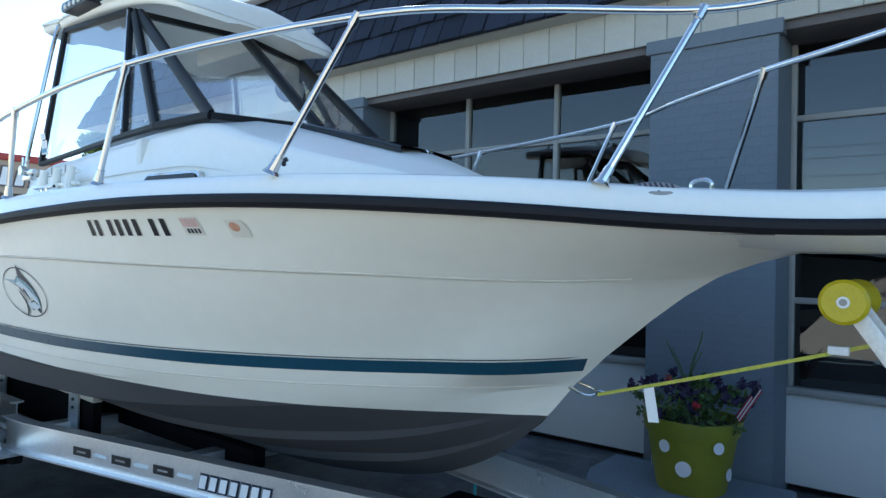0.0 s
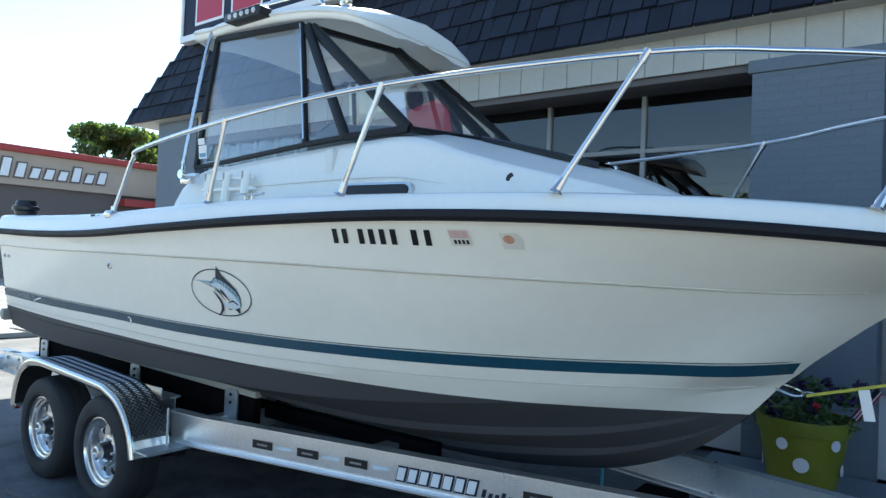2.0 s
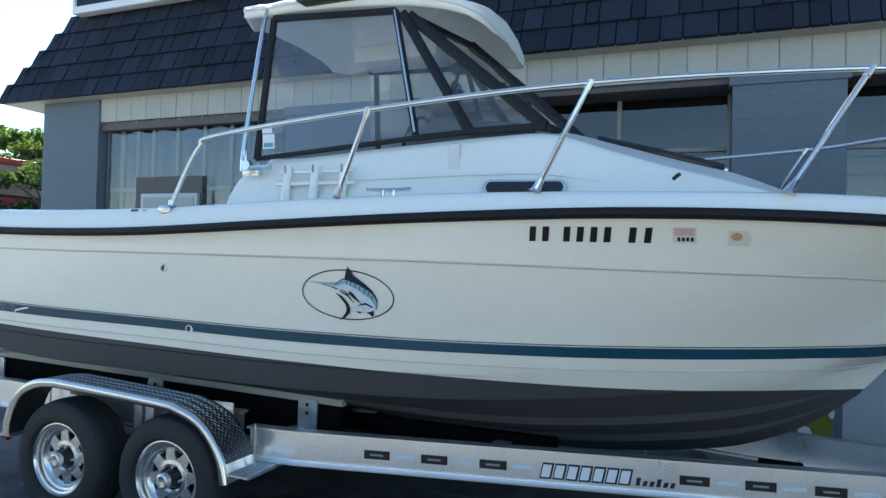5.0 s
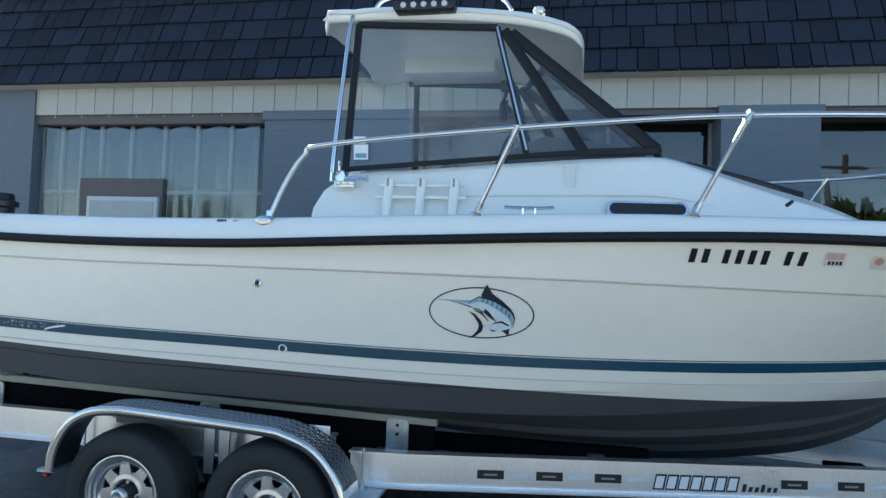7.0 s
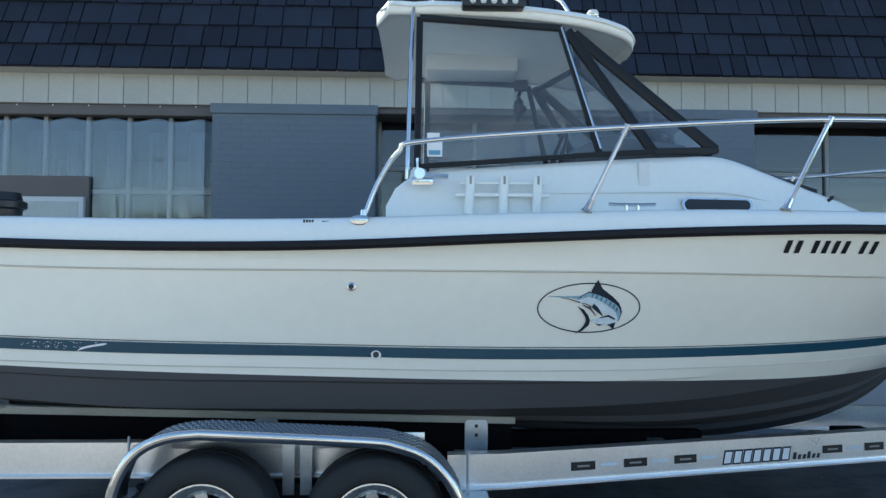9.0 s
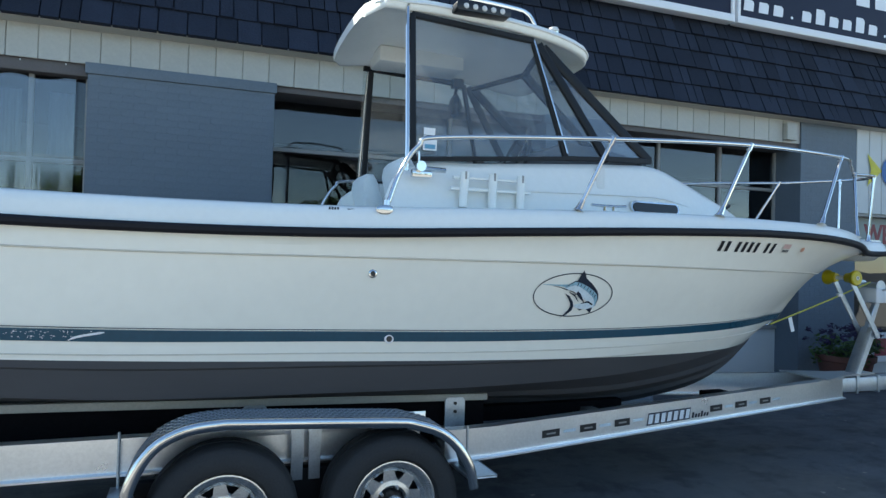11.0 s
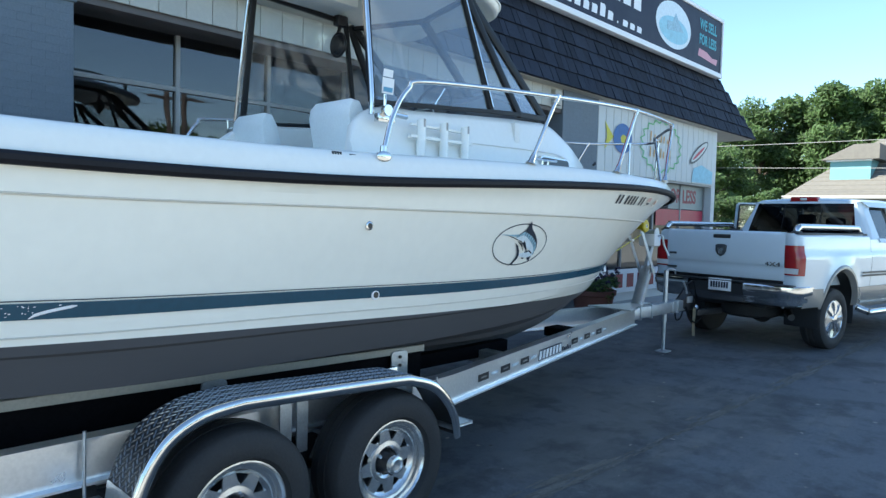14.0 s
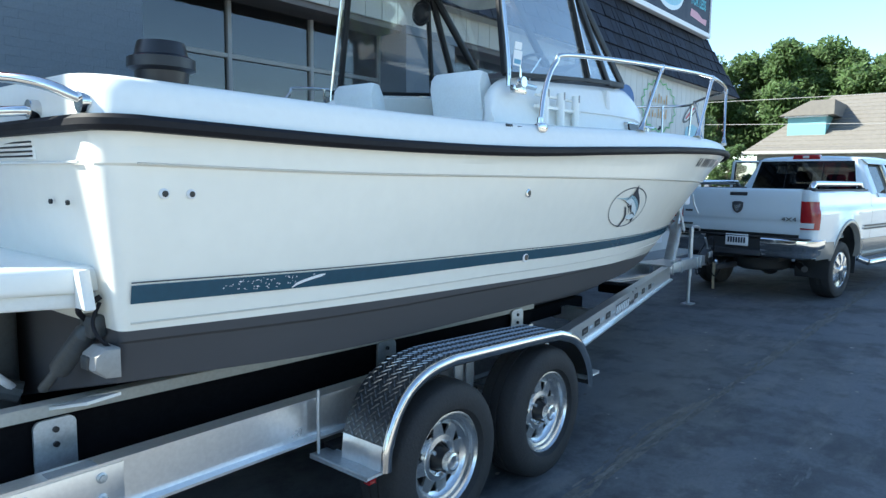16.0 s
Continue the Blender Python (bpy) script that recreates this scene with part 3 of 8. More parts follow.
# one long curved gouge beside the flecks
gouge = [(-6.375 + 0.15 * k / 8, 0.004 + 0.040 * (k / 8) ** 0.6, 0.0055 if 0 < k < 8 else 0.002) for k in range(9)]
edge = []
for x, dz, w in gouge:
    z = herm(LINES["stripe_low"][0], LINES["stripe_low"][2], x) + dz
    edge.append([bm.verts.new((x, hull_y(x, z + q * w) - 0.0065, z + q * w)) for q in (-1, 1)])
for (a, b), (c, d) in zip(edge, edge[1:]):
    bm.faces.new((a, c, d, b))
tagged(part("stripe_scuff", bm, PAPER, hull, "white scuffs in the teal paint", smooth=False), kind="stuff")


# rub rail: a rounded black band between hull and deck
def rub(bm, s):
    prof = [(0.0, -0.026), (0.022, -0.024), (0.032, -0.010), (0.032, 0.008), (0.022, 0.020), (0.0, 0.022)]
    base = stern_wrap(line_at("rail", 0)) + [line_at("rail", t) for t in STATIONS]
    rows = []
    for o, dz in prof:
        r = []
        for i, p in enumerate(base):
            d = (base[min(i + 1, len(base) - 1)] - base[max(i - 1, 0)])
            nrm = Vector((-d.y, d.x, 0)).normalized()
            q = p + nrm * o
            r.append(side(Vector((q.x, max(q.y, 0) if i < len(base) - 1 else 0, q.z + dz)), s))
        rows.append(r)
    grid(rows, bm)


part("rub_rail", both(rub), RUBBER, boat, "black rubber rub rail")


# deck moulding: gunwale, side deck and foredeck
def gunwale(bm, s):
    base = [line_at("rail", t) + Vector((0, 0, 0.02)) for t in STATIONS]
    edge = [line_at("deck_edge", t) for t in STATIONS]
    rows = []
    for f, dz, inn in ((0, 0, 0), (0.55, 0, -0.006), (0.86, 0, 0.0), (0.96, 0.0, 0.012), (1.0, 0.0, 0.035), (1.0, 0.006, 0.08)):
        rows.append([side(Vector((b.x + (e.x - b.x) * f, max(b.y + (e.y - b.y) * f - inn, 0.0), b.z + (e.z - b.z) * f + dz)), s) for b, e in
                     zip(stern_wrap(base[0]) + base, stern_wrap(edge[0]) + edge)])
    inner = []
    for e in stern_wrap(edge[0]) + edge:
        if e.x < -4.78:
            inner.append(side(Vector((max(e.x, -6.72), min(max(e.y - 0.2, 0), 0.86), e.z + 0.006)), s))
        else:
            inner.append(side(Vector((e.x, e.y * 0.35, e.z + 0.012 + 0.03 * min(1, e.y))), s))
    rows.append(inner)
    rows.append([side(Vector((p.x, (p.y - CY) * s, 1.15)), s) if p.x < -4.78 else side(Vector((p.x, 0, p.z + 0.01)), s) for p in inner])
    grid(rows, bm)


bm = both(gunwale)
bmesh.ops.remove_doubles(bm, verts=bm.verts, dist=0.003)
deck = part("deck", bm, DECK, boat, "white moulded deck and gunwale")
part("cockpit_floor", box(-6.95, -4.3, CY - 0.9, CY + 0.9, 1.10, 1.15), LINER, boat)
part("engine_cover", box(-6.7, -6.05, CY - 0.6, CY + 0.6, 1.15, 1.62, 0.04), DECK, boat)
# pulpit
bm = bmesh.new()
rows = []
for x, w, zl in ((-0.72, 0.42, 1.70), (-0.45, 0.335, 1.68), (-0.20, 0.235, 1.68), (-0.04, 0.18, 1.69), (0.02, 0.11, 1.695), (0.05, 0.03, 1.70)):
    zt = 1.735
    rows.append([(x, CY - w, zl + 0.02), (x, CY - w, zt - 0.03), (x, CY - w + 0.025, zt), (x, CY + w - 0.025, zt), (x, CY + w, zt - 0.03), (x, CY + w, zl + 0.02), (x, CY + w * 0.6, zl - 0.02), (x, CY - w * 0.6, zl - 0.02)])
pulpit = part("bow_pulpit", grid(rows, bm, closed=True, cap=True), DECK, boat, "white bow pulpit")
part("anchor_roller", prism(rounded(0.22, 0.06, 0.028), "y", -0.03, 0.03, None, 0.008), DECK, pulpit)
bpy.data.objects["anchor_roller"].data.transform(Matrix.Translation((0.06, CY, 1.835)))

# cabin trunk
KX = [-4.84, -4.80, -4.72, -4.60, -4.3, -3.65, -3.2, -2.9, -2.6, -2.3, -2.0, -1.75, -1.58]
KW = [0.79, 0.80, 0.805, 0.81, 0.815, 0.82, 0.81, 0.785, 0.72, 0.60, 0.45, 0.28, 0.08]
KS = [0.06, 0.15, 0.22, 0.27, 0.295, 0.345, 0.375, 0.380, 0.285, 0.20, 0.13, 0.065, 0.012]
KC = [0.07, 0.17, 0.25, 0.31, 0.34, 0.40, 0.44, 0.45, 0.392, 0.313, 0.228, 0.122, 0.025]


def trunk_section(x):
    w, hs, hc = herm(KX, KW, x), herm(KX, KS, x), herm(KX, KC, x)
    z0 = 1.875
    sec = [(w + 0.004, z0 - 0.03), (w, z0 + 0.02), (w - 0.06 * hs / 0.3, z0 + hs * 0.55), (w - 0.085 * hs / 0.3, z0 + hs * 0.86), (w - 0.11 * hs / 0.3, z0 + hs * 0.97), (w - 0.16 * hs / 0.3, z0 + hs * 1.0), (w * 0.5, z0 + (hs + hc) / 2 + 0.012), (0, z0 + hc)]
    return sec


rows = []
for i in range(41):
    x = -3.35 + (KX[-1] + 3.35) * i / 40
    sec = trunk_section(x)
    rows.append([(x, CY - w, z) for w, z in sec] + [(x, CY + w, z) for w, z in sec[-2::-1]])
bm = grid(rows, None, cap=True)
for s in (-1, 1):
    rows = []
    for i in range(31):
        x = KX[0] + (-3.35 - KX[0]) * i / 30
        sec = trunk_section(x)[:6]
        rows.append([(x, CY + s * w, z) for w, z in sec] + [(x, CY + s * (sec[-1][0] - 0.03), sec[-1][1] - 0.02), (x, CY + s * (sec[0][0] - 0.20), 1.15)])
    grid(rows, bm, cap=True)
bmesh.ops.remove_doubles(bm, verts=bm.verts, dist=0.0005)
cabin = part("cabin", bm, DECK, boat, "white cabin trunk, open to the cockpit", angle=50)
bm = bmesh.new()
prev = []
for i in range(30):
    x = -4.0 + 2.05 * i / 29
    w = herm(KX, KW, x) - 0.045
    prev.append((x, CY - w - 0.004, 1.875 + herm(KX, KS, x) * 0.42 - 0.02 * i / 29))
part("cabin_moulding", tube(prev, 0.004, 6), LINER, cabin)

# smoked hatch on the slope of the cabin top, and a small black latch
hx0, hx1 = -2.72, -2.06
hz = [1.875 + herm(KX, KC, hx0) + 0.004, 1.875 + herm(KX, KC, hx1) + 0.004]
rows = []
for w, dz in ((0.25, -0.03), (0.26, -0.004), (0.25, 0.004), (0.0, 0.010), (-0.25, 0.004), (-0.26, -0.004), (-0.25, -0.03)):
    rows.append([(hx0 + (hx1 - hx0) * k / 8, CY + w * (1 - 0.25 * k / 8), hz[0] + (hz[1] - hz[0]) * k / 8 + dz + 0.004 * math.sin(math.pi * k / 8)) for k in range(9)])
hatch = part("cabin_hatch", grid(rows, None, cap=True), SMOKE, cabin, "dark smoked hatch on the cabin top")
part("hatch_catch", box(hx1 - 0.03, hx1 + 0.02, CY - 0.02, CY + 0.02, hz[1] - 0.02, hz[1] + 0.008, 0.004), CHROME, hatch)
part("cabin_latch", tube(smooth_path([(-2.29, CY - 0.672, 1.995), (-2.275, CY - 0.684, 2.008), (-2.262, CY - 0.676, 2.018)]), 0.010, 8), BLACK, cabin, "small black latch on the cabin side")

# cabin side port light
bm = bmesh.new()
pl = [(-2.99 + px, 1.955 + pz) for px, pz in rounded(0.42, 0.078, 0.036)]
poly = [(x, CY - herm(KX, KW, x) + 0.012 + (z - 1.89) * 0.2, z) for x, z in pl]
port = part("port_light", plate([(x, y - 0.03, z) for x, y, z in poly], (0, 1, 0), 0.03), CHROME, cabin, "dark oval port light in a polished frame")
pl = [(-2.99 + px, 1.955 + pz) for px, pz in rounded(0.385, 0.056, 0.027)]
part("port_glass", plate([(x, CY - herm(KX, KW, x) - 0.024 + (z - 1.89) * 0.2, z) for x, z in pl], (0, 1, 0), 0.004), BLACK, port)

# hardtop
HX = [-4.918, -4.888, -4.7, -4.3, -3.9, -3.65, -3.5, -3.42, -3.375, -3.355, -3.345, -3.341, -3.339]
HW = [0.52, 0.615, 0.655, 0.665, 0.660, 0.645, 0.620, 0.585, 0.53, 0.475, 0.40, 0.28, 0.06]
HZ = [3.085, 3.09, 3.108, 3.105, 3.08, 3.05, 3.02, 3.0, 2.985, 2.980, 2.978, 2.977, 2.977]


def hard_row(x):
    w, z = herm(HX, HW, x), herm(HX, HZ, x)
    c = 0.085 * min(1, w / 0.5) * min(1, 0.35 + (x + 4.918) / 0.5)
    t = 0.05
    top = [(w - 0.012, z + 0.026), (w - 0.05, z + 0.042), (w * 0.6, z + 0.044 + c * 0.6), (0, z + 0.044 + c)]
    low = [(w - 0.010, z - 0.02), (w - 0.018, z - 0.036), (w - 0.034, z - 0.042), (w - 0.065, z - 0.036), (w * 0.82, z + c * 0.2 - 0.025), (w * 0.6, z + c * 0.6 - 0.02), (0, z + c - 0.02)] if w > 0.3 else [(w * f, z - 0.02 + c * g) for f, g in ((0.97, 0), (0.9, -0.1), (0.8, -0.1), (0.7, 0.1), (0.6, 0.3), (0.4, 0.6), (0, 1))]
    half = [(w, z + 0.005)] + top
    ring = [(-a, b) for a, b in half] + [(a, b) for a, b in half[-2::-1]] + [(a, b) for a, b in low] + [(-a, b) for a, b in low[-2::-1]]
    return [(x, CY + a, b) for a, b in ring]


rows = [hard_row(HX[0] + (HX[-1] - HX[0]) * (1 - (1 - i / 60) ** 3.0)) for i in range(61)]
hardtop = part("hardtop", grid(rows, None, closed=True, cap=True), DECK, boat, "white moulded hardtop", angle=50)
part("hardtop_trim", tube([(x, CY - herm(HX, HW, x) - 0.001, herm(HX, HZ, x) - 0.002) for x in [HX[1] + (HX[-1] - HX[1]) * (1 - (1 - i / 60) ** 3) for i in range(61)]] + [(x, CY + herm(HX, HW, x) + 0.001, herm(HX, HZ, x) - 0.002) for x in [HX[1] + (HX[-1] - HX[1]) * (1 - (i / 60) ** 3) for i in range(61)]], 0.007, 6), LINER, hardtop)
part("overhead_box", box(-4.62, -3.95, 2.74, 3.04, 3.03, 3.15, 0.02), LINER, hardtop, "cream overhead locker under the hardtop")
for s in (-1, 1):
    part("grab_rail", tube(smooth_path([(-4.62, CY + s * 0.50, 3.17), (-4.55, CY + s * 0.50, 3.245), (-4.40, CY + s * 0.50, 3.265), (-3.95, CY + s * 0.50, 3.25), (-3.82, CY + s * 0.50, 3.225), (-3.76, CY + s * 0.50, 3.15)]), 0.012), CHROME, hardtop)
bar = part("light_bar", prism(rounded(0.36, 0.055, 0.015), "y", 1.705, 1.80, None, 0.004), BLACK, hardtop, "black lamp bar on the hardtop edge")
bar.data.transform(Matrix.Translation((-4.24, 0, 3.108)))
for k in range(5):
    part("lamp", lathe([(0, 0.018), (-0.006, 0.016), (-0.010, 0.006)], (-4.36 + 0.06 * k, 1.705, 3.108), "y", 10), WHITELENS, bar)
for nx, ny, nz, k in ((-3.604, 1.987, 3.112, 1.35), (-3.557, 2.95, 3.105, 1.1)):
    lamp_foot = part("nav_light", lathe([(-0.03, 0.022 * k), (0.0, 0.024 * k), (0.02, 0.018 * k), (0.022, 0.028 * k), (0.030, 0.029 * k)], (nx, ny, nz), "z", 16), CHROME, hardtop, "chrome navigation light with a clear globe")
    part("lamp_globe", lathe([(0.030, 0.026 * k), (0.045, 0.028 * k), (0.060, 0.022 * k), (0.068, 0.008 * k)], (nx, ny, nz), "z", 16), WHITELENS, lamp_foot)

# cabin enclosure: pillars and panes
SB = {"rear_b": (-4.67, 0.735, 2.16), "rear_t": (-4.66, 0.62, 3.05), "p1_b": (-3.63, 0.71, 2.245), "p1_t": (-3.83, 0.60, 3.01), "p2_b": (-3.32, 0.70, 2.265), "p2_t": (-3.79, 0.595, 2.995), "p3_b": (-2.93, 0.63, 2.290), "p3_t": (-3.75, 0.585, 2.98), "c_b": (-2.85, 0.0, 2.325), "c_t": (-3.58, 0.0, 2.97)}


def sp(k, s, dy=0.0):
    x, w, z = SB[k]
    return Vector((x, CY + s * (w + dy), z))


def bar_between(a, b, w, d, bm=None):
    """A rectangular bar from a to b, w wide along the boat and d deep."""
    a, b = Vector(a), Vector(b)
    ax = (b - a).normalized()
    u = Vector((1, 0, 0)) - ax * ax.x
    if u.length < 0.3:
        u = Vector((0, 0, 1)) - ax * ax.z
    u = u.normalized()
    v = ax.cross(u)
    rows = [[p + u * sx * w / 2 + v * sy * d / 2 for sx, sy in ((-1, -0.7), (-0.7, -1), (0.7, -1), (1, -0.7), (1, 0.7), (0.7, 1), (-0.7, 1), (-1, 0.7))] for p in (a, b)]
    return grid(rows, bm, closed=True, cap=True)


glasshouse = part("window_frame", bar_between(sp("rear_b", -1), sp("rear_t", -1), 0.038, 0.03), PILLAR, boat, "black window frames of the cabin")
for s in (-1, 1):
    for a, b, w in (("p1_b", "p1_t", 0.034), ("p2_b", "p2_t", 0.055), ("p3_b", "p3_t", 0.062), ("rear_t", "p1_t", 0.036), ("rear_b", "p1_b", 0.026), ("p1_b", "p2_b", 0.030), ("p2_b", "p3_b", 0.040), ("p3_b", "c_b", 0.045), ("p3_t", "c_t", 0.04)):
        part("pillar", bar_between(sp(a, s), sp(b, s), w, 0.032), PILLAR, glasshouse)
    if s > 0:
        part("pillar", bar_between(sp("rear_b", s) + Vector((0.06, 0, 0)), sp("rear_t", s) + Vector((0.06, 0, 0)), 0.04, 0.03), PILLAR, glasshouse)
    part("chrome_strip", bar_between(sp("p1_b", s, 0.018) + Vector((0.0, 0, 0.03)), sp("p1_t", s, 0.018), 0.012, 0.008), CHROME, glasshouse)
    for ks in (("rear_b", "p1_b", "p1_t", "rear_t"), ("p1_b", "p2_b", "p2_t", "p1_t"), ("p2_b", "p3_b", "p3_t", "p2_t"), ("p3_b", "c_b", "c_t", "p3_t")):
        pane = part("pane", sheet_of([sp(k, s, -0.004) for k in ks]), CLEAR, glasshouse, "clear safety glass", smooth=False)
        pane.visible_shadow = False
    lx = 0.09 if s > 0 else 0.0
    part("hardtop_leg", tube(smooth_path([(lx - 4.725, CY + s * 0.80, 2.08), (lx - 4.722, CY + s * 0.795, 2.2), (lx - 4.715, CY + s * 0.75, 2.5), (lx - 4.70, CY + s * 0.66, 3.04), (lx - 4.68, CY + s * 0.62, 3.10)]), 0.0127), CHROME, boat, "polished tube leg of the hardtop")
part("pillar", bar_between(sp("c_b", 1), sp("c_t", 1), 0.06, 0.04), PILLAR, glasshouse)
part("glass_label", plate([(-4.615, 1.700, 2.215), (-4.53, 1.700, 2.215), (-4.53, 1.692, 2.30), (-4.615, 1.692, 2.30)], (0, -1, 0), 0.002), PAPER, glasshouse, "white and blue paper label")
part("glass_label_print", plate([(-4.605, 1.697, 2.225), (-4.54, 1.697, 2.225), (-4.54, 1.694, 2.25), (-4.605, 1.694, 2.25)], (0, -1, 0), 0.002), LABELBLUE, glasshouse)
part("glass_label", plate([(-4.615, 1.690, 2.305), (-4.545, 1.690, 2.305), (-4.545, 1.684, 2.345), (-4.615, 1.684, 2.345)], (0, -1, 0), 0.002), PAPER, glasshouse)

# inside the cabin: helm, wheel, fan, seats, bulkhead
part("dashboard", prism([(-3.75, 2.0), (-3.75, 2.30), (-3.55, 2.38), (-3.1, 2.33), (-2.95, 2.25), (-2.95, 2.0)], "y", 1.85, 3.05, None, 0.02), DASH, boat, "dark grey moulded dashboard")
wheel = part("steering_wheel", tube([(-3.80 + 0.05 * math.sin(a), 2.12 + 0.17 * math.cos(a), 2.28 + 0.16 * math.sin(a)) for a in [2 * math.pi * k / 24 for k in range(25)]], 0.012, 8), BLACK, boat)
for k in range(3):
    a = 2 * math.pi * k / 3
    part("spoke", tube([(-3.79, 2.12, 2.28), (-3.80 + 0.05 * math.sin(a), 2.12 + 0.17 * math.cos(a), 2.28 + 0.16 * math.sin(a))], 0.007, 6), CHROME, wheel)
FNX, FNY, FNZ = -3.908, 3.034, 2.827
fan = part("cabin_fan", tube([(FNX, FNY + 0.085 * math.cos(a), FNZ + 0.085 * math.sin(a)) for a in [2 * math.pi * k / 24 for k in range(25)]], 0.012, 8), BLACK, boat, "black cabin fan hung from the hardtop")
part("fan_hub", lathe([(-0.03, 0.03), (0.03, 0.035), (0.06, 0.02)], (FNX, FNY, FNZ), "x", 12), BLACK, fan)
part("fan_cage", lathe([(-0.035, 0.03), (-0.03, 0.06), (0.0, 0.083), (0.03, 0.07)], (FNX, FNY, FNZ), "x", 20), BLACK, fan)
for k in range(8):
    a = 2 * math.pi * k / 8
    part("fan_blade", plate([(FNX, FNY, FNZ), (FNX + 0.005, FNY + 0.08 * math.cos(a), FNZ + 0.08 * math.sin(a)), (FNX + 0.015, FNY + 0.08 * math.cos(a + 0.5), FNZ + 0.08 * math.sin(a + 0.5))], (1, 0, 0), 0.002), BLACK, fan)
part("fan_bracket", tube([(FNX, FNY, FNZ + 0.09), (FNX + 0.02, FNY, FNZ + 0.16), (FNX + 0.06, FNY, 3.08)], 0.014, 8), BLACK, fan)
part("fan_motor", box(FNX - 0.03, FNX + 0.07, FNY - 0.035, FNY + 0.035, FNZ + 0.14, FNZ + 0.22, 0.014), BLACK, fan)


def seat(x, y, w):
    st = part("seat", box(x - 0.22, x + 0.22, y - w, y + w, 1.72, 1.86, 0.05, seg=3), CUSHION, boat, "white vinyl helm seat")
    part("seat_back", prism([(x - 0.26, 1.82), (x - 0.32, 2.10), (x - 0.31, 2.16), (x - 0.28, 2.195), (x - 0.23, 2.19), (x - 0.19, 2.12), (x - 0.12, 1.84)], "y", y - w, y + w, None, 0.035), CUSHION, st)
    part("seat_pedestal", lathe([(0, 0.12), (0.03, 0.05), (0.55, 0.05), (0.57, 0.15)], (x, y, 1.15), "z", 14), CHROME, st)


seat(-4.40, 2.05, 0.20)
seat(-4.40, 2.95, 0.20)
part("bulkhead", box(-3.42, -3.36, 1.7, 3.2, 1.15, 2.2, 0.01), LINER, boat)

# bow rail
RAIL = {"a0": (-4.93, 1.14, 1.84), "a1": (-4.86, 1.12, 2.02), "a2": (-4.76, 1.12, 2.17), "a3": (-4.62, 1.14, 2.225), "b": (-3.64, 1.235, 2.285), "c": (-2.60, 1.205, 2.343), "d": (-1.545, 0.98, 2.378), "d2": (-1.1, 0.70, 2.392), "e": (-0.65, 0.385, 2.39), "f": (-0.36, 0.28, 2.41), "g": (-0.13, 0.17, 2.425), "h": (-0.06, 0.0, 2.425)}


def rp(k, s):
    x, w, z = RAIL[k]
    return (x, CY + s * w, z)


railing = part("bow_rail", tube(smooth_path([rp(k, -1) for k in RAIL] + [rp(k, 1) for k in list(RAIL)[-2::-1]], 8), 0.0127, 12), CHROME, boat, "polished stainless bow rail")
for s in (-1, 1):
    for base, top in (((-3.83, 1.19, 1.875), "b"), ((-2.83, 1.195, 1.89), "c"), ((-1.838, 1.075, 1.885), "d"), ((-0.878, 0.595, 1.845), "e"), ((-0.17, 0.15, 1.838), "g")):
        bx, bw, bz = base
        post = part("stanchion", tube([(bx, CY + s * bw, bz), rp(top, s)], 0.012, 10), CHROME, railing)
        d = (Vector(rp(top, s)) - Vector((bx, CY + s * bw, bz))).normalized()
        part("stanchion_foot", tube([Vector((bx, CY + s * bw, bz - 0.004)), Vector((bx, CY + s * bw, bz)) + d * 0.01, Vector((bx, CY + s * bw, bz)) + d * 0.06], 0.02, 10, taper=[0.032, 0.020, 0.015]), CHROME, post)
        part("rail_joint", tube([Vector(rp(top, s)) - d * 0.035, Vector(rp(top, s)) + d * 0.012], 0.0165, 10), CHROME, post)
    part("stanchion_foot", lathe([(0, 0.034), (0.006, 0.032), (0.012, 0.018), (0.04, 0.016)], (-4.93, CY + s * 1.14, 1.835), "z", 12), CHROME, railing)

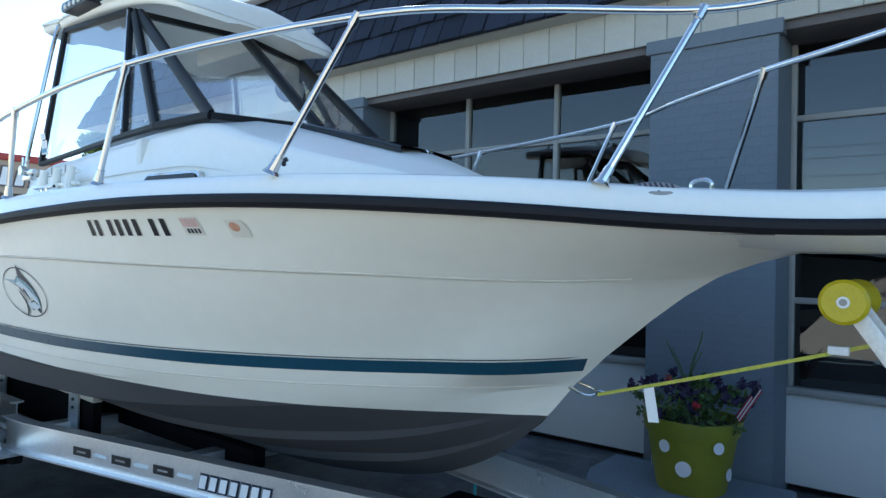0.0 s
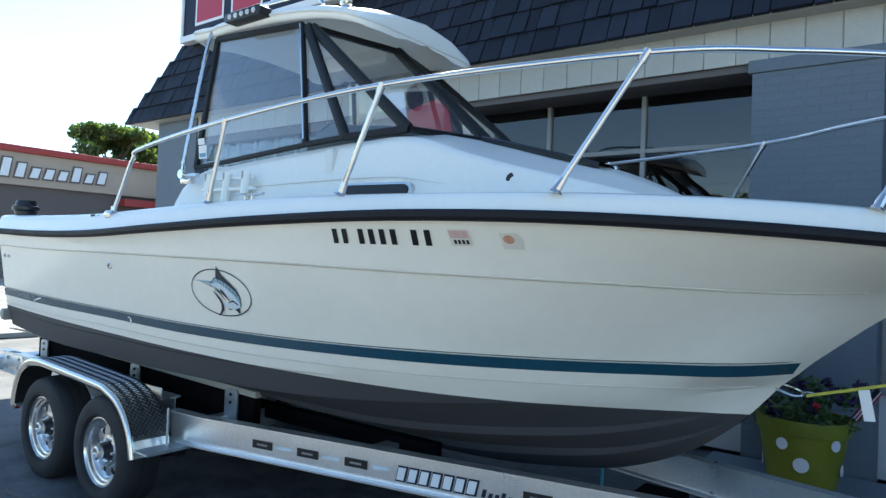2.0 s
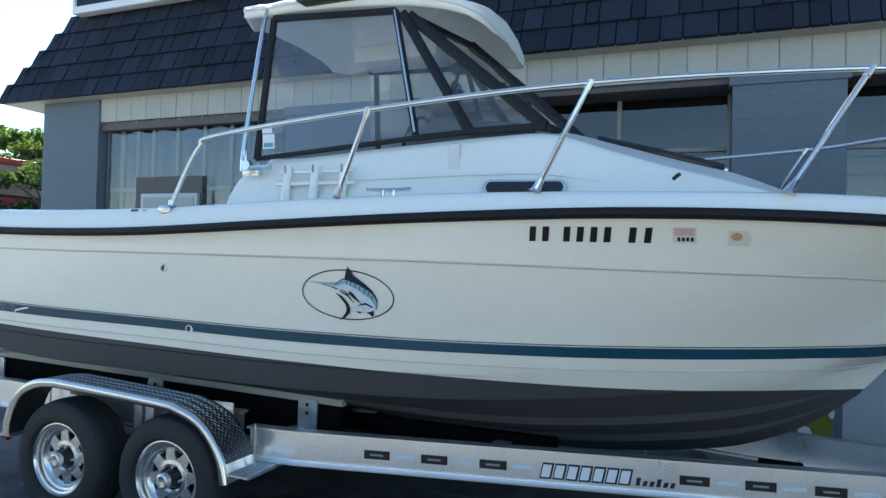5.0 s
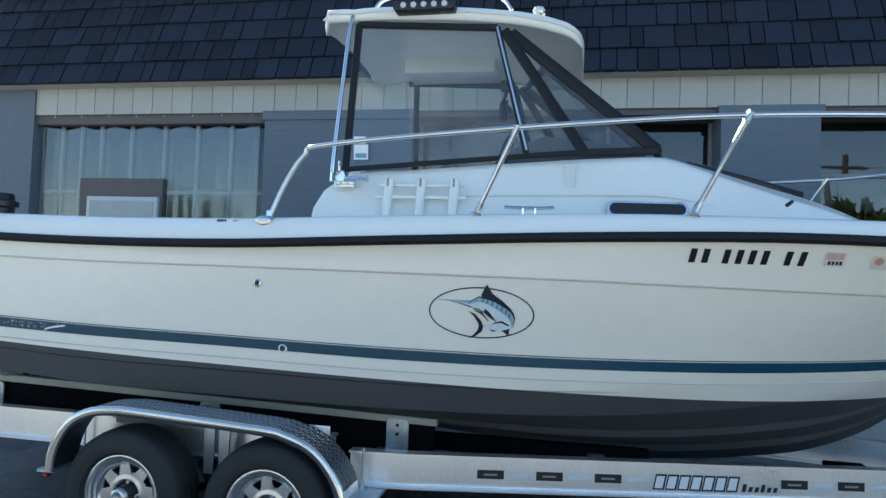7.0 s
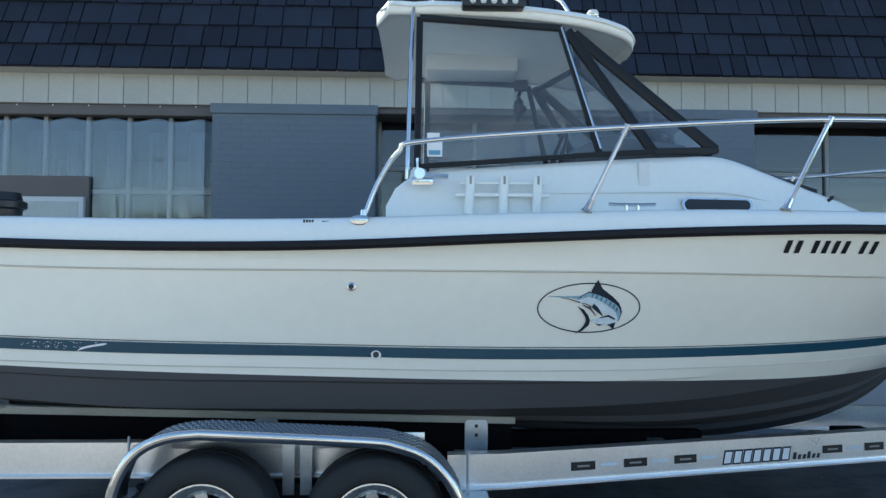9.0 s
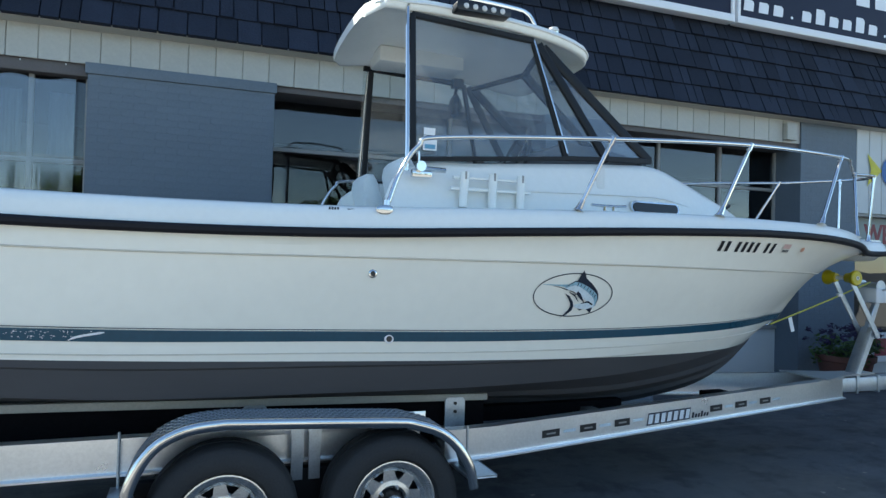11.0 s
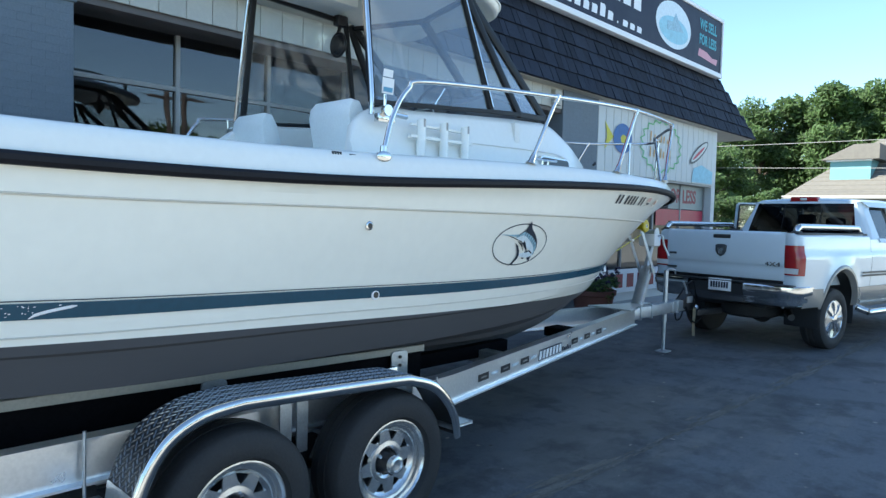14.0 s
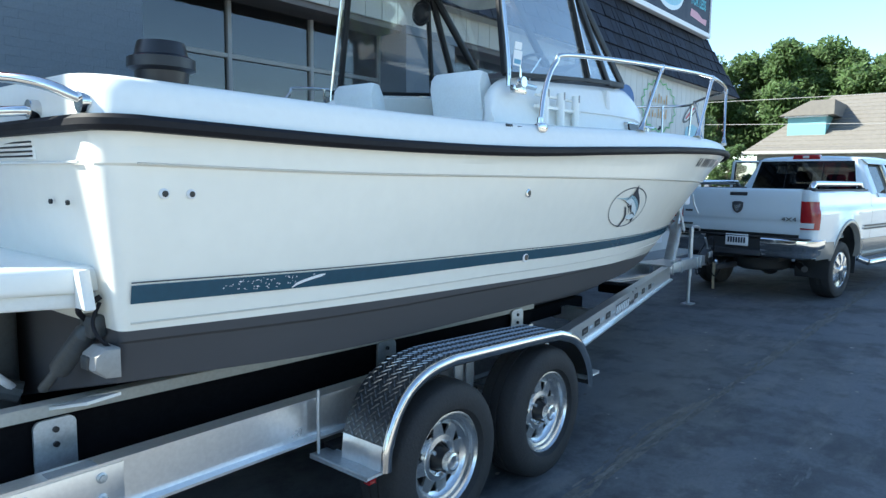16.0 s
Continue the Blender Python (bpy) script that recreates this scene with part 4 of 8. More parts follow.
# deck fittings, starboard and port
for s in (-1, 1):
    cap = part("fuel_cap", lathe([(0, 0.045), (0.006, 0.045), (0.010, 0.036)], (-4.95, 0, 0), "y", 20), CHROME, boat, "oval chrome deck fill on the gunwale")
    cap.data.transform(Matrix.Translation((0, CY + s * 1.165, 1.822)) @ Matrix.Diagonal((1.0, s, 0.55, 1)))
    ct = part("cleat", tube(smooth_path([(-3.70, CY + s * 1.12, 1.918), (-3.64, CY + s * 1.12, 1.915), (-3.52, CY + s * 1.12, 1.915), (-3.46, CY + s * 1.12, 1.918)]), 0.008, 8), CHROME, boat)
    for dx in (-0.03, 0.03):
        part("cleat_leg", tube([(-3.58 + dx, CY + s * 1.12, 1.885), (-3.58 + dx, CY + s * 1.12, 1.915)], 0.008, 8), CHROME, ct)
    vent = part("deck_vent", lathe([(0, 0.074), (0.006, 0.072), (0.009, 0.06), (0.009, 0.0)], (0, 0, 0), "z", 24), FRAME, boat, "oval slotted vent in the bow gunwale")
    vm = Matrix.Translation((-0.748, CY + s * 0.478, 1.834)) @ Matrix.Rotation(radians(-34 * s), 4, "Z") @ Matrix.Rotation(radians(-30 * s), 4, "X") @ Matrix.Diagonal((1.0, 0.62, 1, 1))
    vent.data.transform(vm)
    for k in range(7):
        slot = part("vent_slot", box(-0.054 + 0.016 * k, -0.047 + 0.016 * k, -0.052 + 0.006 * abs(k - 3), 0.052 - 0.006 * abs(k - 3), 0.0085, 0.0105), BLACK, vent)
        slot.data.transform(vm)
    part("bow_chock", tube(smooth_path([(-0.70, CY + s * 0.31, 1.845), (-0.70, CY + s * 0.31, 1.868), (-0.67, CY + s * 0.31, 1.880), (-0.64, CY + s * 0.31, 1.868), (-0.64, CY + s * 0.31, 1.845)]), 0.007, 8), CHROME, boat)
# rod holders on the cabin side
for s in (-1, 1):
    rack = part("rod_rack", box(-4.46, -3.94, CY + s * 0.815 - 0.015, CY + s * 0.815 + 0.015, 1.985, 2.005, 0.004), DECK, boat, "white triple rod holder on the cabin side")
    part("rack_rail", box(-4.44, -3.96, CY + s * 0.80 - 0.012, CY + s * 0.80 + 0.012, 2.055, 2.072, 0.004), DECK, rack)
    for x in (-4.38, -4.195, -4.01):
        part("rod_tube", tube([(x - 0.008, CY + s * 0.835, 1.885), (x + 0.005, CY + s * 0.825, 2.09)], 0.026, 12), DECK, rack)
        part("tube_slot", box(x - 0.004, x + 0.008, CY + s * 0.853 - 0.002, CY + s * 0.853 + 0.002, 2.05, 2.095), FRAME, rack)
    hinge = part("outrigger_mount", box(-4.70, -4.58, CY + s * 0.81 - 0.02, CY + s * 0.81 + 0.02, 2.045, 2.09, 0.006), CHROME, boat, "stainless antenna ratchet mount")
    part("mount_knob", lathe([(0, 0.03), (0.03, 0.03), (0.035, 0.02)], (-4.655, CY + s * 0.83 - 0.03, 2.105), "y", 14), CHROME, hinge)
    part("mount_lever", tube([(-4.665, CY + s * 0.84, 2.11), (-4.668, CY + s * 0.84, 2.19)], 0.008, 8), CHROME, hinge)
    part("mount_barrel", tube([(-4.64, CY + s * 0.83, 2.095), (-4.50, CY + s * 0.83, 2.092)], 0.016, 10), CHROME, hinge)
# horn outlet, drains and transom
for x, z, r, label in ((-4.99, 1.495, 0.022, "chrome horn outlet"), (-4.87, 1.15, 0.026, "white drain fitting"), (-6.865, 1.51, 0.016, "white drain fitting"), (-6.78, 1.508, 0.015, "white drain fitting")):
    d = part("drain_fitting", lathe([(0.01, r), (-0.006, r), (-0.010, r * 0.7)], (x, hull_y(x, z), z), "y", 16), CHROME if x > -5 and z > 1.3 else PAPER, boat, label)
    part("drain_hole", lathe([(0.0, r * 0.62), (-0.0115, r * 0.62)], (x, hull_y(x, z), z), "y", 12), BLACK, d)
TX = -7.048
part("transom_vent", prism([(1.85, 1.61), (2.25, 1.61), (2.25, 1.69), (1.85, 1.69)], "x", TX - 0.008, TX + 0.02, None, 0.003), DECK, boat, "white louvred transom vent")
for k in range(4):
    part("louvre", box(TX - 0.012, TX - 0.006, 1.87, 2.23, 1.618 + 0.015 * k, 1.624 + 0.015 * k), BLACK, bpy.data.objects["transom_vent"])
grab = part("transom_rail", tube(smooth_path([(-7.01, 1.46, 1.76), (-7.06, 1.48, 1.775), (-7.13, 1.56, 1.815), (-7.20, 1.70, 1.835), (-7.27, 1.90, 1.82), (-7.30, 2.02, 1.77), (-7.24, 2.0, 1.745), (-7.12, 1.84, 1.755), (-7.05, 1.79, 1.76)]), 0.016, 12), CHROME, boat, "polished curved grab rail on the transom")
for p in ((-7.05, 1.47, 1.765), (-7.07, 1.79, 1.76)):
    part("rail_flange", lathe([(-0.02, 0.03), (0.02, 0.03), (0.03, 0.026)], p, "x", 14), CHROME, grab)
plat = part("swim_platform", prism([(-6.99, 1.57), (-7.07, 1.575), (-7.24, 1.66), (-7.42, 1.77), (-7.54, 1.92), (-7.56, 2.10), (-7.56, 2.80), (-7.54, 2.98), (-7.42, 3.13), (-7.24, 3.24), (-7.07, 3.325), (-6.99, 3.33)], "z", 1.21, 1.29, None, 0.018), DECK, boat, "white moulded swim platform")
part("platform_lip", prism([(-6.99, 1.59), (-7.06, 1.595), (-7.23, 1.68), (-7.41, 1.79), (-7.525, 1.93), (-7.545, 2.11), (-7.545, 2.79), (-7.525, 2.97), (-7.41, 3.11), (-7.23, 3.22), (-7.06, 3.305), (-6.99, 3.31)], "z", 1.165, 1.211, None, 0.008), LINER, plat)
for s in (-1, 1):
    part("platform_bracket", prism([(CY + s * 0.945, 1.17), (CY + s * 0.91, 1.285), (CY + s * 0.875, 1.285), (CY + s * 0.875, 1.17)], "x", -7.065, -7.03, None, 0.006), LINER, plat, "moulded bracket between platform and transom")
    part("knuckle_return", tube([(-7.055, CY + s * 0.92, 1.60), (-7.062, CY + s * 0.5, 1.60), (-7.066, CY, 1.60)], 0.0045, 6), LINER, hull)
drive = part("outdrive", prism([(-7.04, 0.62), (-7.04, 1.12), (-7.36, 1.10), (-7.58, 0.95), (-7.62, 0.80), (-7.41, 0.70), (-7.38, 0.42), (-7.26, 0.40), (-7.21, 0.62)], "y", CY - 0.13, CY + 0.13, None, 0.04), GREY, boat, "weathered grey stern drive")
part("drive_bellows", lathe([(0, 0.13), (0.04, 0.10), (0.08, 0.13), (0.12, 0.10), (0.16, 0.13)], (-7.20, CY, 0.9), "x", 16), RUBBER, drive)
part("gimbal_housing", box(-7.16, -7.03, CY - 0.30, CY + 0.30, 0.66, 1.13, 0.04, seg=3), GREY, drive)
for s in (-1, 1):
    part("trim_cylinder", tube([(-7.06, CY + s * 0.36, 0.80), (-7.20, CY + s * 0.32, 0.86), (-7.22, CY + s * 0.32, 0.87), (-7.46, CY + s * 0.18, 0.96)], 0.03, 10, taper=[0.038, 0.038, 0.016, 0.016]), GREY, drive)
    tab = part("trim_tab", plate([(-6.96, CY + s * 0.92, 0.900), (-7.06, CY + s * 0.92, 0.892), (-7.06, CY + s * 0.54, 0.782), (-6.96, CY + s * 0.54, 0.790)], (0, 0, -1), 0.010), LINER, boat, "weathered beige trim tab")
    act = part("tab_actuator", tube([(-7.01, CY + s * 0.84, 1.10), (-7.02, CY + s * 0.83, 1.08), (-7.05, CY + s * 0.70, 0.95), (-7.055, CY + s * 0.69, 0.94), (-7.08, CY + s * 0.63, 0.875)], 0.03, 12, taper=[0.022, 0.034, 0.034, 0.016, 0.016]), GREY, tab)
    part("actuator_foot", box(-7.03, -6.98, CY + s * 0.85 - 0.04, CY + s * 0.85 + 0.04, 1.07, 1.14, 0.01), GREY, act)
    part("actuator_hose", tube(smooth_path([(-7.02, CY + s * 0.84, 1.12), (-7.05, CY + s * 0.86, 1.16), (-7.03, CY + s * 0.89, 1.18), (-7.0, CY + s * 0.90, 1.20)]), 0.009, 8), RUBBER, act)
tdx = part("transducer", prism([(-6.985, 0.965), (-6.985, 1.055), (-7.03, 1.06), (-7.06, 1.04), (-7.065, 1.0), (-7.03, 0.97)], "y", 1.455, 1.56, None, 0.012), FRAME, boat, "weathered pale transducer block on the transom")
part("transducer_window", box(-7.069, -7.02, 1.495, 1.545, 0.995, 1.035, 0.004), GREY, tdx)
part("transducer_cable", tube(smooth_path([(-7.0, 1.50, 1.05), (-7.03, 1.51, 1.09), (-7.03, 1.54, 1.13), (-7.0, 1.56, 1.18)]), 0.006, 8), RUBBER, tdx)
part("exhaust_hose", tube(smooth_path([(-7.06, 2.10, 0.80), (-7.12, 2.06, 0.86), (-7.16, 2.10, 0.90), (-7.14, 2.20, 0.84), (-7.06, 2.24, 0.80)]), 0.014, 8), PAPER, drive)
part("stern_lamp", lathe([(0, 0.07), (0.10, 0.08), (0.11, 0.10), (0.14, 0.10), (0.15, 0.08), (0.19, 0.07)], (-6.80, 1.52, 1.78), "z", 16), BLACK, boat, "black stern pedestal cap")
eye = part("bow_eye", tube(smooth_path([(-1.27, CY - 0.015, 1.108), (-1.20, CY - 0.018, 1.088), (-1.165, CY, 1.092), (-1.18, CY + 0.018, 1.108), (-1.26, CY + 0.015, 1.13)]), 0.006, 8), CHROME, boat, "stainless bow eye")


for y in (1.64, 1.77):
    part("screw_hole", lathe([(0.004, 0.008), (-0.004, 0.008)], (TX + 0.002, y, 1.48), "x", 8), BLACK, boat)


# small maker's mark and a slot on the gunwale
for k in range(4):
    part("gunwale_mark", box(-5.228 + 0.014 * k, -5.219 + 0.014 * k, 1.308, 1.3155, 1.811, 1.825, 0.001), GREY, deck)
part("gunwale_slot", box(-5.135, -5.058, 1.306, 1.316, 1.813, 1.820, 0.002), BLACK, deck)
# decals on the hull side
def decal(name, poly, off, material, parent, label=""):
    """A flat shape given along the hull and up it, laid on the starboard side."""
    bm = bmesh.new()
    top = [bm.verts.new((x, hull_y(x, z) - off, z)) for x, z in poly]
    f = bm.faces.new(top)
    bmesh.ops.triangulate(bm, faces=[f], ngon_method="EAR_CLIP")
    return part(name, bm, material, parent, label, smooth=False)


def ring(cx, cz, a, b, w, n=48):
    bm = bmesh.new()
    rows = []
    for k in range(n + 1):
        t = 2 * math.pi * k / n
        r = []
        for d in (0, w):
            x, z = cx + (a - d) * math.cos(t), cz + (b - d) * math.sin(t)
            r.append((x, hull_y(x, z) - 0.004, z))
        rows.append(r)
    return grid(rows, bm)


FX, FZ, FA, FB = -3.80, 1.392, 0.262, 0.128
emblem = part("fish_decal", ring(FX, FZ, FA, FB, 0.006), NAVY, boat, "leaping marlin decal inside a thin navy oval")


def fp(u, v):
    """Decal drawing units (0..1 across the oval, 0..1 down it) to hull places."""
    return (FX - FA + 2 * FA * u, FZ + FB - 2 * FB * v)

def band(name, material, off, top, low, label=""):
    """A decal laid between two lines with as many points each."""
    bm = bmesh.new()
    rows = [[fp((x - 55) / 567, (y - 57) / 281) for x, y in e] for e in (top, low)]
    grid([[(x, hull_y(x, z) - off, z) for x, z in r] for r in rows], bm)
    return part(name, bm, material, emblem, label, smooth=False)


BACK = [(268, 150), (285, 132), (330, 106), (375, 114), (430, 134), (480, 162), (514, 190), (521, 222), (510, 268)]
MID = [(268, 154), (290, 146), (332, 134), (372, 146), (418, 170), (458, 196), (484, 216), (496, 240), (500, 272)]
LOW = [(270, 160), (295, 166), (332, 172), (368, 192), (408, 220), (444, 236), (468, 248), (484, 262), (496, 276)]
EDGE = [(a + (c - a) * 0.22, b + (d - b) * 0.22) for (a, b), (c, d) in zip(BACK, MID)]
band("fish_back", NAVY, 0.0052, BACK, EDGE)
band("fish_body", FISHBLUE, 0.0052, EDGE, MID)
band("fish_belly", FISHLIGHT, 0.0052, MID, LOW)
band("dorsal_fin", NAVY, 0.0060, [(344, 100), (360, 64), (375, 40), (388, 64), (404, 90), (426, 106), (462, 132), (502, 170), (523, 220)], [(344, 108), (352, 110), (366, 113), (380, 117), (400, 124), (424, 134), (458, 152), (494, 180), (514, 216)])
band("fish_bill", FISHBLUE, 0.0056, [(110, 130), (200, 132), (284, 130)], [(110, 133), (200, 139), (272, 147)])
band("fish_bill", NAVY, 0.0058, [(180, 139), (230, 147), (290, 163)], [(181, 141), (230, 151), (284, 168)])
band("fish_jaw", NAVY, 0.0058, [(296, 167), (330, 175), (352, 190)], [(298, 171), (330, 181), (350, 196)])
band("pectoral_fin", NAVY, 0.0062, [(362, 172), (385, 190), (421, 242)], [(352, 190), (376, 212), (419, 244)])
band("pelvic_fin", NAVY, 0.0060, [(300, 177), (346, 194), (381, 240)], [(300, 181), (344, 205), (377, 241)])
band("fish_tail_stem", FISHLIGHT, 0.0056, [(345, 262), (400, 250), (450, 237), (488, 254), (500, 274)], [(345, 270), (385, 284), (440, 290), (484, 290), (498, 282)])
band("stem_edge", NAVY, 0.0060, [(400, 250), (450, 235), (490, 256)], [(402, 254), (448, 246), (486, 264)])
band("fish_tail", NAVY, 0.0062, [(274, 187), (310, 205), (340, 240), (350, 268), (345, 295), (312, 324), (271, 343)], [(274, 188), (300, 216), (322, 248), (327, 270), (318, 295), (298, 318), (270, 342)])
band("anal_fin", NAVY, 0.0062, [(446, 290), (468, 284), (492, 276)], [(460, 298), (478, 312), (485, 309)])
band("anal_fin", NAVY, 0.0062, [(384, 286), (402, 288), (422, 290)], [(392, 293), (404, 297), (414, 293)])
band("fish_eye", NAVY, 0.0062, [(283, 136), (287, 133), (291, 136)], [(283, 138), (287, 141), (291, 138)])
for x0, y0 in ((352, 118), (376, 124), (402, 134), (428, 146), (452, 160), (474, 176), (492, 194)):
    band("fish_bar", NAVY, 0.0058, [(x0, y0), (x0 + 6, y0 + 2)], [(x0 - 6, y0 + 22), (x0 - 3, y0 + 23)])
# registration bars, with gaps between groups
RX0, RX1, RZ, RH = -2.85, -2.315, 1.703, 0.062
step = (RX1 - RX0) / 9.6
reg = None
for k, pos in enumerate((0, 1, 2.6, 3.6, 4.6, 5.6, 7.4, 8.5)):
    x = RX0 + pos * step
    w = step * 0.62
    r = decal("registration_bar", [(x, RZ - RH / 2), (x + w * 0.8, RZ - RH / 2), (x + w * 1.1, RZ + RH / 2), (x + w * 0.3, RZ + RH / 2)], 0.004, BLACK, boat if reg is None else reg, "row of black registration bars" if reg is None else "")
    reg = reg or r
st = decal("sticker", [(-2.262, 1.675), (-2.172, 1.675), (-2.172, 1.738), (-2.262, 1.738)], 0.004, STICKPALE, boat, "faded red and white validation sticker")
decal("sticker_print", [(-2.256, 1.705), (-2.178, 1.705), (-2.178, 1.733), (-2.256, 1.733)], 0.005, STICKRED, st)
for k in range(4):
    decal("sticker_print", [(-2.245 + 0.017 * k, 1.682), (-2.234 + 0.017 * k, 1.682), (-2.234 + 0.017 * k, 1.698), (-2.245 + 0.017 * k, 1.698)], 0.005, NAVY, st)
st = decal("sticker", [(-2.052, 1.668), (-1.972, 1.668), (-1.965, 1.70), (-1.98, 1.728), (-2.052, 1.728)], 0.004, STICKPALE, boat, "faded cream sticker with an orange seal")
decal("sticker_print", [(-2.020 + 0.022 * math.cos(a), 1.704 + 0.016 * math.sin(a)) for a in [k * math.pi / 6 for k in range(12)]], 0.005, STICKORANGE, st)

# ---- trailer ----
trailer = thing("boat_trailer", -3.5, CY, 0.0, "aluminium tandem-axle boat trailer with galvanised wheels under the boat", "trailer")


def beam(pts, z0, z1, s, web=0.008, fl=0.075):
    """An I-beam along plan points (x, half width)."""
    a, b, h, t = fl / 2, web / 2, z1 - z0, 0.010
    prof = [(a, 0), (a, t), (b, t + 0.004), (b, h - t - 0.004), (a, h - t), (a, h), (-a, h), (-a, h - t), (-b, h - t - 0.004), (-b, t + 0.004), (-a, t), (-a, 0)]
    return grid([[(x, CY + s * (w0 + dw), z0 + dz) for dw, dz in prof] for x, w0 in pts], None, closed=True, cap=True)


for s in (-1, 1):
    part("side_rail", beam([(-7.35, 0.84), (-4.62, 0.84)], 0.488, 0.672, s), ALU, trailer, "bare aluminium side rail")
    r2 = part("front_rail", beam([(-4.50, 0.93), (-4.20, 0.905), (-0.42, 0.12)], 0.44, 0.625, s), ALU, trailer, "bare aluminium rail running in to the tongue")
    part("u_bolt", tube([(-4.40, CY + s * 1.02, 0.40), (-4.40, CY + s * 1.02, 0.66)], 0.007, 8), GALV, trailer)
    part("u_bolt", tube([(-6.16, CY + s * 0.885, 0.43), (-6.16, CY + s * 0.885, 0.705)], 0.007, 8), GALV, trailer)
    splice = part("splice_plate", prism([(-7.34, 0.512), (-6.93, 0.512), (-6.93, 0.648), (-7.34, 0.648)], "y", CY + s * 0.847 - 0.003, CY + s * 0.847 + 0.003, None, 0.001), ALU, trailer)
    for bx, bz in ((-7.22, 0.615), (-7.22, 0.545), (-7.00, 0.615), (-7.00, 0.545)):
        part("splice_bolt", lathe([(0, 0.017), (s * 0.005, 0.017), (s * 0.007, 0.011), (s * 0.014, 0.010), (s * 0.015, 0.0)], (bx, CY + s * 0.850, bz), "y", 12), GALV, splice)
    part("rail_label", box(-7.16, -7.02, min(CY + s * 0.825, CY + s * 0.872), max(CY + s * 0.825, CY + s * 0.872), 0.6725, 0.6745), FRAME, trailer, "pale maker's label on the rail")
    # badges along the outer web of the front rail
    if s < 0:
        ang = math.atan2(0.785, 3.78)

        def web(u, z, off=0.006):
            return (-4.20 + u * math.cos(ang), CY - 0.905 - off + u * math.sin(ang), z)

        def badge(name, u0, u1, z0, z1, ma, off, parent, slant=0.0):
            return part(name, plate([web(u0, z0, off), web(u1, z0, off), web(u1 + slant, z1, off), web(u0 + slant, z1, off)], (0.2, -1, 0), 0.001), ma, parent, smooth=False)
        for u in (0.38, 0.693, 1.005, 2.0, 2.305, 2.618):
            b = badge("badge", u, u + 0.142, 0.502, 0.548, BLACK, 0.006, r2)
            badge("badge_print", u + 0.035, u + 0.107, 0.520, 0.530, FRAME, 0.009, b)
            badge("badge_print", u + 0.172, u + 0.275, 0.516, 0.534, FISHLIGHT, 0.006, r2)
        for k in range(7):
            u = 1.315 + 0.065 * k
            b = badge("badge_outline", u, u + 0.059, 0.476, 0.558, NAVY, 0.006, r2, 0.016)
            badge("badge_letter", u + 0.007, u + 0.050, 0.485, 0.549, PAPER, 0.009, b, 0.014)
        for k in range(6):
            u = 1.790 + 0.033 * k
            badge("badge_letter", u, u + 0.02, 0.480, 0.506 + 0.014 * (k % 3 == 0), NAVY, 0.006, r2, 0.008)
    # bunk
    bunk = part("bunk", prism([(-7.25, 0.775), (-4.10, 0.705), (-4.10, 0.745), (-7.25, 0.82)], "y", CY + s * 0.588 - 0.03, CY + s * 0.588 + 0.03, None, 0.006), BUNKPALE, trailer, "pale weathered bunk edge over black carpet run down as a dark sheet")
    # carpet carried down as an added black sheet that keeps the gap below dark
    part("bunk_carpet_dark_sheet", prism([(-7.22, 0.46), (-4.12, 0.46), (-4.12, 0.704), (-7.22, 0.774)], "y", CY + s * 0.580 - 0.025, CY + s * 0.580 + 0.025), CARPET, bunk)
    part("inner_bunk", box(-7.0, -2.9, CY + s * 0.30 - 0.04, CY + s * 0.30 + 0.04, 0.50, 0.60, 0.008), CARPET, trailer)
    for x, zb in ((-7.05, 0.688), (-5.51, 0.665), (-4.325, 0.655)):
        poly = [(x + px, zb - 0.05 + pz) for px, pz in rounded(0.13, 0.26, 0.025)]
        br = part("bunk_bracket", prism(poly, "y", CY + s * 0.628 - 0.006, CY + s * 0.628 + 0.006), GALV, trailer, "galvanised bunk bracket with bolt holes")
        for dz in (0.02, -0.03):
            part("bolt_hole", lathe([(0, 0.010), (-0.015 if s < 0 else 0.015, 0.010)], (x, CY + s * 0.628, zb + 0.025 + dz), "y", 10), BLACK, br)
    # fender: tread plate top with a polished lip
    prof = [(-6.12, 0.45), (-6.11, 0.54), (-6.06, 0.66), (-5.98, 0.75), (-5.86, 0.805), (-5.72, 0.822), (-5.60, 0.82), (-4.90, 0.785), (-4.76, 0.765), (-4.62, 0.715), (-4.52, 0.63), (-4.45, 0.52), (-4.42, 0.40)]
    prof = [(p.x, p.z - 0.012) for p in smooth_path([(a, 0, b) for a, b in prof], 3)]
    yo, yi = 1.215, 0.980
    fender = part("fender", grid([[(x, CY + s * y, z) for x, z in prof] for y in (yi, (yi * 2 + yo) / 3, (yi + 2 * yo) / 3, yo)] + [[(x, CY + s * y, z - 0.004) for x, z in prof] for y in (yo, yi)]), PLATE, trailer, "diamond-plate tandem fender", angle=60)
    lip = []
    for dy, dz in ((-0.006, 0.005), (0.004, 0.008), (0.012, 0.004), (0.018, -0.006), (0.020, -0.018), (0.016, -0.034), (0.006, -0.046)):
        r = []
        for i, (x, z) in enumerate(prof):
            a, b = prof[max(i - 1, 0)], prof[min(i + 1, len(prof) - 1)]
            t = Vector((b[0] - a[0], b[1] - a[1])).normalized()
            nx, nz = -t.y, t.x
            r.append((x + nx * dz, CY + s * (yo + dy), z + nz * dz))
        lip.append(r)
    part("fender_lip", grid(lip), CHROME, fender, "polished rolled fender lip", angle=60)
    # raised diamonds on the plate
    bm = bmesh.new()
    L = [0.0]
    for a, b in zip(prof, prof[1:]):
        L.append(L[-1] + math.hypot(b[0] - a[0], b[1] - a[1]))
    k = 0
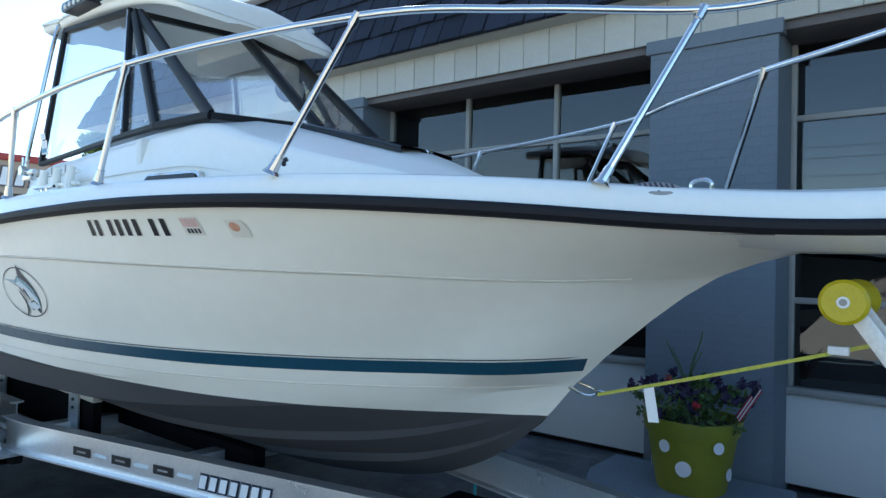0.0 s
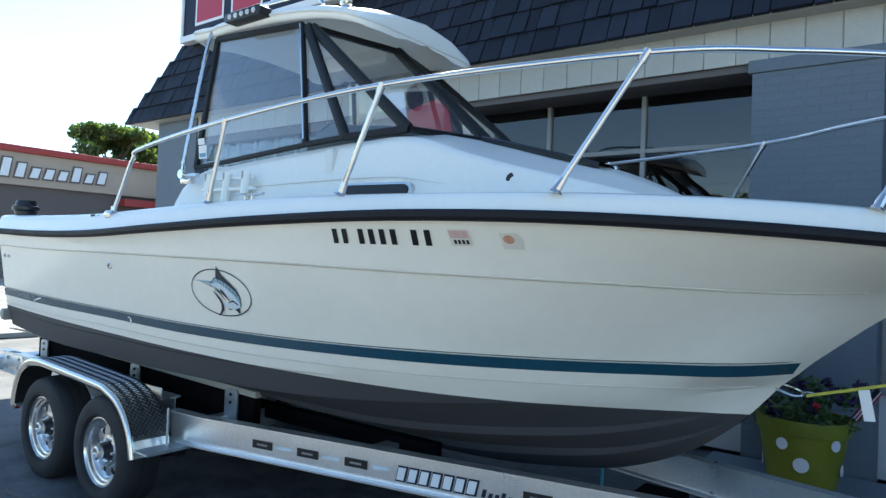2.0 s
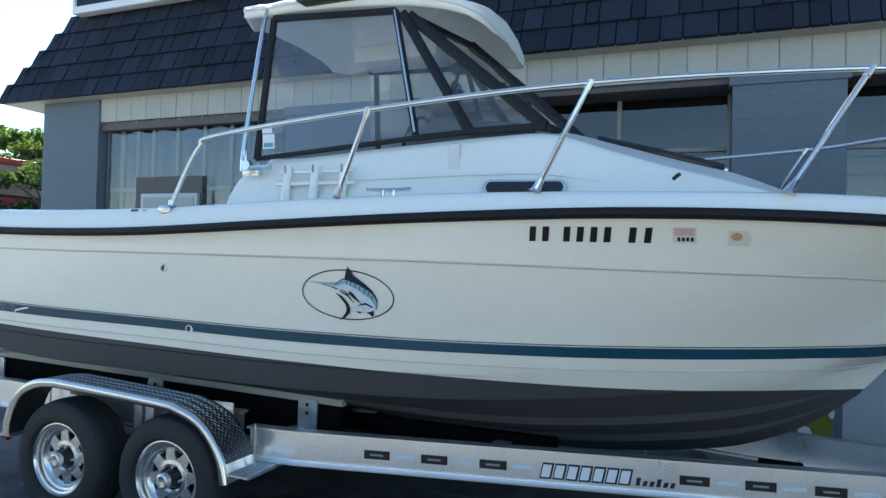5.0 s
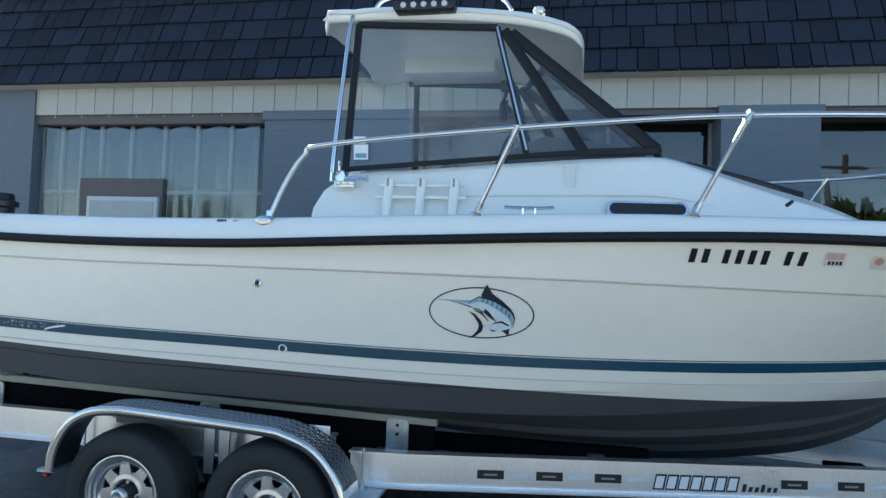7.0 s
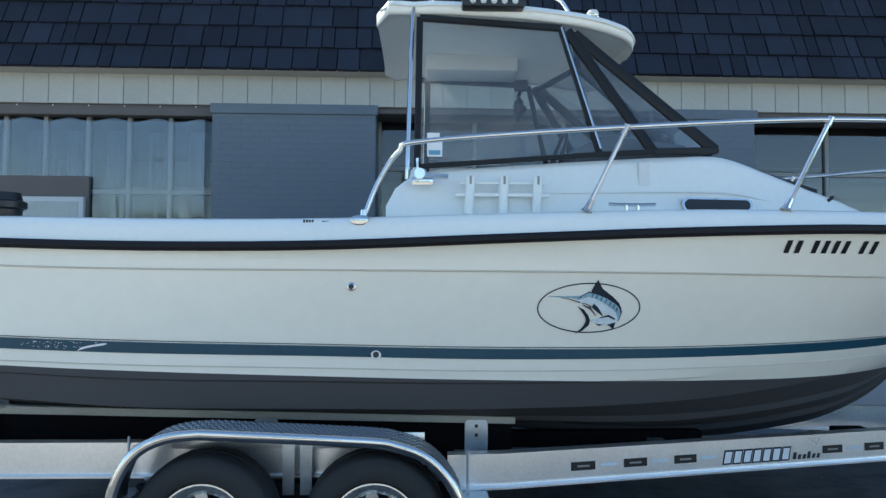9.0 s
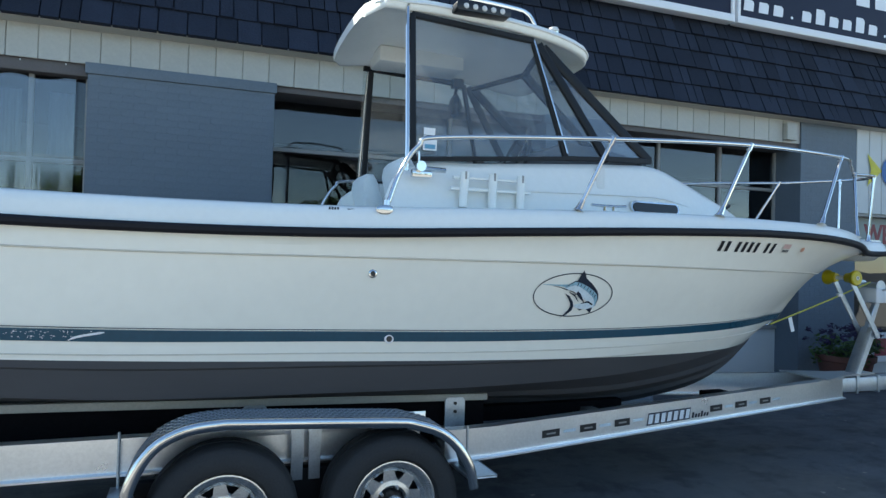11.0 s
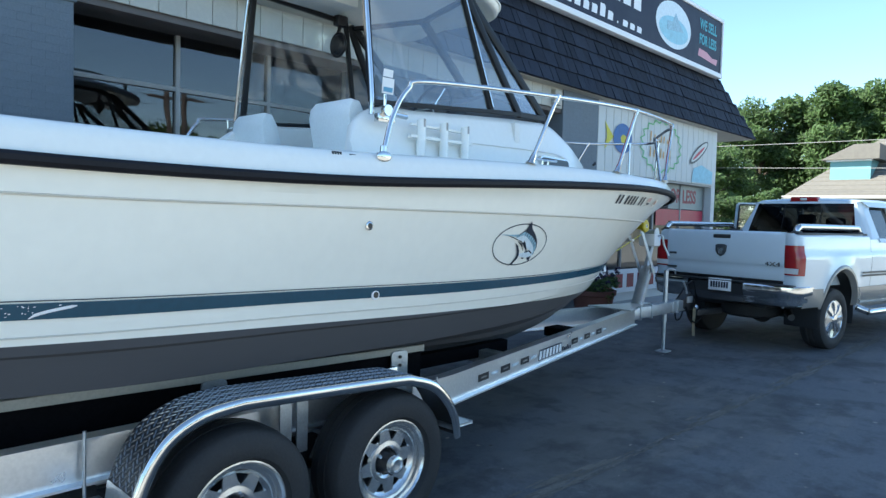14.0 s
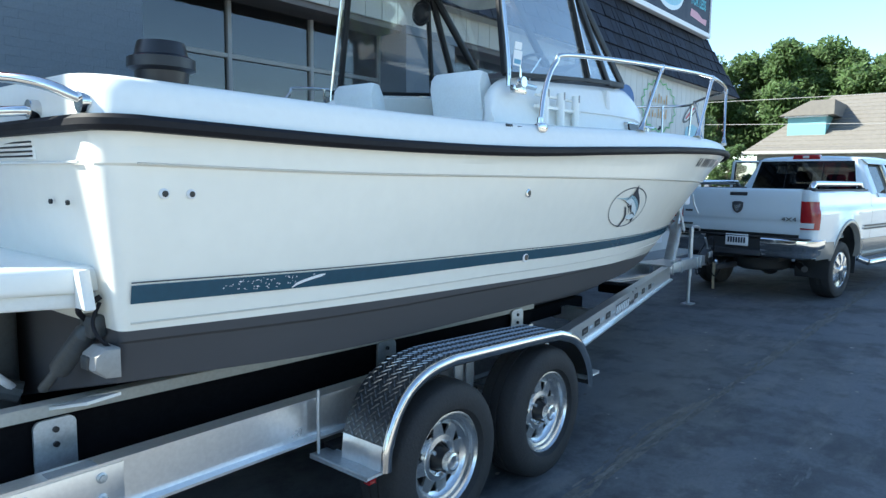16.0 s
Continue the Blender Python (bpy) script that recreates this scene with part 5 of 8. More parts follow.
    u = 0.11
    while u < L[-1] - 0.11:
        x, z = float(np.interp(u, L, [p[0] for p in prof])), float(np.interp(u, L, [p[1] for p in prof]))
        x2, z2 = float(np.interp(u + 0.01, L, [p[0] for p in prof])), float(np.interp(u + 0.01, L, [p[1] for p in prof]))
        t = Vector((x2 - x, 0, z2 - z)).normalized()
        n = Vector((-t.z, 0, t.x))
        for j in range(9):
            y = yi + 0.018 + j * 0.029 + (0.0145 if k % 2 else 0)
            if y > yo - 0.012:
                continue
            dirn = 1 if (j + k) % 2 else -1
            c = Vector((x, CY + s * y, z)) + n * 0.001
            A, B = (t + Vector((0, dirn, 0))).normalized() * 0.0145, (t - Vector((0, dirn, 0))).normalized() * 0.0042
            q = [bm.verts.new(c + w) for w in (A, B, -A, -B)]
            h = [bm.verts.new(c + w * 0.55 + n * 0.004) for w in (A, B, -A, -B)]
            bm.faces.new(h)
            for i in range(4):
                bm.faces.new((q[i], q[(i + 1) % 4], h[(i + 1) % 4], h[i]))
        u += 0.0165
        k += 1
    for ends in (prof, prof[::-1]):
        run, keep = 0.0, [ends[0]]
        for a, b in zip(ends, ends[1:]):
            d = math.hypot(b[0] - a[0], b[1] - a[1])
            f = min(1.0, (0.098 - run) / d)
            keep.append((a[0] + (b[0] - a[0]) * f, a[1] + (b[1] - a[1]) * f))
            run += d
            if run >= 0.098:
                break
        sgn = 1 if ends is prof else -1
        plain = []
        for yy, lift in [(yi + 0.004, 0.0005)] + [(yi + 0.006 + (yo - yi - 0.016) * k / 12, 0.003) for k in range(13)] + [(yo - 0.008, 0.0005)]:
            row = []
            for i, (x, z) in enumerate(keep):
                a, b = keep[max(i - 1, 0)], keep[min(i + 1, len(keep) - 1)]
                t = Vector((b[0] - a[0], b[1] - a[1])).normalized() * sgn
                bump = lift + (0.006 * noise.noise(Vector((yy * 22, x * 30, z * 30))) if lift > 0.001 else 0)
                row.append((x - t.y * max(bump, 0.001), CY + s * yy, z + t.x * max(bump, 0.001)))
            plain.append(row)
        part("fender_end", grid(plain), ALU, fender, "plain bright fender end")
    tagged(part("tread_diamond", bm, TREAD, fender, "raised tread diamonds", smooth=False), kind="stuff")
    for x0, x1 in ((-6.19, -6.09), (-4.46, -4.30)):
        part("fender_step", box(x0, x1, CY + s * 0.87, CY + s * 1.20, 0.424, 0.438, 0.004), GALV, fender)
    part("marker_lamp", box(-6.165, -6.135, CY + s * 1.165, CY + s * 1.19, 0.398, 0.417, 0.004), REDLENS, fender, "small red marker lamp")
    # wheels
    WO = 1.078
    for hx, hz in ((-5.685, 0.335), (-4.862, 0.334)):
        c = (hx, CY + s * WO, hz)
        wheel = part("wheel", lathe([(s * a, r) for a, r in ((-0.10, 0.207), (-0.105, 0.310), (-0.092, 0.342), (-0.055, 0.351), (-0.03, 0.352), (-0.028, 0.345), (-0.022, 0.345), (-0.02, 0.353), (0.02, 0.353), (0.022, 0.345), (0.028, 0.345), (0.03, 0.352), (0.055, 0.351), (0.100, 0.343), (0.118, 0.329), (0.130, 0.295), (0.136, 0.264), (0.128, 0.233), (0.118, 0.230), (0.096, 0.213))], c, "y", 40, None, False), TYRE, trailer, "black trailer tyre on a galvanised spoke rim")
        rim = part("rim", lathe([(s * a, r) for a, r in ((0.096, 0.222), (0.110, 0.217), (0.111, 0.210), (0.098, 0.203), (0.094, 0.191), (0.078, 0.187), (0.074, 0.175), (0.062, 0.169), (0.056, 0.158), (0.050, 0.150), (0.030, 0.150), (-0.09, 0.160))], c, "y", 40, None, False), RIMMETAL, wheel, "galvanised rim")
        part("rim_well", lathe([(s * -0.02, 0.16), (s * -0.03, 0.02)], c, "y", 24), BLACK, rim)
        part("hub_dish", lathe([(s * a, r) for a, r in ((0.045, 0.114), (0.062, 0.102), (0.066, 0.080), (0.058, 0.066), (0.045, 0.060))], c, "y", 28, None, False), RIMMETAL, rim)
        for k in range(8):
            a0 = 2 * math.pi * (k + 0.15) / 8
            pts = []
            for rr, da in ((0.104, -0.37), (0.104, 0.37), (0.158, 0.17), (0.158, -0.17)):
                pts.append((hx + rr * math.cos(a0 + da), CY + s * (WO + 0.045), hz + rr * math.sin(a0 + da)))
            part("spoke", plate(pts, (0, s, 0), 0.014), RIMMETAL, rim)
        part("hub", lathe([(s * a, r) for a, r in ((0.02, 0.062), (0.07, 0.052), (0.085, 0.044), (0.115, 0.042), (0.125, 0.036), (0.126, 0.0))], c, "y", 20), BLACK, rim)
        part("hub_cap", lathe([(s * a, r) for a, r in ((0.108, 0.044), (0.136, 0.042), (0.140, 0.032), (0.130, 0.028), (0.126, 0.0))], c, "y", 18), RIMMETAL, rim)
        for k in range(5):
            a0 = 2 * math.pi * k / 5
            part("lug_nut", lathe([(s * 0.058, 0.010), (s * 0.085, 0.009)], (hx + 0.073 * math.cos(a0), CY + s * WO, hz + 0.073 * math.sin(a0)), "y", 6), RIMMETAL, rim)
# hangers and springs added in near-black, which stands for shade between the wheels
for s in (-1, 1):
    yy = CY + s * 0.885
    for x in (-6.02, -5.26, -4.50):
        part("spring_hanger", prism([(x - 0.09, 0.46), (x + 0.09, 0.46), (x + 0.04, 0.33), (x - 0.04, 0.33)] if x != -5.26 else [(x - 0.15, 0.47), (x + 0.15, 0.47), (x + 0.06, 0.30), (x - 0.06, 0.30)], "y", yy - 0.03, yy + 0.03, None, 0.006), SPRING, trailer)
    for x0, x1 in ((-6.02, -5.30), (-5.22, -4.50)):
        part("leaf_spring", grid([[(x0 + (x1 - x0) * k / 12, yy + dy, 0.35 - 0.07 * math.sin(math.pi * k / 12) + dz) for k in range(13)] for dy, dz in ((-0.025, -0.02), (0.025, -0.02), (0.025, 0.02), (-0.025, 0.02))], None, closed=False), SPRING, trailer)
    ys = sorted((CY + s * 0.93, CY + s * 0.938))
    part("fender_rail", box(-5.92, -4.62, *ys, 0.655, 0.735, 0.003), ALU, trailer, "bright rail under the fender")
    for x in (-5.32, -5.23):
        part("fender_bracket", prism([(x - 0.03, 0.42), (x + 0.03, 0.42), (x + 0.03, 0.66), (x + 0.05, 0.75), (x - 0.05, 0.75), (x - 0.03, 0.66)], "y", min(CY + s * 0.94, CY + s * 0.95), max(CY + s * 0.94, CY + s * 0.95), None, 0.002), GALV, trailer, "galvanised fender bracket")
for x in (-5.675, -4.845):
    part("axle", box(x - 0.035, x + 0.035, CY - 1.02, CY + 1.02, 0.29, 0.37, 0.006), GALV, trailer)
for x in (-7.2, -6.05, -4.4, -3.2):
    w = 0.83 if x < -4.0 else 0.89 - (x + 4.2) * 0.2077
    part("cross_member", box(x - 0.05, x + 0.05, CY - w, CY + w, 0.46, 0.56, 0.006), ALU, trailer)
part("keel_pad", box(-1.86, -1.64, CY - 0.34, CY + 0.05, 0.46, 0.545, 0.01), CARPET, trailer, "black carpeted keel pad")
part("rear_bumper", box(-7.52, -7.32, CY - 1.15, CY + 1.15, 0.50, 0.60, 0.008), GALV, trailer)
for s in (-1, 1):
    part("rear_lamp", box(-7.54, -7.40, CY + s * 1.15 - 0.04, CY + s * 1.15 + 0.04, 0.49, 0.61, 0.01), REDLENS, trailer)
part("tongue", box(-0.50, 1.02, CY - 0.05, CY + 0.05, 0.47, 0.60, 0.008), GALV, trailer, "galvanised tongue beam")
part("tongue_plate", prism([(-0.75, CY - 0.26), (-0.35, CY - 0.10), (0.05, CY - 0.07), (0.05, CY + 0.07), (-0.35, CY + 0.10), (-0.75, CY + 0.26)], "z", 0.625, 0.640), ALU, trailer)
for x in (-0.15, 0.12, 0.68, 0.80):
    part("tongue_clamp", box(x - 0.012, x + 0.012, CY - 0.062, CY + 0.062, 0.455, 0.615, 0.003), GALV, trailer)
coup = part("coupler", prism([(0.95, 0.50), (0.95, 0.61), (1.06, 0.66), (1.14, 0.70), (1.20, 0.66), (1.27, 0.60), (1.29, 0.53), (1.23, 0.46), (1.14, 0.48), (1.06, 0.45)], "y", CY - 0.055, CY + 0.055, None, 0.015), COUPLER, trailer, "dark worn coupler on the tow ball")
part("coupler_lever", tube([(1.10, CY - 0.03, 0.66), (1.06, CY - 0.03, 0.74), (0.98, CY - 0.03, 0.83)], 0.012, 8), GALV, coup)
for s in (-1, 1):
    part("safety_chain", tube(smooth_path([(0.98, CY + s * 0.07, 0.52), (1.12, CY + s * 0.11, 0.33), (1.28, CY + s * 0.12, 0.34), (1.45, CY + s * 0.15, 0.50)]), 0.009, 8), SPRING, coup)
part("coupler_latch", box(1.04, 1.18, CY - 0.075, CY - 0.052, 0.56, 0.64, 0.006), GALV, coup)
part("hanging_strap", grid([[(1.17 + 0.006 * math.sin(k), CY - 0.10 + d, 0.50 - 0.045 * k) for k in range(9)] for d in (-0.018, -0.016, 0.016, 0.018)]), TANROPE, coup, "tan webbing end hanging from the coupler")
part("plug_lead", tube(smooth_path([(0.96, CY + 0.04, 0.60), (1.10, CY - 0.02, 0.78), (1.22, CY - 0.05, 0.82), (1.36, CY - 0.03, 0.66), (1.52, CY + 0.02, 0.60)]), 0.008, 8), RUBBER, coup)
jack = part("tongue_jack", tube([(0.58, CY + 0.01, 0.36), (0.58, CY + 0.01, 0.98)], 0.028, 12), GALV, trailer, "galvanised tongue jack standing on the asphalt")
part("jack_leg", tube([(0.58, CY + 0.01, 0.02), (0.58, CY + 0.01, 0.40)], 0.020, 12), GALV, jack)
part("jack_foot", box(0.50, 0.66, CY - 0.06, CY + 0.08, 0.0, 0.016, 0.005), GALV, jack)
part("jack_crank", tube(smooth_path([(0.58, CY + 0.01, 0.98), (0.60, CY - 0.02, 1.0), (0.66, CY - 0.05, 0.99), (0.70, CY - 0.05, 0.94)]), 0.010, 8), GALV, jack)
winch = part("winch_post", bar_between((-0.15, CY, 0.61), (0.06, CY, 1.04), 0.075, 0.12), GALV, trailer, "galvanised winch post with a yellow bow roller")
for y in (CY - 0.085, CY + 0.085):
    part("post_arm", bar_between((0.07, y, 0.97), (-0.30, y, 1.51), 0.05, 0.010), GALV, winch)
part("winch_arm", bar_between((0.03, CY, 1.0), (0.20, CY, 1.42), 0.06, 0.05), GALV, winch)
part("winch_drum", lathe([(-0.09, 0.06), (-0.085, 0.06), (-0.08, 0.04), (0.08, 0.04), (0.085, 0.06), (0.09, 0.06)], (0.09, CY, 1.43), "y", 20), GALV, winch)
part("winch_case", box(0.02, 0.18, CY - 0.10, CY + 0.10, 1.28, 1.42, 0.02), PAPER, winch)
part("winch_handle", tube(smooth_path([(0.10, CY - 0.10, 1.40), (0.10, CY - 0.15, 1.40), (0.13, CY - 0.16, 1.30), (0.17, CY - 0.20, 1.18)]), 0.010, 8), GALV, winch)
for k, prof in ((-1, [(-0.058, 0.02), (-0.058, 0.058), (-0.050, 0.068), (-0.030, 0.068), (0.0, 0.05), (0.05, 0.04), (0.05, 0.02)]), (1, [(-0.05, 0.02), (-0.05, 0.04), (0.0, 0.05), (0.030, 0.068), (0.050, 0.068), (0.058, 0.058), (0.058, 0.02)])):
    part("bow_roller", lathe(prof, (-0.30, CY + k * 0.10, 1.508), "y", 32), YELLOW, winch, "yellow urethane roller")
part("roller_axle", tube([(-0.30, CY - 0.163, 1.508), (-0.30, CY + 0.163, 1.508)], 0.018, 14), PAPER, winch)
part("axle_end", tube([(-0.30, CY - 0.165, 1.508), (-0.30, CY - 0.150, 1.508)], 0.011, 12), FRAME, winch)
sx0, sx1 = Vector((-1.15, CY - 0.01, 1.093)), Vector((0.06, CY - 0.01, 1.472))
part("strap_buckle", box(-0.36, -0.30, CY - 0.022, CY + 0.004, 1.335, 1.362, 0.004), PAPER, winch)
strap = part("winch_strap", grid([[p + Vector((0, 0, dz)) for p in [sx0.lerp(sx1, k / 10) - Vector((0, 0, 0.006 * math.sin(math.pi * k / 10))) for k in range(11)]] for dz in (-0.0065, 0.0065)] + [[p + Vector((0, 0.003, dz)) for p in [sx0.lerp(sx1, k / 10) - Vector((0, 0, 0.006 * math.sin(math.pi * k / 10))) for k in range(11)]] for dz in (0.0065, -0.0065)], None), STRAP, trailer, "yellow webbing winch strap")
part("strap_tag", plate([(-0.96, CY - 0.02, 1.145), (-0.92, CY - 0.02, 1.155), (-0.895, CY - 0.03, 1.03), (-0.935, CY - 0.03, 1.025)], (0, -1, 0), 0.002), PAPER, strap)
part("strap_hook", tube(smooth_path([(-1.165, CY, 1.098), (-1.15, CY - 0.008, 1.108), (-1.125, CY, 1.105), (-1.11, CY + 0.006, 1.098)]), 0.005, 8), CHROME, strap)

# ---- ground ----
bm = bmesh.new()
for x0, x1, y0, y1 in ((-600, 600, -600, 600),):
    bm.faces.new([bm.verts.new(p) for p in ((x0, y0, 0), (x1, y0, 0), (x1, y1, 0), (x0, y1, 0))])
ground = struct("ground", bm, ASPHALT, "dark worn asphalt lot with seams and pale scuffs", "ground", smooth=False)
random.seed(11)


def crack(pts, w=0.005):
    bm = bmesh.new()
    P = smooth_path([(x, y, 0.004) for x, y in pts], 10)
    a, b = [], []
    for p in P:
        j = Vector((random.uniform(-0.02, 0.02), random.uniform(-0.02, 0.02), 0))
        ww = w * random.uniform(0.5, 1.4)
        a.append(p + j + Vector((0, ww, 0)))
        b.append(p + j - Vector((0, ww, 0)))
    return grid([a, b], bm)


part("seam", crack([(-12.0, 0.93), (-6.0, 0.965), (-4.2, 0.98), (-3.2, 0.973), (-2.0, 0.948), (0.6, 0.886), (4.0, 0.85), (9.0, 0.8)], 0.010), SEAM, ground, smooth=False)
for pts in ([(-1.2, -0.4), (1.5, 0.1), (5.0, -0.2), (9, -0.3)], [(-12, 1.4), (-9.4, 1.25), (-7.6, 1.2), (-6.4, 1.0)], [(-9.4, 0.4), (-8.0, 0.6), (-6.6, 0.3)]):
    part("crack", crack(pts), CRACK, ground, smooth=False)
for cx, cy, r in ((-2.5, 1.11, 0.06), (-3.93, 0.24, 0.09), (1.54, 1.27, 0.10), (-0.8, 0.5, 0.05), (1.2, 0.2, 0.06), (-4.3, 0.6, 0.05)):
    bm = bmesh.new()
    for k in range(9):
        x, y, w = cx + random.gauss(0, r), cy + random.gauss(0, r * 0.5), r * random.uniform(0.15, 0.5)
        bm.faces.new([bm.verts.new((x + 1.8 * w * math.cos(a) * random.uniform(0.3, 1.3), y + w * 0.22 * math.sin(a) * random.uniform(0.3, 1.3), 0.003 + 0.0004 * k)) for a in [i * math.pi / 4 for i in range(8)]])
    part("scuff", bm, PATCH, ground, smooth=False)
grit = bmesh.new()
for _ in range(420):
    x, y, w = random.uniform(-9, 5), random.uniform(-0.9, 4.3), random.choice((0.006, 0.008, 0.012, 0.02))
    grit.faces.new([grit.verts.new((x + w * math.cos(a) * random.uniform(0.5, 1.3), y + w * math.sin(a) * random.uniform(0.4, 1.1), 0.004 + random.uniform(0, 0.003))) for a in [i * math.pi / 3 for i in range(6)]])
tagged(part("grit", grit, GRIT, ground, "scattered pale grit and leaf scraps", smooth=False), kind="stuff")
# sandy dust gathered along the seam
random.seed(77)
dust = bmesh.new()
SX, SYY = [-12.0, -6.0, -4.2, -3.2, -2.0, 0.6, 4.0, 9.0], [0.93, 0.965, 0.98, 0.973, 0.948, 0.886, 0.85, 0.8]
for k in range(520):
    x = random.uniform(-6.5, 5.0)
    thick = 0.5 + 0.5 * math.sin(x * 1.9) * math.sin(x * 0.7 + 1.0)
    y = float(np.interp(x, SX, SYY)) + abs(random.gauss(0, 0.055)) * (0.4 + thick) - 0.012
    w = random.uniform(0.02, 0.085) * (0.4 + 0.8 * thick)
    dust.faces.new([dust.verts.new((x + 2.2 * w * math.cos(a) * random.uniform(0.5, 1.2), y + 0.28 * w * math.sin(a) * random.uniform(0.4, 1.2), 0.0022 + 0.000003 * k)) for a in [i * math.pi / 4 for i in range(8)]])
tagged(part("seam_dust", dust, DUST, ground, "sandy dust gathered along the seam", smooth=False), kind="stuff")
struct("road", box(-13.2, 120, -40, -1.25, -0.1, 0.003), STREET, "pale concrete street in front of the lot", "road")
struct("pavement", box(-60, -13.2, -30, 60, -0.1, 0.012), CONCRETE, "pale sunlit concrete street and lot", "pavement")
struct("kerb", box(-13.35, -13.2, -30, 60, -0.1, 0.10, 0.02), CONCRETE, "concrete kerb along the lot", "kerb")
struct("apron", box(0.5, 8.3, 4.55, 5.3, -0.1, 0.05, 0.015), CONCRETE, "narrow concrete apron at the foot of the wall", "pavement")

# ---- showroom building ----
WY, GY, ZL = 5.0, 5.2, 3.34
PILLARS = [("wall_west", -10.95, -9.88, 3.66), ("wall_bay", -6.84, -5.13, ZL), ("wall_mid", -1.97, -1.06, ZL), ("wall_east", 2.08, 3.16, 3.66)]
BW, BH = 0.200, 0.0667
random.seed(3)


def brick_mesh(w, h, d):
    bm = box(-w / 2, w / 2, -d, 0, -h / 2, h / 2)
    es = [e for e in bm.edges if all(abs(v.co.y + d) < 1e-5 for v in e.verts)]
    bmesh.ops.bevel(bm, geom=es, offset=0.0013, segments=1, affect="EDGES")
    return mesh_of(bm, "brick", BRICK, False)


brick_full, brick_half = brick_mesh(BW - 0.004, BH - 0.004, 0.0014), brick_mesh(BW / 2 - 0.004, BH - 0.004, 0.0014)
brick_jobs = []
for name, x0, x1, zt in PILLARS:
    w = struct(name, box(x0, x1, WY + 0.012, WY + 0.55, 0, zt), MORTAR, "grey-blue painted brick pier of the showroom", "wall")
    courses = int(zt / BH)
    bm = bmesh.new()
    for c in range(courses):
        z = BH * (c + 0.5)
        x = x0
        half = c % 2
        while x < x1 - 0.03:
            wd = BW / 2 if half else BW
            half = 0
            wd = min(wd, x1 - x)
            cx = x + wd / 2
            x += wd
            dy = random.uniform(0, 0.0007)
            if name == "wall_mid" or (name == "wall_bay" and 1.70 < z):
                brick_jobs.append((w, cx, WY + 0.012 - dy, z, wd))
            else:
                a = wd / 2 - 0.002
                h = BH / 2 - 0.002
                y1, y0 = WY + 0.013, WY + 0.0112 - dy
                lo = [bm.verts.new((cx + sx * a, y1, z + sz * h)) for sx, sz in ((-1, -1), (1, -1), (1, 1), (-1, 1))]
                hi = [bm.verts.new((cx + sx * (a - 0.002), y0, z + sz * (h - 0.002))) for sx, sz in ((-1, -1), (1, -1), (1, 1), (-1, 1))]
                bm.faces.new(hi)
                for i in range(4):
                    bm.faces.new((lo[i], lo[(i + 1) % 4], hi[(i + 1) % 4], hi[i]))
    if name != "wall_mid":
        tagged(part("brickwork", bm, BRICKI, w, "grey-blue painted bricks", smooth=False), kind="stuff")
    else:
        bm.free()
# gate post ledge on the middle pier
for k, (xa, xb) in enumerate(((-2.0, -1.03), (-6.86, -5.11))):
    struct("trim_pier_cap_%d" % (k + 1), box(xa, xb, WY - 0.012, WY + 0.1, ZL - 0.10, ZL + 0.004, 0.005), BRICK, "painted ledge on top of the brick pier", "trim")
struct("wall_end_east", box(8.15, 8.35, WY + 0.02, 12, 0, 3.66), PANEL, "pale end wall of the showroom", "wall")
struct("wall_end_west", box(-10.95, -10.75, WY + 0.55, 12, 0, 3.66), MORTAR, "grey painted end wall of the showroom", "wall")
struct("wall_back", box(-10.95, 8.35, 9.4, 9.6, 0, 3.6), DARKROOM, "back wall inside the showroom, coloured dim", "wall")
struct("floor", box(-10.75, 8.15, 5.55, 9.4, 0, 0.05), DARKROOM, "showroom floor, coloured dim", "floor")
struct("ceiling", box(-10.75, 8.15, 5.06, 9.4, 3.46, 3.56), DARKROOM, "showroom ceiling, coloured dim", "ceiling")


def bay(idx, x0, x1, sill, head, muls, rails, low_mat, label, GY=5.47, glass=SHOP):
    """A glazed bay: header, frame, mullions, rails, panes and the panel below."""
    win = struct("window_%d" % idx, box(x0, x1, GY - 0.02, GY + 0.05, head, ZL + 0.05), BROWN, label, "window")
    part("window_head", box(x0, x1, WY + 0.055, GY - 0.02, head + 0.0, ZL + 0.02, 0.004), HEADER, win)
    if sill > 0.2:
        part("apron_panel", box(x0, x1, GY - 0.06, GY + 0.05, 0.05, sill), low_mat, win)
        part("window_sill", box(x0, x1, GY - 0.09, GY + 0.05, sill, sill + 0.05, 0.006), FRAME, win)
    xs = [x0] + list(muls) + [x1]
    zs = [sill + 0.05] + list(rails) + [head]
    for x in xs:
        w = 0.022 if x not in (x0, x1) else 0.035
        part("mullion", box(max(x - w, x0), min(x + w, x1), GY - 0.035, GY + 0.03, sill + 0.05, head, 0.004), FRAME, win)
    for z in rails:
        part("rail", box(x0 + 0.035, x1 - 0.035, GY - 0.03, GY + 0.028, z - 0.022, z + 0.022, 0.003), FRAME, win)
    for a, b in zip(xs, xs[1:]):
        for c, d in zip(zs, zs[1:]):
            tilt = random.uniform(-0.006, 0.006)
            p = part("pane", sheet_of([(a, GY + tilt, c), (b, GY - tilt, c), (b, GY - tilt, d), (a, GY + tilt, d)]), glass, win, smooth=False)
            p.visible_shadow = False
    return win


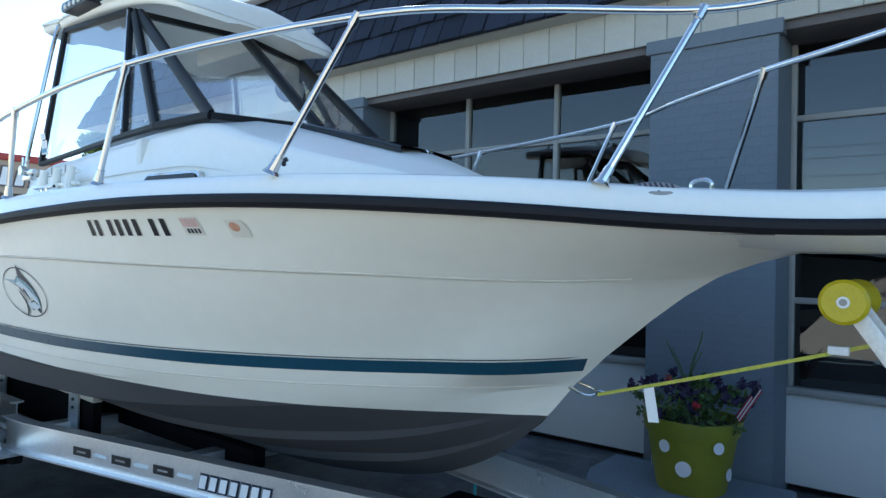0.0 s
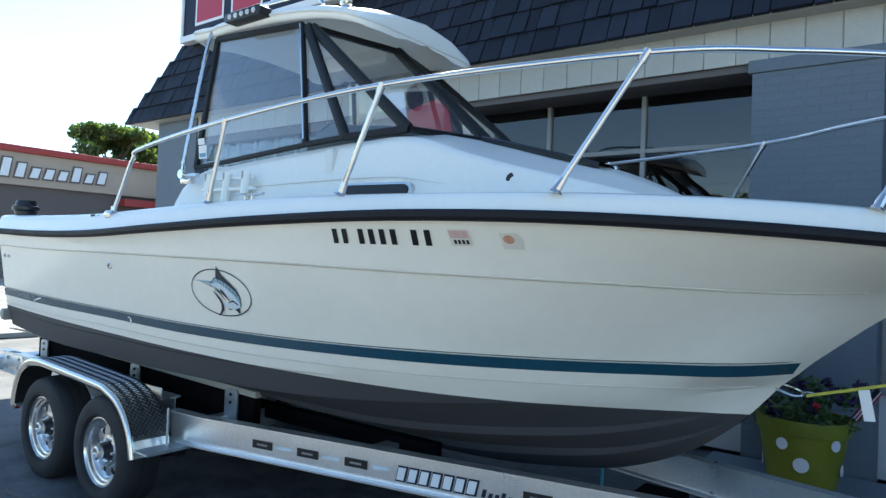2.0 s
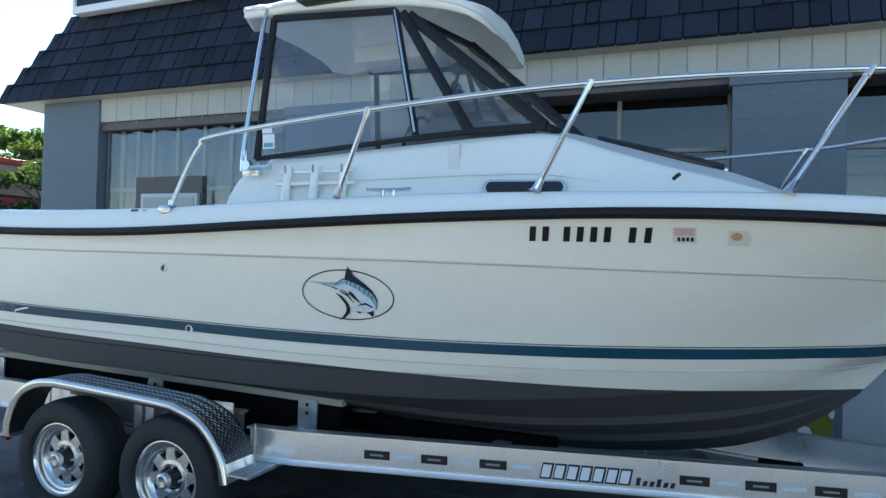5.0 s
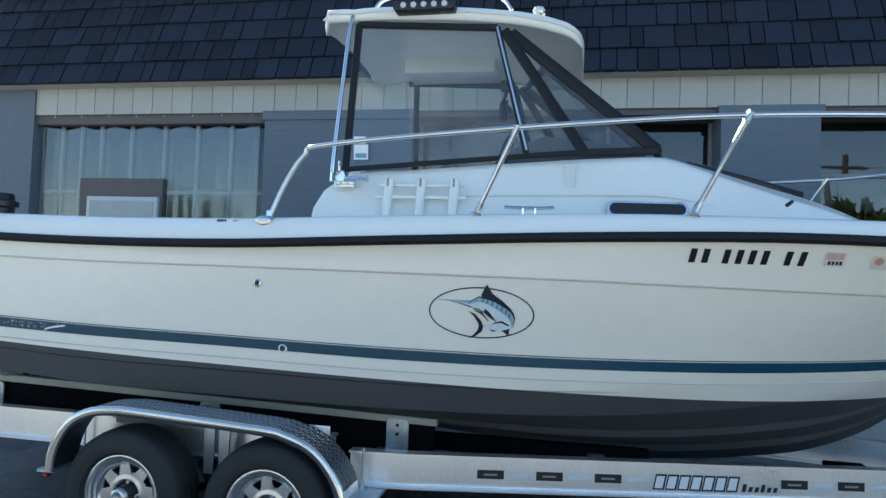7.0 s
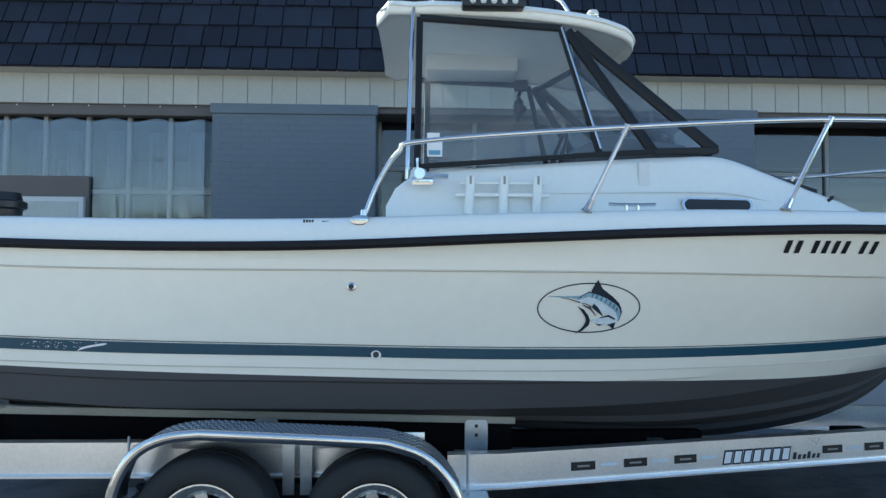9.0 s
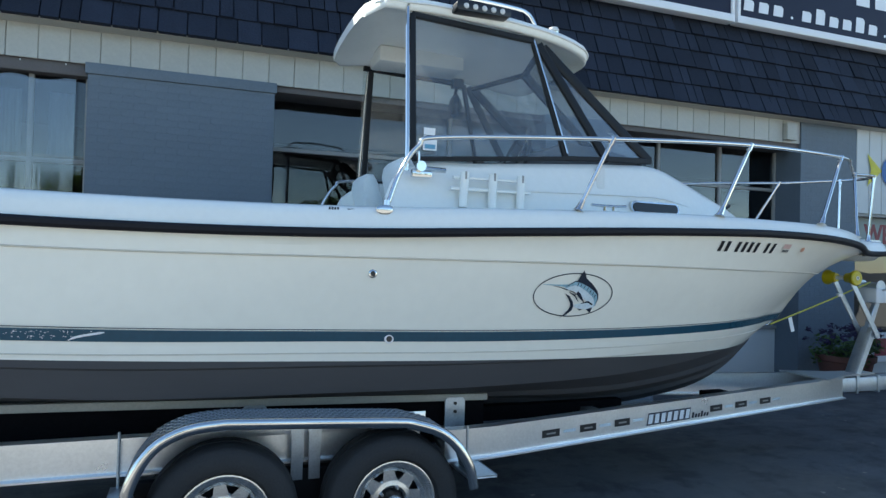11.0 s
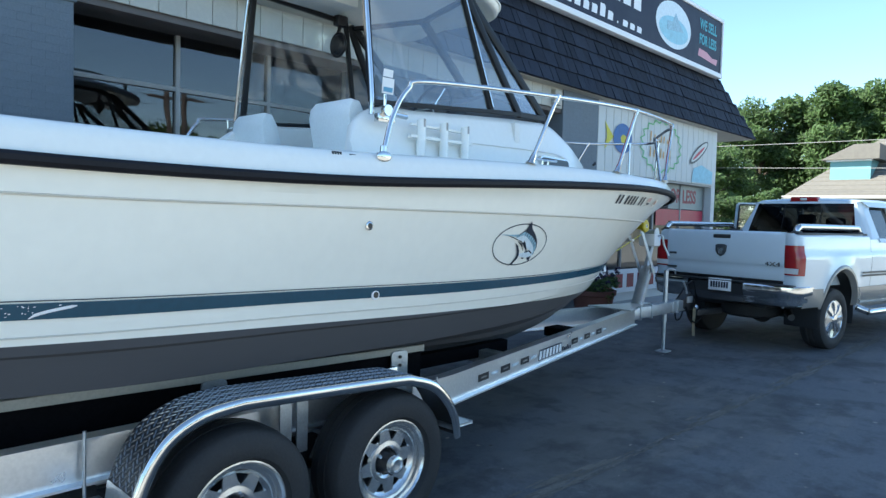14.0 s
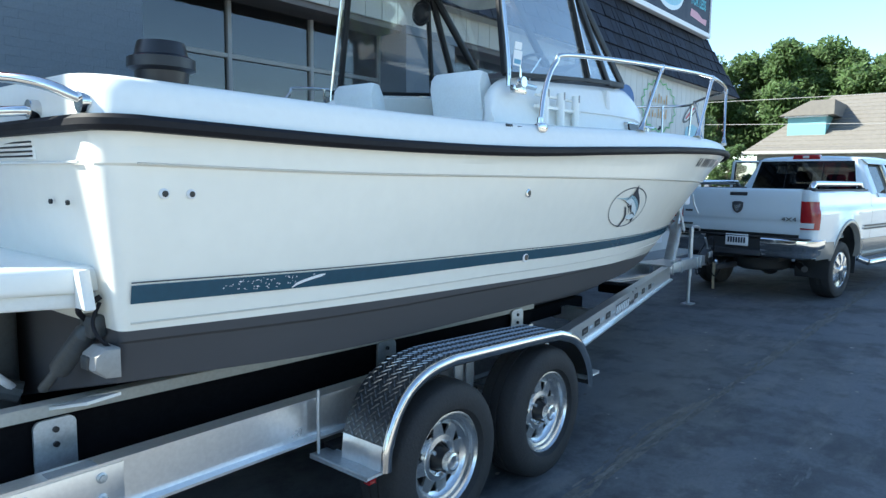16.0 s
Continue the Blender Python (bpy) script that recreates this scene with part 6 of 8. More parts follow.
w1 = bay(1, -9.88, -6.84, 0.5, 3.22, [-9.60, -9.327, -9.052, -8.638, -8.193, -7.763, -7.328], [2.42], PANEL, "shop window sheeted over with clear plastic", GY)
bay(2, -5.13, -1.97, 0.78, 3.27, [-4.05, -3.03], [2.74], PANEL, "wide shop window with grey mullions over a white panel")
bay(3, -1.06, 2.08, 0.70, 3.27, [0.0, 1.05], [2.72, 1.38, 2.05], PANEL, "glazed overhead door with a white lower panel")
bay(4, 3.16, 8.15, 0.45, 2.40, [4.4, 5.65, 6.9], [], PANEL, "storefront window with painted lettering", GY)
# plastic sheet, curtain strips and a small white hatch behind it in the first window
sheet = part("plastic_sheet", grid([[(-9.85 + 2.9 * i / 40, 5.12 + 0.003 * math.sin(i * 1.7) + 0.002 * math.sin(i * 0.9 + k), 1.0 + 2.18 * k / 6 + 0.02 * math.sin(i)) for i in range(41)] for k in range(7)]), VINYL, w1, "wrinkled clear plastic sheet")
sheet.visible_shadow = False
for k, (x, cw) in enumerate(((-9.47, 0.06), (-9.20, 0.05), (-8.90, 0.07), (-8.72, 0.04), (-8.45, 0.08), (-8.28, 0.04), (-8.02, 0.09), (-7.56, 0.10), (-7.12, 0.11))):
    part("curtain", grid([[(x - cw + 2 * cw * i / 12, 5.42 + 0.025 * math.sin(i * 1.6 + k), z) for i in range(13)] for z in (2.51, 3.12)]), CURTAIN, w1, "pale blue-grey curtain strip")
for k in range(8):
    part("header_screw", lathe([(0, 0.008), (-0.004, 0.007), (-0.005, 0.0)], (-9.62 + 0.37 * k, WY + 0.055, 3.315), "y", 8), PAPER, w1)
part("hatch_board", box(-9.24, -8.13, 5.08, 5.12, 1.0, 2.575), HEADER, w1)
hatch = part("hatch", box(-9.10, -8.16, 5.03, 5.09, 1.2, 2.35, 0.006), PANEL, w1, "white framed hatch in the sheeted window")
part("hatch_panel", box(-9.05, -8.21, 5.02, 5.032, 1.3, 2.30), HATCHGREY, hatch)
struct("shelf", box(-7.9, -6.88, 5.36, 5.62, 2.44, 2.50), SHELFWOOD, "wooden shelf inside the window", "shelf")
# the painted panel wall above the storefront
pw = struct("wall_panel", box(3.16, 8.35, WY + 0.02, WY + 0.14, 2.42, 3.66), PANEL, "white corrugated panel wall painted with fish", "wall")
panel_mesh = mesh_of(box(-0.125, 0.125, -0.012, 0.0, 2.42, 3.655, 0.006, seg=1), "board", PANEL, False)
for k in range(20):
    b = new("board", panel_mesh)
    b.location = (3.16 + 0.13 + 0.2585 * k, WY + 0.019, 0)
    b.parent = pw
struct("header_east", box(3.16, 8.35, WY + 0.03, GY + 0.05, 2.38, 2.42), FRAME, "grey header over the storefront", "trim")


def painted(name, poly, ma, off=0.002, parent=pw):
    return part(name, plate([(x, WY + 0.004 - off, z) for x, z in poly], (0, -1, 0), 0.0015), ma, parent, smooth=False)


def blob(cx, cz, a, b, n=24, j=0.0, rot=0.0):
    out = []
    for k in range(n):
        t = 2 * math.pi * k / n
        q = 1 + (j if k % 2 else -j)
        x, z = a * q * math.cos(t), b * q * math.sin(t)
        out.append((cx + x * math.cos(rot) - z * math.sin(rot), cz + x * math.sin(rot) + z * math.cos(rot)))
    return out


DARKRED = mat("dark_red_window_paint", (0.22, 0.016, 0.030), 0.45, var=0.15, scale=8)
FILM = mat("pale_window_film", (0.24, 0.27, 0.26), 0.4, var=0.12, scale=4)
PBLUE = mat("blue_wall_paint", (0.06, 0.15, 0.36), 0.6, var=0.25, scale=9)
PYEL = mat("yellow_wall_paint", (0.62, 0.55, 0.06), 0.6, var=0.2, scale=9)
PGREEN = mat("green_wall_paint", (0.12, 0.45, 0.16), 0.6, var=0.2, scale=9)
PORANGE = mat("orange_wall_paint", (0.60, 0.32, 0.06), 0.6, var=0.2, scale=9)
PSKY = mat("pale_blue_wall_paint", (0.30, 0.55, 0.66), 0.6, var=0.2, scale=9)
painted("painted_fish", blob(4.0, 3.06, 0.34, 0.27), PBLUE, 0.012)
painted("painted_tail", [(3.36, 3.30), (3.66, 3.06), (3.36, 2.82), (3.44, 3.06)], PYEL, 0.013)
painted("painted_spot", blob(4.02, 3.05, 0.10, 0.08), PYEL, 0.015)
outer, inner = blob(5.55, 3.06, 0.86, 0.50, 36, 0.07), blob(5.55, 3.06, 0.82, 0.47, 36, 0.07)
bm = bmesh.new()
rows = [[(x, WY - 0.010, z) for x, z in outer], [(x, WY - 0.010, z) for x, z in inner]]
part("painted_burst", grid(rows, bm, closed=True), PGREEN, pw, "green starburst outline", smooth=False)
for r, z in enumerate((3.22, 2.92)):
    for k in range(7):
        x = 5.06 + 0.14 * k + 0.02 * (k % 2)
        painted("painted_bar", [(x, z - 0.09), (x + 0.035, z - 0.09), (x + 0.05, z + 0.10 - 0.05 * (k % 3)), (x + 0.015, z + 0.10 - 0.05 * (k % 3))], PORANGE, 0.010)
painted("painted_boat", blob(7.35, 3.10, 0.52, 0.13, 20, 0, 0.5), NAVY, 0.010)
painted("painted_boat_deck", blob(7.36, 3.11, 0.46, 0.09, 20, 0, 0.5), PANEL, 0.013)
painted("painted_boat_seat", blob(7.32, 3.08, 0.34, 0.035, 12, 0, 0.5), SIGNRED, 0.015)
painted("painted_water", [(7.0, 2.45), (8.1, 2.45), (8.1, 2.72), (7.5, 2.84), (7.1, 2.74)], PSKY, 0.010)
part("window_poster", box(5.8, 8.1, GY - 0.020, GY - 0.012, 1.50, 1.84, 0.003), SIGNRED, bpy.data.objects["window_4"], "long red poster in the storefront window", smooth=False)
part("window_film", box(3.2, 8.1, GY - 0.010, GY - 0.006, 1.86, 2.39), FILM, bpy.data.objects["window_4"], "pale painted film behind the lettering", smooth=False)
# storefront lettering and a low banner
w4 = bpy.data.objects["window_4"]
writing("WE SELL BOATS FOR LESS", 0.40, pose(5.65, GY - 0.012, 2.12, 90, 0, 0), DARKRED, "lettering", w4, 0.002, "CENTER", 0.90, 0.011)
banner = tagged(part("window_banner", box(3.5, 6.3, GY - 0.10, GY - 0.08, 0.22, 0.66), SIGNWHITE), "white banner with dark lettering leaning on the storefront", "banner")
for k in range(6):
    x = 3.7 + 0.42 * k
    part("banner_bar", plate([(x, GY - 0.104, 0.31), (x + 0.26, GY - 0.104, 0.31), (x + 0.26, GY - 0.104, 0.57), (x, GY - 0.104, 0.57)], (0, -1, 0), 0.002), DARKRED, banner, smooth=False)

# fascia boards
fas = struct("fascia", box(-9.88, 2.08, WY + 0.035, WY + 0.12, ZL, 3.70), BOARD, "cream painted vertical boards under the eave", "fascia")
bmesh_board = mesh_of(box(-0.1265, 0.1265, -0.016, 0, ZL - 0.01, 3.70, 0.005, seg=1), "board", BOARD, False)
k = 0
x = -9.312 - 0.2573 * 1.5
while x < 1.96:
    b = new("board", bmesh_board)
    b.location = (x, WY + 0.034, 0)
    b.parent = fas
    x += 0.2573
tagged(part("alarm_box", box(1.75, 1.93, WY - 0.06, WY + 0.03, 3.36, 3.60, 0.012), BOARD), "small cream alarm box on the fascia", "alarm box")

# mansard roof
EY, EZ, TY, TZ = 4.83, 3.675, 5.27, 4.95
XW0, XW1, XE0, XE1 = -11.62, -10.62, 10.18, 8.75
bm = bmesh.new()
sec = [(XW0, EY, EZ), (XE0, EY, EZ), (XE1, TY, TZ), (XW1, TY, TZ)]
back = [(XW0, 12.5, EZ), (XE0, 12.5, EZ), (XE1, 12.0, TZ), (XW1, 12.0, TZ)]
f1 = [bm.verts.new(p) for p in sec]
b1 = [bm.verts.new(p) for p in back]
for q in ((f1[0], f1[1], f1[2], f1[3]), (f1[1], b1[1], b1[2], f1[2]), (f1[0], f1[3], b1[3], b1[0]), (f1[3], f1[2], b1[2], b1[3]), (f1[0], b1[0], b1[1], f1[1]), (b1[0], b1[3], b1[2], b1[1])):
    bm.faces.new(q)
roof = struct("roof", bm, SHINGLEI, "dark slate-blue shingled mansard roof", "roof", smooth=False)
struct("soffit", box(XW0 + 0.05, XE0 - 0.05, EY + 0.02, WY + 0.03, EZ - 0.03, EZ - 0.004), BOARD, "cream soffit under the eave", "soffit")
struct("soffit_west", box(XW0 + 0.05, -10.95, WY + 0.03, 12, EZ - 0.03, EZ - 0.004), BOARD, "cream soffit under the west eave", "soffit")
struct("soffit_east", box(8.35, XE0 - 0.05, WY + 0.03, 12, EZ - 0.03, EZ - 0.004), BOARD, "cream soffit under the east eave", "soffit")
slope = math.hypot(TY - EY, TZ - EZ)
up = Vector((0, (TY - EY) / slope, (TZ - EZ) / slope))
outn = Vector((0, -up.z, up.y))
NR = 5
RH = slope / NR
random.seed(8)


def shingle_verts(x, w, r, lift):
    """A wedge: thick at its lower edge, thin where it goes under the next row."""
    base = Vector((x, EY, EZ)) + up * (RH * r - 0.03)
    h = RH + 0.05
    t0, t1 = 0.036 + lift, 0.008
    a, b = base, base + up * h
    g = 0.0065
    return [a + Vector((g, 0, 0)), a + Vector((w - g, 0, 0)), b + Vector((w - g, 0, 0)), b + Vector((g, 0, 0)),
            a + Vector((g, 0, 0)) + outn * t0, a + Vector((w - g, 0, 0)) + outn * t0, b + Vector((w - g, 0, 0)) + outn * t1, b + Vector((g, 0, 0)) + outn * t1]


FACES = [(4, 5, 6, 7), (0, 1, 5, 4), (1, 2, 6, 5), (0, 4, 7, 3)]
stuff_v, stuff_f, shingle_jobs = [], [], []
for r in range(NR):
    xa, xb = XW0 + (XW1 - XW0) * r / NR, XE0 + (XE1 - XE0) * r / NR
    x = xa
    while x < xb - 0.05:
        w = min(random.choice((0.13, 0.16, 0.2, 0.23, 0.26, 0.3)), xb - x)
        vs = shingle_verts(x, w, r, random.uniform(-0.006, 0.012))
        if -6.5 < x < 6.4:
            shingle_jobs.append(vs)
        else:
            o = len(stuff_v)
            stuff_v += vs
            stuff_f += [tuple(o + i for i in f) for f in FACES]
        x += w
# the sloping ends, in stepped courses
for xe, sg, top in ((XW0, -1, XW1), (XE0, 1, XE1)):
    for r in range(NR):
        t0, t1 = r / NR, (r + 1) / NR
        p0, p1 = Vector((xe + (top - xe) * t0, 0, EZ + (TZ - EZ) * t0 - 0.02)), Vector((xe + (top - xe) * t1, 0, EZ + (TZ - EZ) * t1))
        y0 = EY + (TY - EY) * t0
        o = len(stuff_v)
        d = Vector((sg * 0.04, 0, 0.02))
        stuff_v += [p0 + Vector((0, y0 - 0.03, 0)), p0 + Vector((0, 12.5, 0)), p1 + Vector((0, 12.5, 0)), p1 + Vector((0, y0 + 0.05, 0)), p0 + d + Vector((0, y0 - 0.03, 0)), p0 + d + Vector((0, 12.5, 0)), p1 + d * 0.3 + Vector((0, 12.5, 0)), p1 + d * 0.3 + Vector((0, y0 + 0.05, 0))]
        stuff_f += [tuple(o + i for i in f) for f in FACES]
me = bpy.data.meshes.new("shingles")
me.from_pydata([tuple(v) for v in stuff_v], [], stuff_f)
me.materials.append(SHINGLEI)
ob = new("shingles", me)
ob.parent = roof
tagged(ob, "far slate-blue shingles", kind="stuff")

# roof signs
SZ0, SZ1, SY = 4.90, 6.22, 5.10


def sign(x0, x1, label):
    sg = thing("roof_sign", (x0 + x1) / 2, SY, SZ0, label, "sign")
    part("sign_face", box(x0 + 0.05, x1 - 0.05, SY - 0.02, SY + 0.02, SZ0 + 0.08, SZ1 - 0.06), SIGNFACE, sg)
    for a in ((x0, x1, SZ0, SZ0 + 0.10), (x0, x1, SZ1 - 0.07, SZ1)):
        part("sign_frame", box(a[0], a[1], SY - 0.05, SY + 0.10, a[2], a[3], 0.006), SIGNWHITE, sg)
    for a in ((x0, x0 + 0.05), (x1 - 0.05, x1)):
        part("sign_frame", box(a[0], a[1], SY - 0.048, SY + 0.10, SZ0 + 0.10, SZ1 - 0.07, 0.006), SIGNWHITE, sg)
    part("sign_back", box(x0 + 0.06, x1 - 0.06, SY + 0.03, SY + 0.3, SZ0 + 0.02, SZ1 - 0.05), DARKPLASTIC, sg)
    return sg


def sign_shape(sg, poly, ma, off, name="sign_shape"):
    return part(name, plate([(x, SY - 0.02 - off, z) for x, z in poly], (0, -1, 0), 0.002), ma, sg, smooth=False)


s1 = sign(-10.52, -4.3, "long navy roof sign with red letter shapes outlined in white")
for k in range(6):
    x = -10.15 + 0.92 * k
    w = 0.74
    for off, d, ma in ((0.002, 0.0, SIGNWHITE), (0.006, 0.045, SIGNRED)):
        sign_shape(s1, [(x + d, 5.12 + d), (x + w - d, 5.12 + d), (x + w - d, 5.98 - d - 0.2 * (k % 2)), (x + d, 5.98 - d - 0.2 * (k % 2))], ma, off)
s2 = sign(-4.25, 0.9, "plain navy roof sign in a white frame")
for k in range(5):
    x = -3.9 + 0.9 * k
    sign_shape(s2, [(x, 5.2), (x + 0.7, 5.2), (x + 0.7, 5.9), (x, 5.9)], SIGNRED, 0.002)
s3 = sign(0.95, 8.55, "navy roof sign with white bars and an oval picture")
for k in range(9):
    x = 1.25 + 0.39 * k
    if k != 4:
        sign_shape(s3, [(x, 5.50), (x + 0.27, 5.50), (x + 0.27, 6.02), (x, 6.02)], SIGNWHITE, 0.002)
for k in range(14):
    x = 1.05 + 0.265 * k
    h = (0.15 if k < 10 else 0.11) + (0.07 if k in (5, 8) else 0)
    if k in (3, 10):
        sign_shape(s3, blob(x + 0.1, 5.12, 0.022, 0.022, 8), SIGNWHITE, 0.002)
        continue
    sign_shape(s3, [(x + 0.02, 5.10), (x + 0.19, 5.10), (x + 0.205, 5.10 + h * 0.8), (x + 0.17, 5.10 + h), (x + 0.035, 5.10 + h)], SIGNWHITE, 0.002)
sign_shape(s3, blob(6.05, 5.56, 0.80, 0.46, 32), FISHLIGHT, 0.002)
sign_shape(s3, blob(6.05, 5.46, 0.66, 0.26, 28), PSKY, 0.005)
sign_shape(s3, [(5.72, 5.42), (6.5, 5.50), (6.3, 5.62), (6.1, 5.82), (5.98, 5.62), (5.74, 5.60)], FISHBLUE, 0.008)
writing("WE SELL", 0.30, pose(7.75, SY - 0.024, 5.88, 90, 0, 0), SIGNTEAL, "lettering", s3, 0.002, "CENTER", 0.8, 0.008)
writing("FOR LESS", 0.30, pose(7.75, SY - 0.024, 5.56, 90, 0, 0), SIGNTEAL, "lettering", s3, 0.002, "CENTER", 0.75, 0.008)
sign_shape(s3, [(7.25, 5.20), (8.25, 5.14), (8.3, 5.28), (8.0, 5.26), (7.7, 5.34), (7.3, 5.36)], SIGNPINK, 0.002)

# flower pot on a stone slab
tagged(part("stone_slab", prism([(-2.17, 4.96), (-2.17, 4.50), (-2.09, 4.27), (-1.88, 4.05), (-1.55, 3.92), (-1.22, 3.96), (-1.00, 4.18), (-0.90, 4.50), (-0.90, 4.96)], "z", 0.0, 0.14, None, 0.025), STONE), "low grey stone slab under the flower pot", "slab")
PX, PY = -1.46, 4.55
pot = thing("flower_pot", PX, PY, 0.14, "lime painted pot with white spots full of purple petunias", "flower pot")
part("pot_body", lathe([(0.0, 0.0), (0.0, 0.215), (0.03, 0.225), (0.37, 0.285), (0.375, 0.30), (0.46, 0.315), (0.475, 0.313), (0.475, 0.285), (0.41, 0.27), (0.41, 0.0)], (PX, PY, 0.14), "z", 36), POT, pot)
part("soil", lathe([(0.42, 0.0), (0.425, 0.10), (0.42, 0.268)], (PX, PY, 0.14), "z", 24), SOIL, pot)
for a, z, r in ((-83, 0.18, 0.050), (-108, 0.31, 0.040), (-38, 0.33, 0.038), (-8, 0.14, 0.040), (-165, 0.14, 0.045)):
    rr = 0.226 + (z - 0.03) * 0.176 + 0.006
    c = Vector((PX + rr * math.cos(radians(a)), PY + rr * math.sin(radians(a)), 0.14 + z))
    n = Vector((math.cos(radians(a)), math.sin(radians(a)), 0))
    t = Vector((-n.y, n.x, 0))
    part("pot_spot", plate([c + t * r * math.cos(q) + Vector((0, 0, 1)) * r * math.sin(q) + n * (0.002 - 0.5 * (r * math.cos(q)) ** 2 / rr) for q in [k * math.pi / 8 for k in range(16)]], n, 0.002), PAPER, pot, "painted white spot", smooth=False)
random.seed(21)


def leaf_cloud(centres, n, size, bm=None, flat=0.0):
    """Many small folded leaves scattered in clumps."""
    V, F = [], []
    for c, r in centres:
        for _ in range(n):
            d = Vector((random.gauss(0, 1), random.gauss(0, 1), random.gauss(0, 1))).normalized() * (random.random() ** 0.45)
            p = Vector(c) + Vector((d.x * r[0], d.y * r[1], d.z * r[2]))
            a = Vector((random.gauss(0, 1), random.gauss(0, 1), random.gauss(0, 1) * (1 - flat))).normalized()
            b = a.orthogonal().normalized()
            s = size * random.uniform(0.6, 1.4)
            o = len(V)
            V += [p - a * s, p + b * s * 0.5, p + a * s, p - b * s * 0.5]
            F += [(o, o + 1, o + 2, o + 3)]
    return V, F


def leaves(name, centres, n, size, ma, parent, label="", flat=0.0):
    V, F = leaf_cloud(centres, n, size, flat=flat)
    me = bpy.data.meshes.new(name)
    me.from_pydata([tuple(v) for v in V], [], F)
    me.materials.append(ma)
    ob = new(name, me)
    ob.parent = parent
    ob.matrix_parent_inverse = parent.matrix_world.inverted()
    if label:
        tagged(ob, label)
    return tagged(ob, kind="stuff")


blooms = [((PX + random.uniform(-0.34, 0.36), PY + random.uniform(-0.3, 0.25), 0.73 + random.uniform(-0.10, 0.15)), (0.036, 0.036, 0.032)) for _ in range(30)]
leaves("blossom", blooms, 16, 0.026, PETAL, pot, "dark purple petunias")
leaves("blossom", [((PX - 0.10, PY - 0.16, 0.86), (0.035, 0.035, 0.03)), ((PX + 0.12, PY - 0.3, 0.74), (0.02, 0.02, 0.02))], 14, 0.022, REDPETAL, pot)
leaves("foliage", [((PX + random.uniform(-0.31, 0.33), PY + random.uniform(-0.28, 0.24), 0.68 + random.uniform(-0.09, 0.14)), (0.08, 0.08, 0.07)) for _ in range(30)], 22, 0.026, LEAF, pot, "green petunia leaves")
for k in range(7):
    a = random.uniform(0, 6.28)
    tip = Vector((PX - 0.08 + 0.14 * math.cos(a), PY + 0.1 * math.sin(a), 1.12 + random.uniform(-0.1, 0.08)))
    part("grass_blade", tube(smooth_path([(PX - 0.05, PY, 0.58), (PX - 0.05 + 0.03 * math.cos(a), PY + 0.03 * math.sin(a), 0.86), tip]), 0.004, 5, taper=None), LEAF, pot)
flag = part("flag_stick", tube([(PX + 0.26, PY - 0.10, 0.60), (PX + 0.47, PY - 0.22, 0.94)], 0.004, 6), BROWN, pot)
# a small furled flag: narrow stripes along the stick with a dark canton at its tip
fa, fb = Vector((PX + 0.31, PY - 0.13, 0.68)), Vector((PX + 0.45, PY - 0.205, 0.90))
for k in range(5):
    o = Vector((0.006 * k, -0.003 * k, -0.0065 * k))
    part("flag_stripe", plate([fa + o, fb + o, fb + o + Vector((0.006, -0.003, -0.0065)), fa + o + Vector((0.006, -0.003, -0.0065))], (0, -1, 0), 0.002), SIGNRED if k % 2 == 0 else PAPER, flag, smooth=False)
part("flag_canton", plate([fb + Vector((-0.040, 0.018, -0.062)), fb, fb + Vector((0.016, -0.008, -0.018)), fb + Vector((-0.024, 0.010, -0.080))], (0, -1, 0), 0.006), NAVY, flag, smooth=False)
tagged(part("marker_stake", tube([(-2.55, 3.6, 0.0), (-2.55, 3.6, 0.28)], 0.012, 6), SIGNTEAL), "thin teal stake standing under the bow", "stake")

QX, QY = 2.35, 4.50
tub = thing("flower_tub", QX, QY, 0.0, "dark brown clay tub with purple flowers beside the pier", "flower pot")
part("tub_body", lathe([(0.0, 0.0), (0.0, 0.24), (0.03, 0.26), (0.36, 0.33), (0.38, 0.36), (0.45, 0.365), (0.45, 0.33), (0.40, 0.31), (0.40, 0.0)], (QX, QY, 0.0), "z", 32), CLAY, tub)
part("soil", lathe([(0.405, 0.0), (0.41, 0.15), (0.405, 0.308)], (QX, QY, 0.0), "z", 24), SOIL, tub)
random.seed(33)
leaves("blossom", [((QX + random.uniform(-0.42, 0.42), QY + random.uniform(-0.36, 0.30), 0.62 + random.uniform(-0.12, 0.22)), (0.05, 0.05, 0.045)) for _ in range(44)], 14, 0.03, PETAL, tub, "dark purple flowers")
leaves("foliage", [((QX + random.uniform(-0.40, 0.40), QY + random.uniform(-0.36, 0.30), 0.50 + random.uniform(-0.14, 0.16)), (0.09, 0.09, 0.08)) for _ in range(42)], 26, 0.032, LEAFDARK, tub, "dark green leaves")

# ---- pickup truck, built about the middle of its tailgate ----
truck = thing("pickup_truck", 0, 0, 0.0, "pale blue-white crew-cab pickup with tan lower sides, driver's door open", "pickup truck")
AXLES = (1.05, 4.85)
ARCH_Z, ARCH_A, ARCH_B = 0.44, 0.50, 0.59
SIDE_Z = (0.50, 0.60, 0.72, 0.86, 1.00, 1.12, 1.20, 1.235, 1.27, 1.36, 1.43, 1.455, 1.465)
SIDE_Y = (0.93, 0.962, 0.982, 0.993, 1.002, 1.006, 1.003, 0.988, 0.980, 0.974, 0.966, 0.955, 0.92)


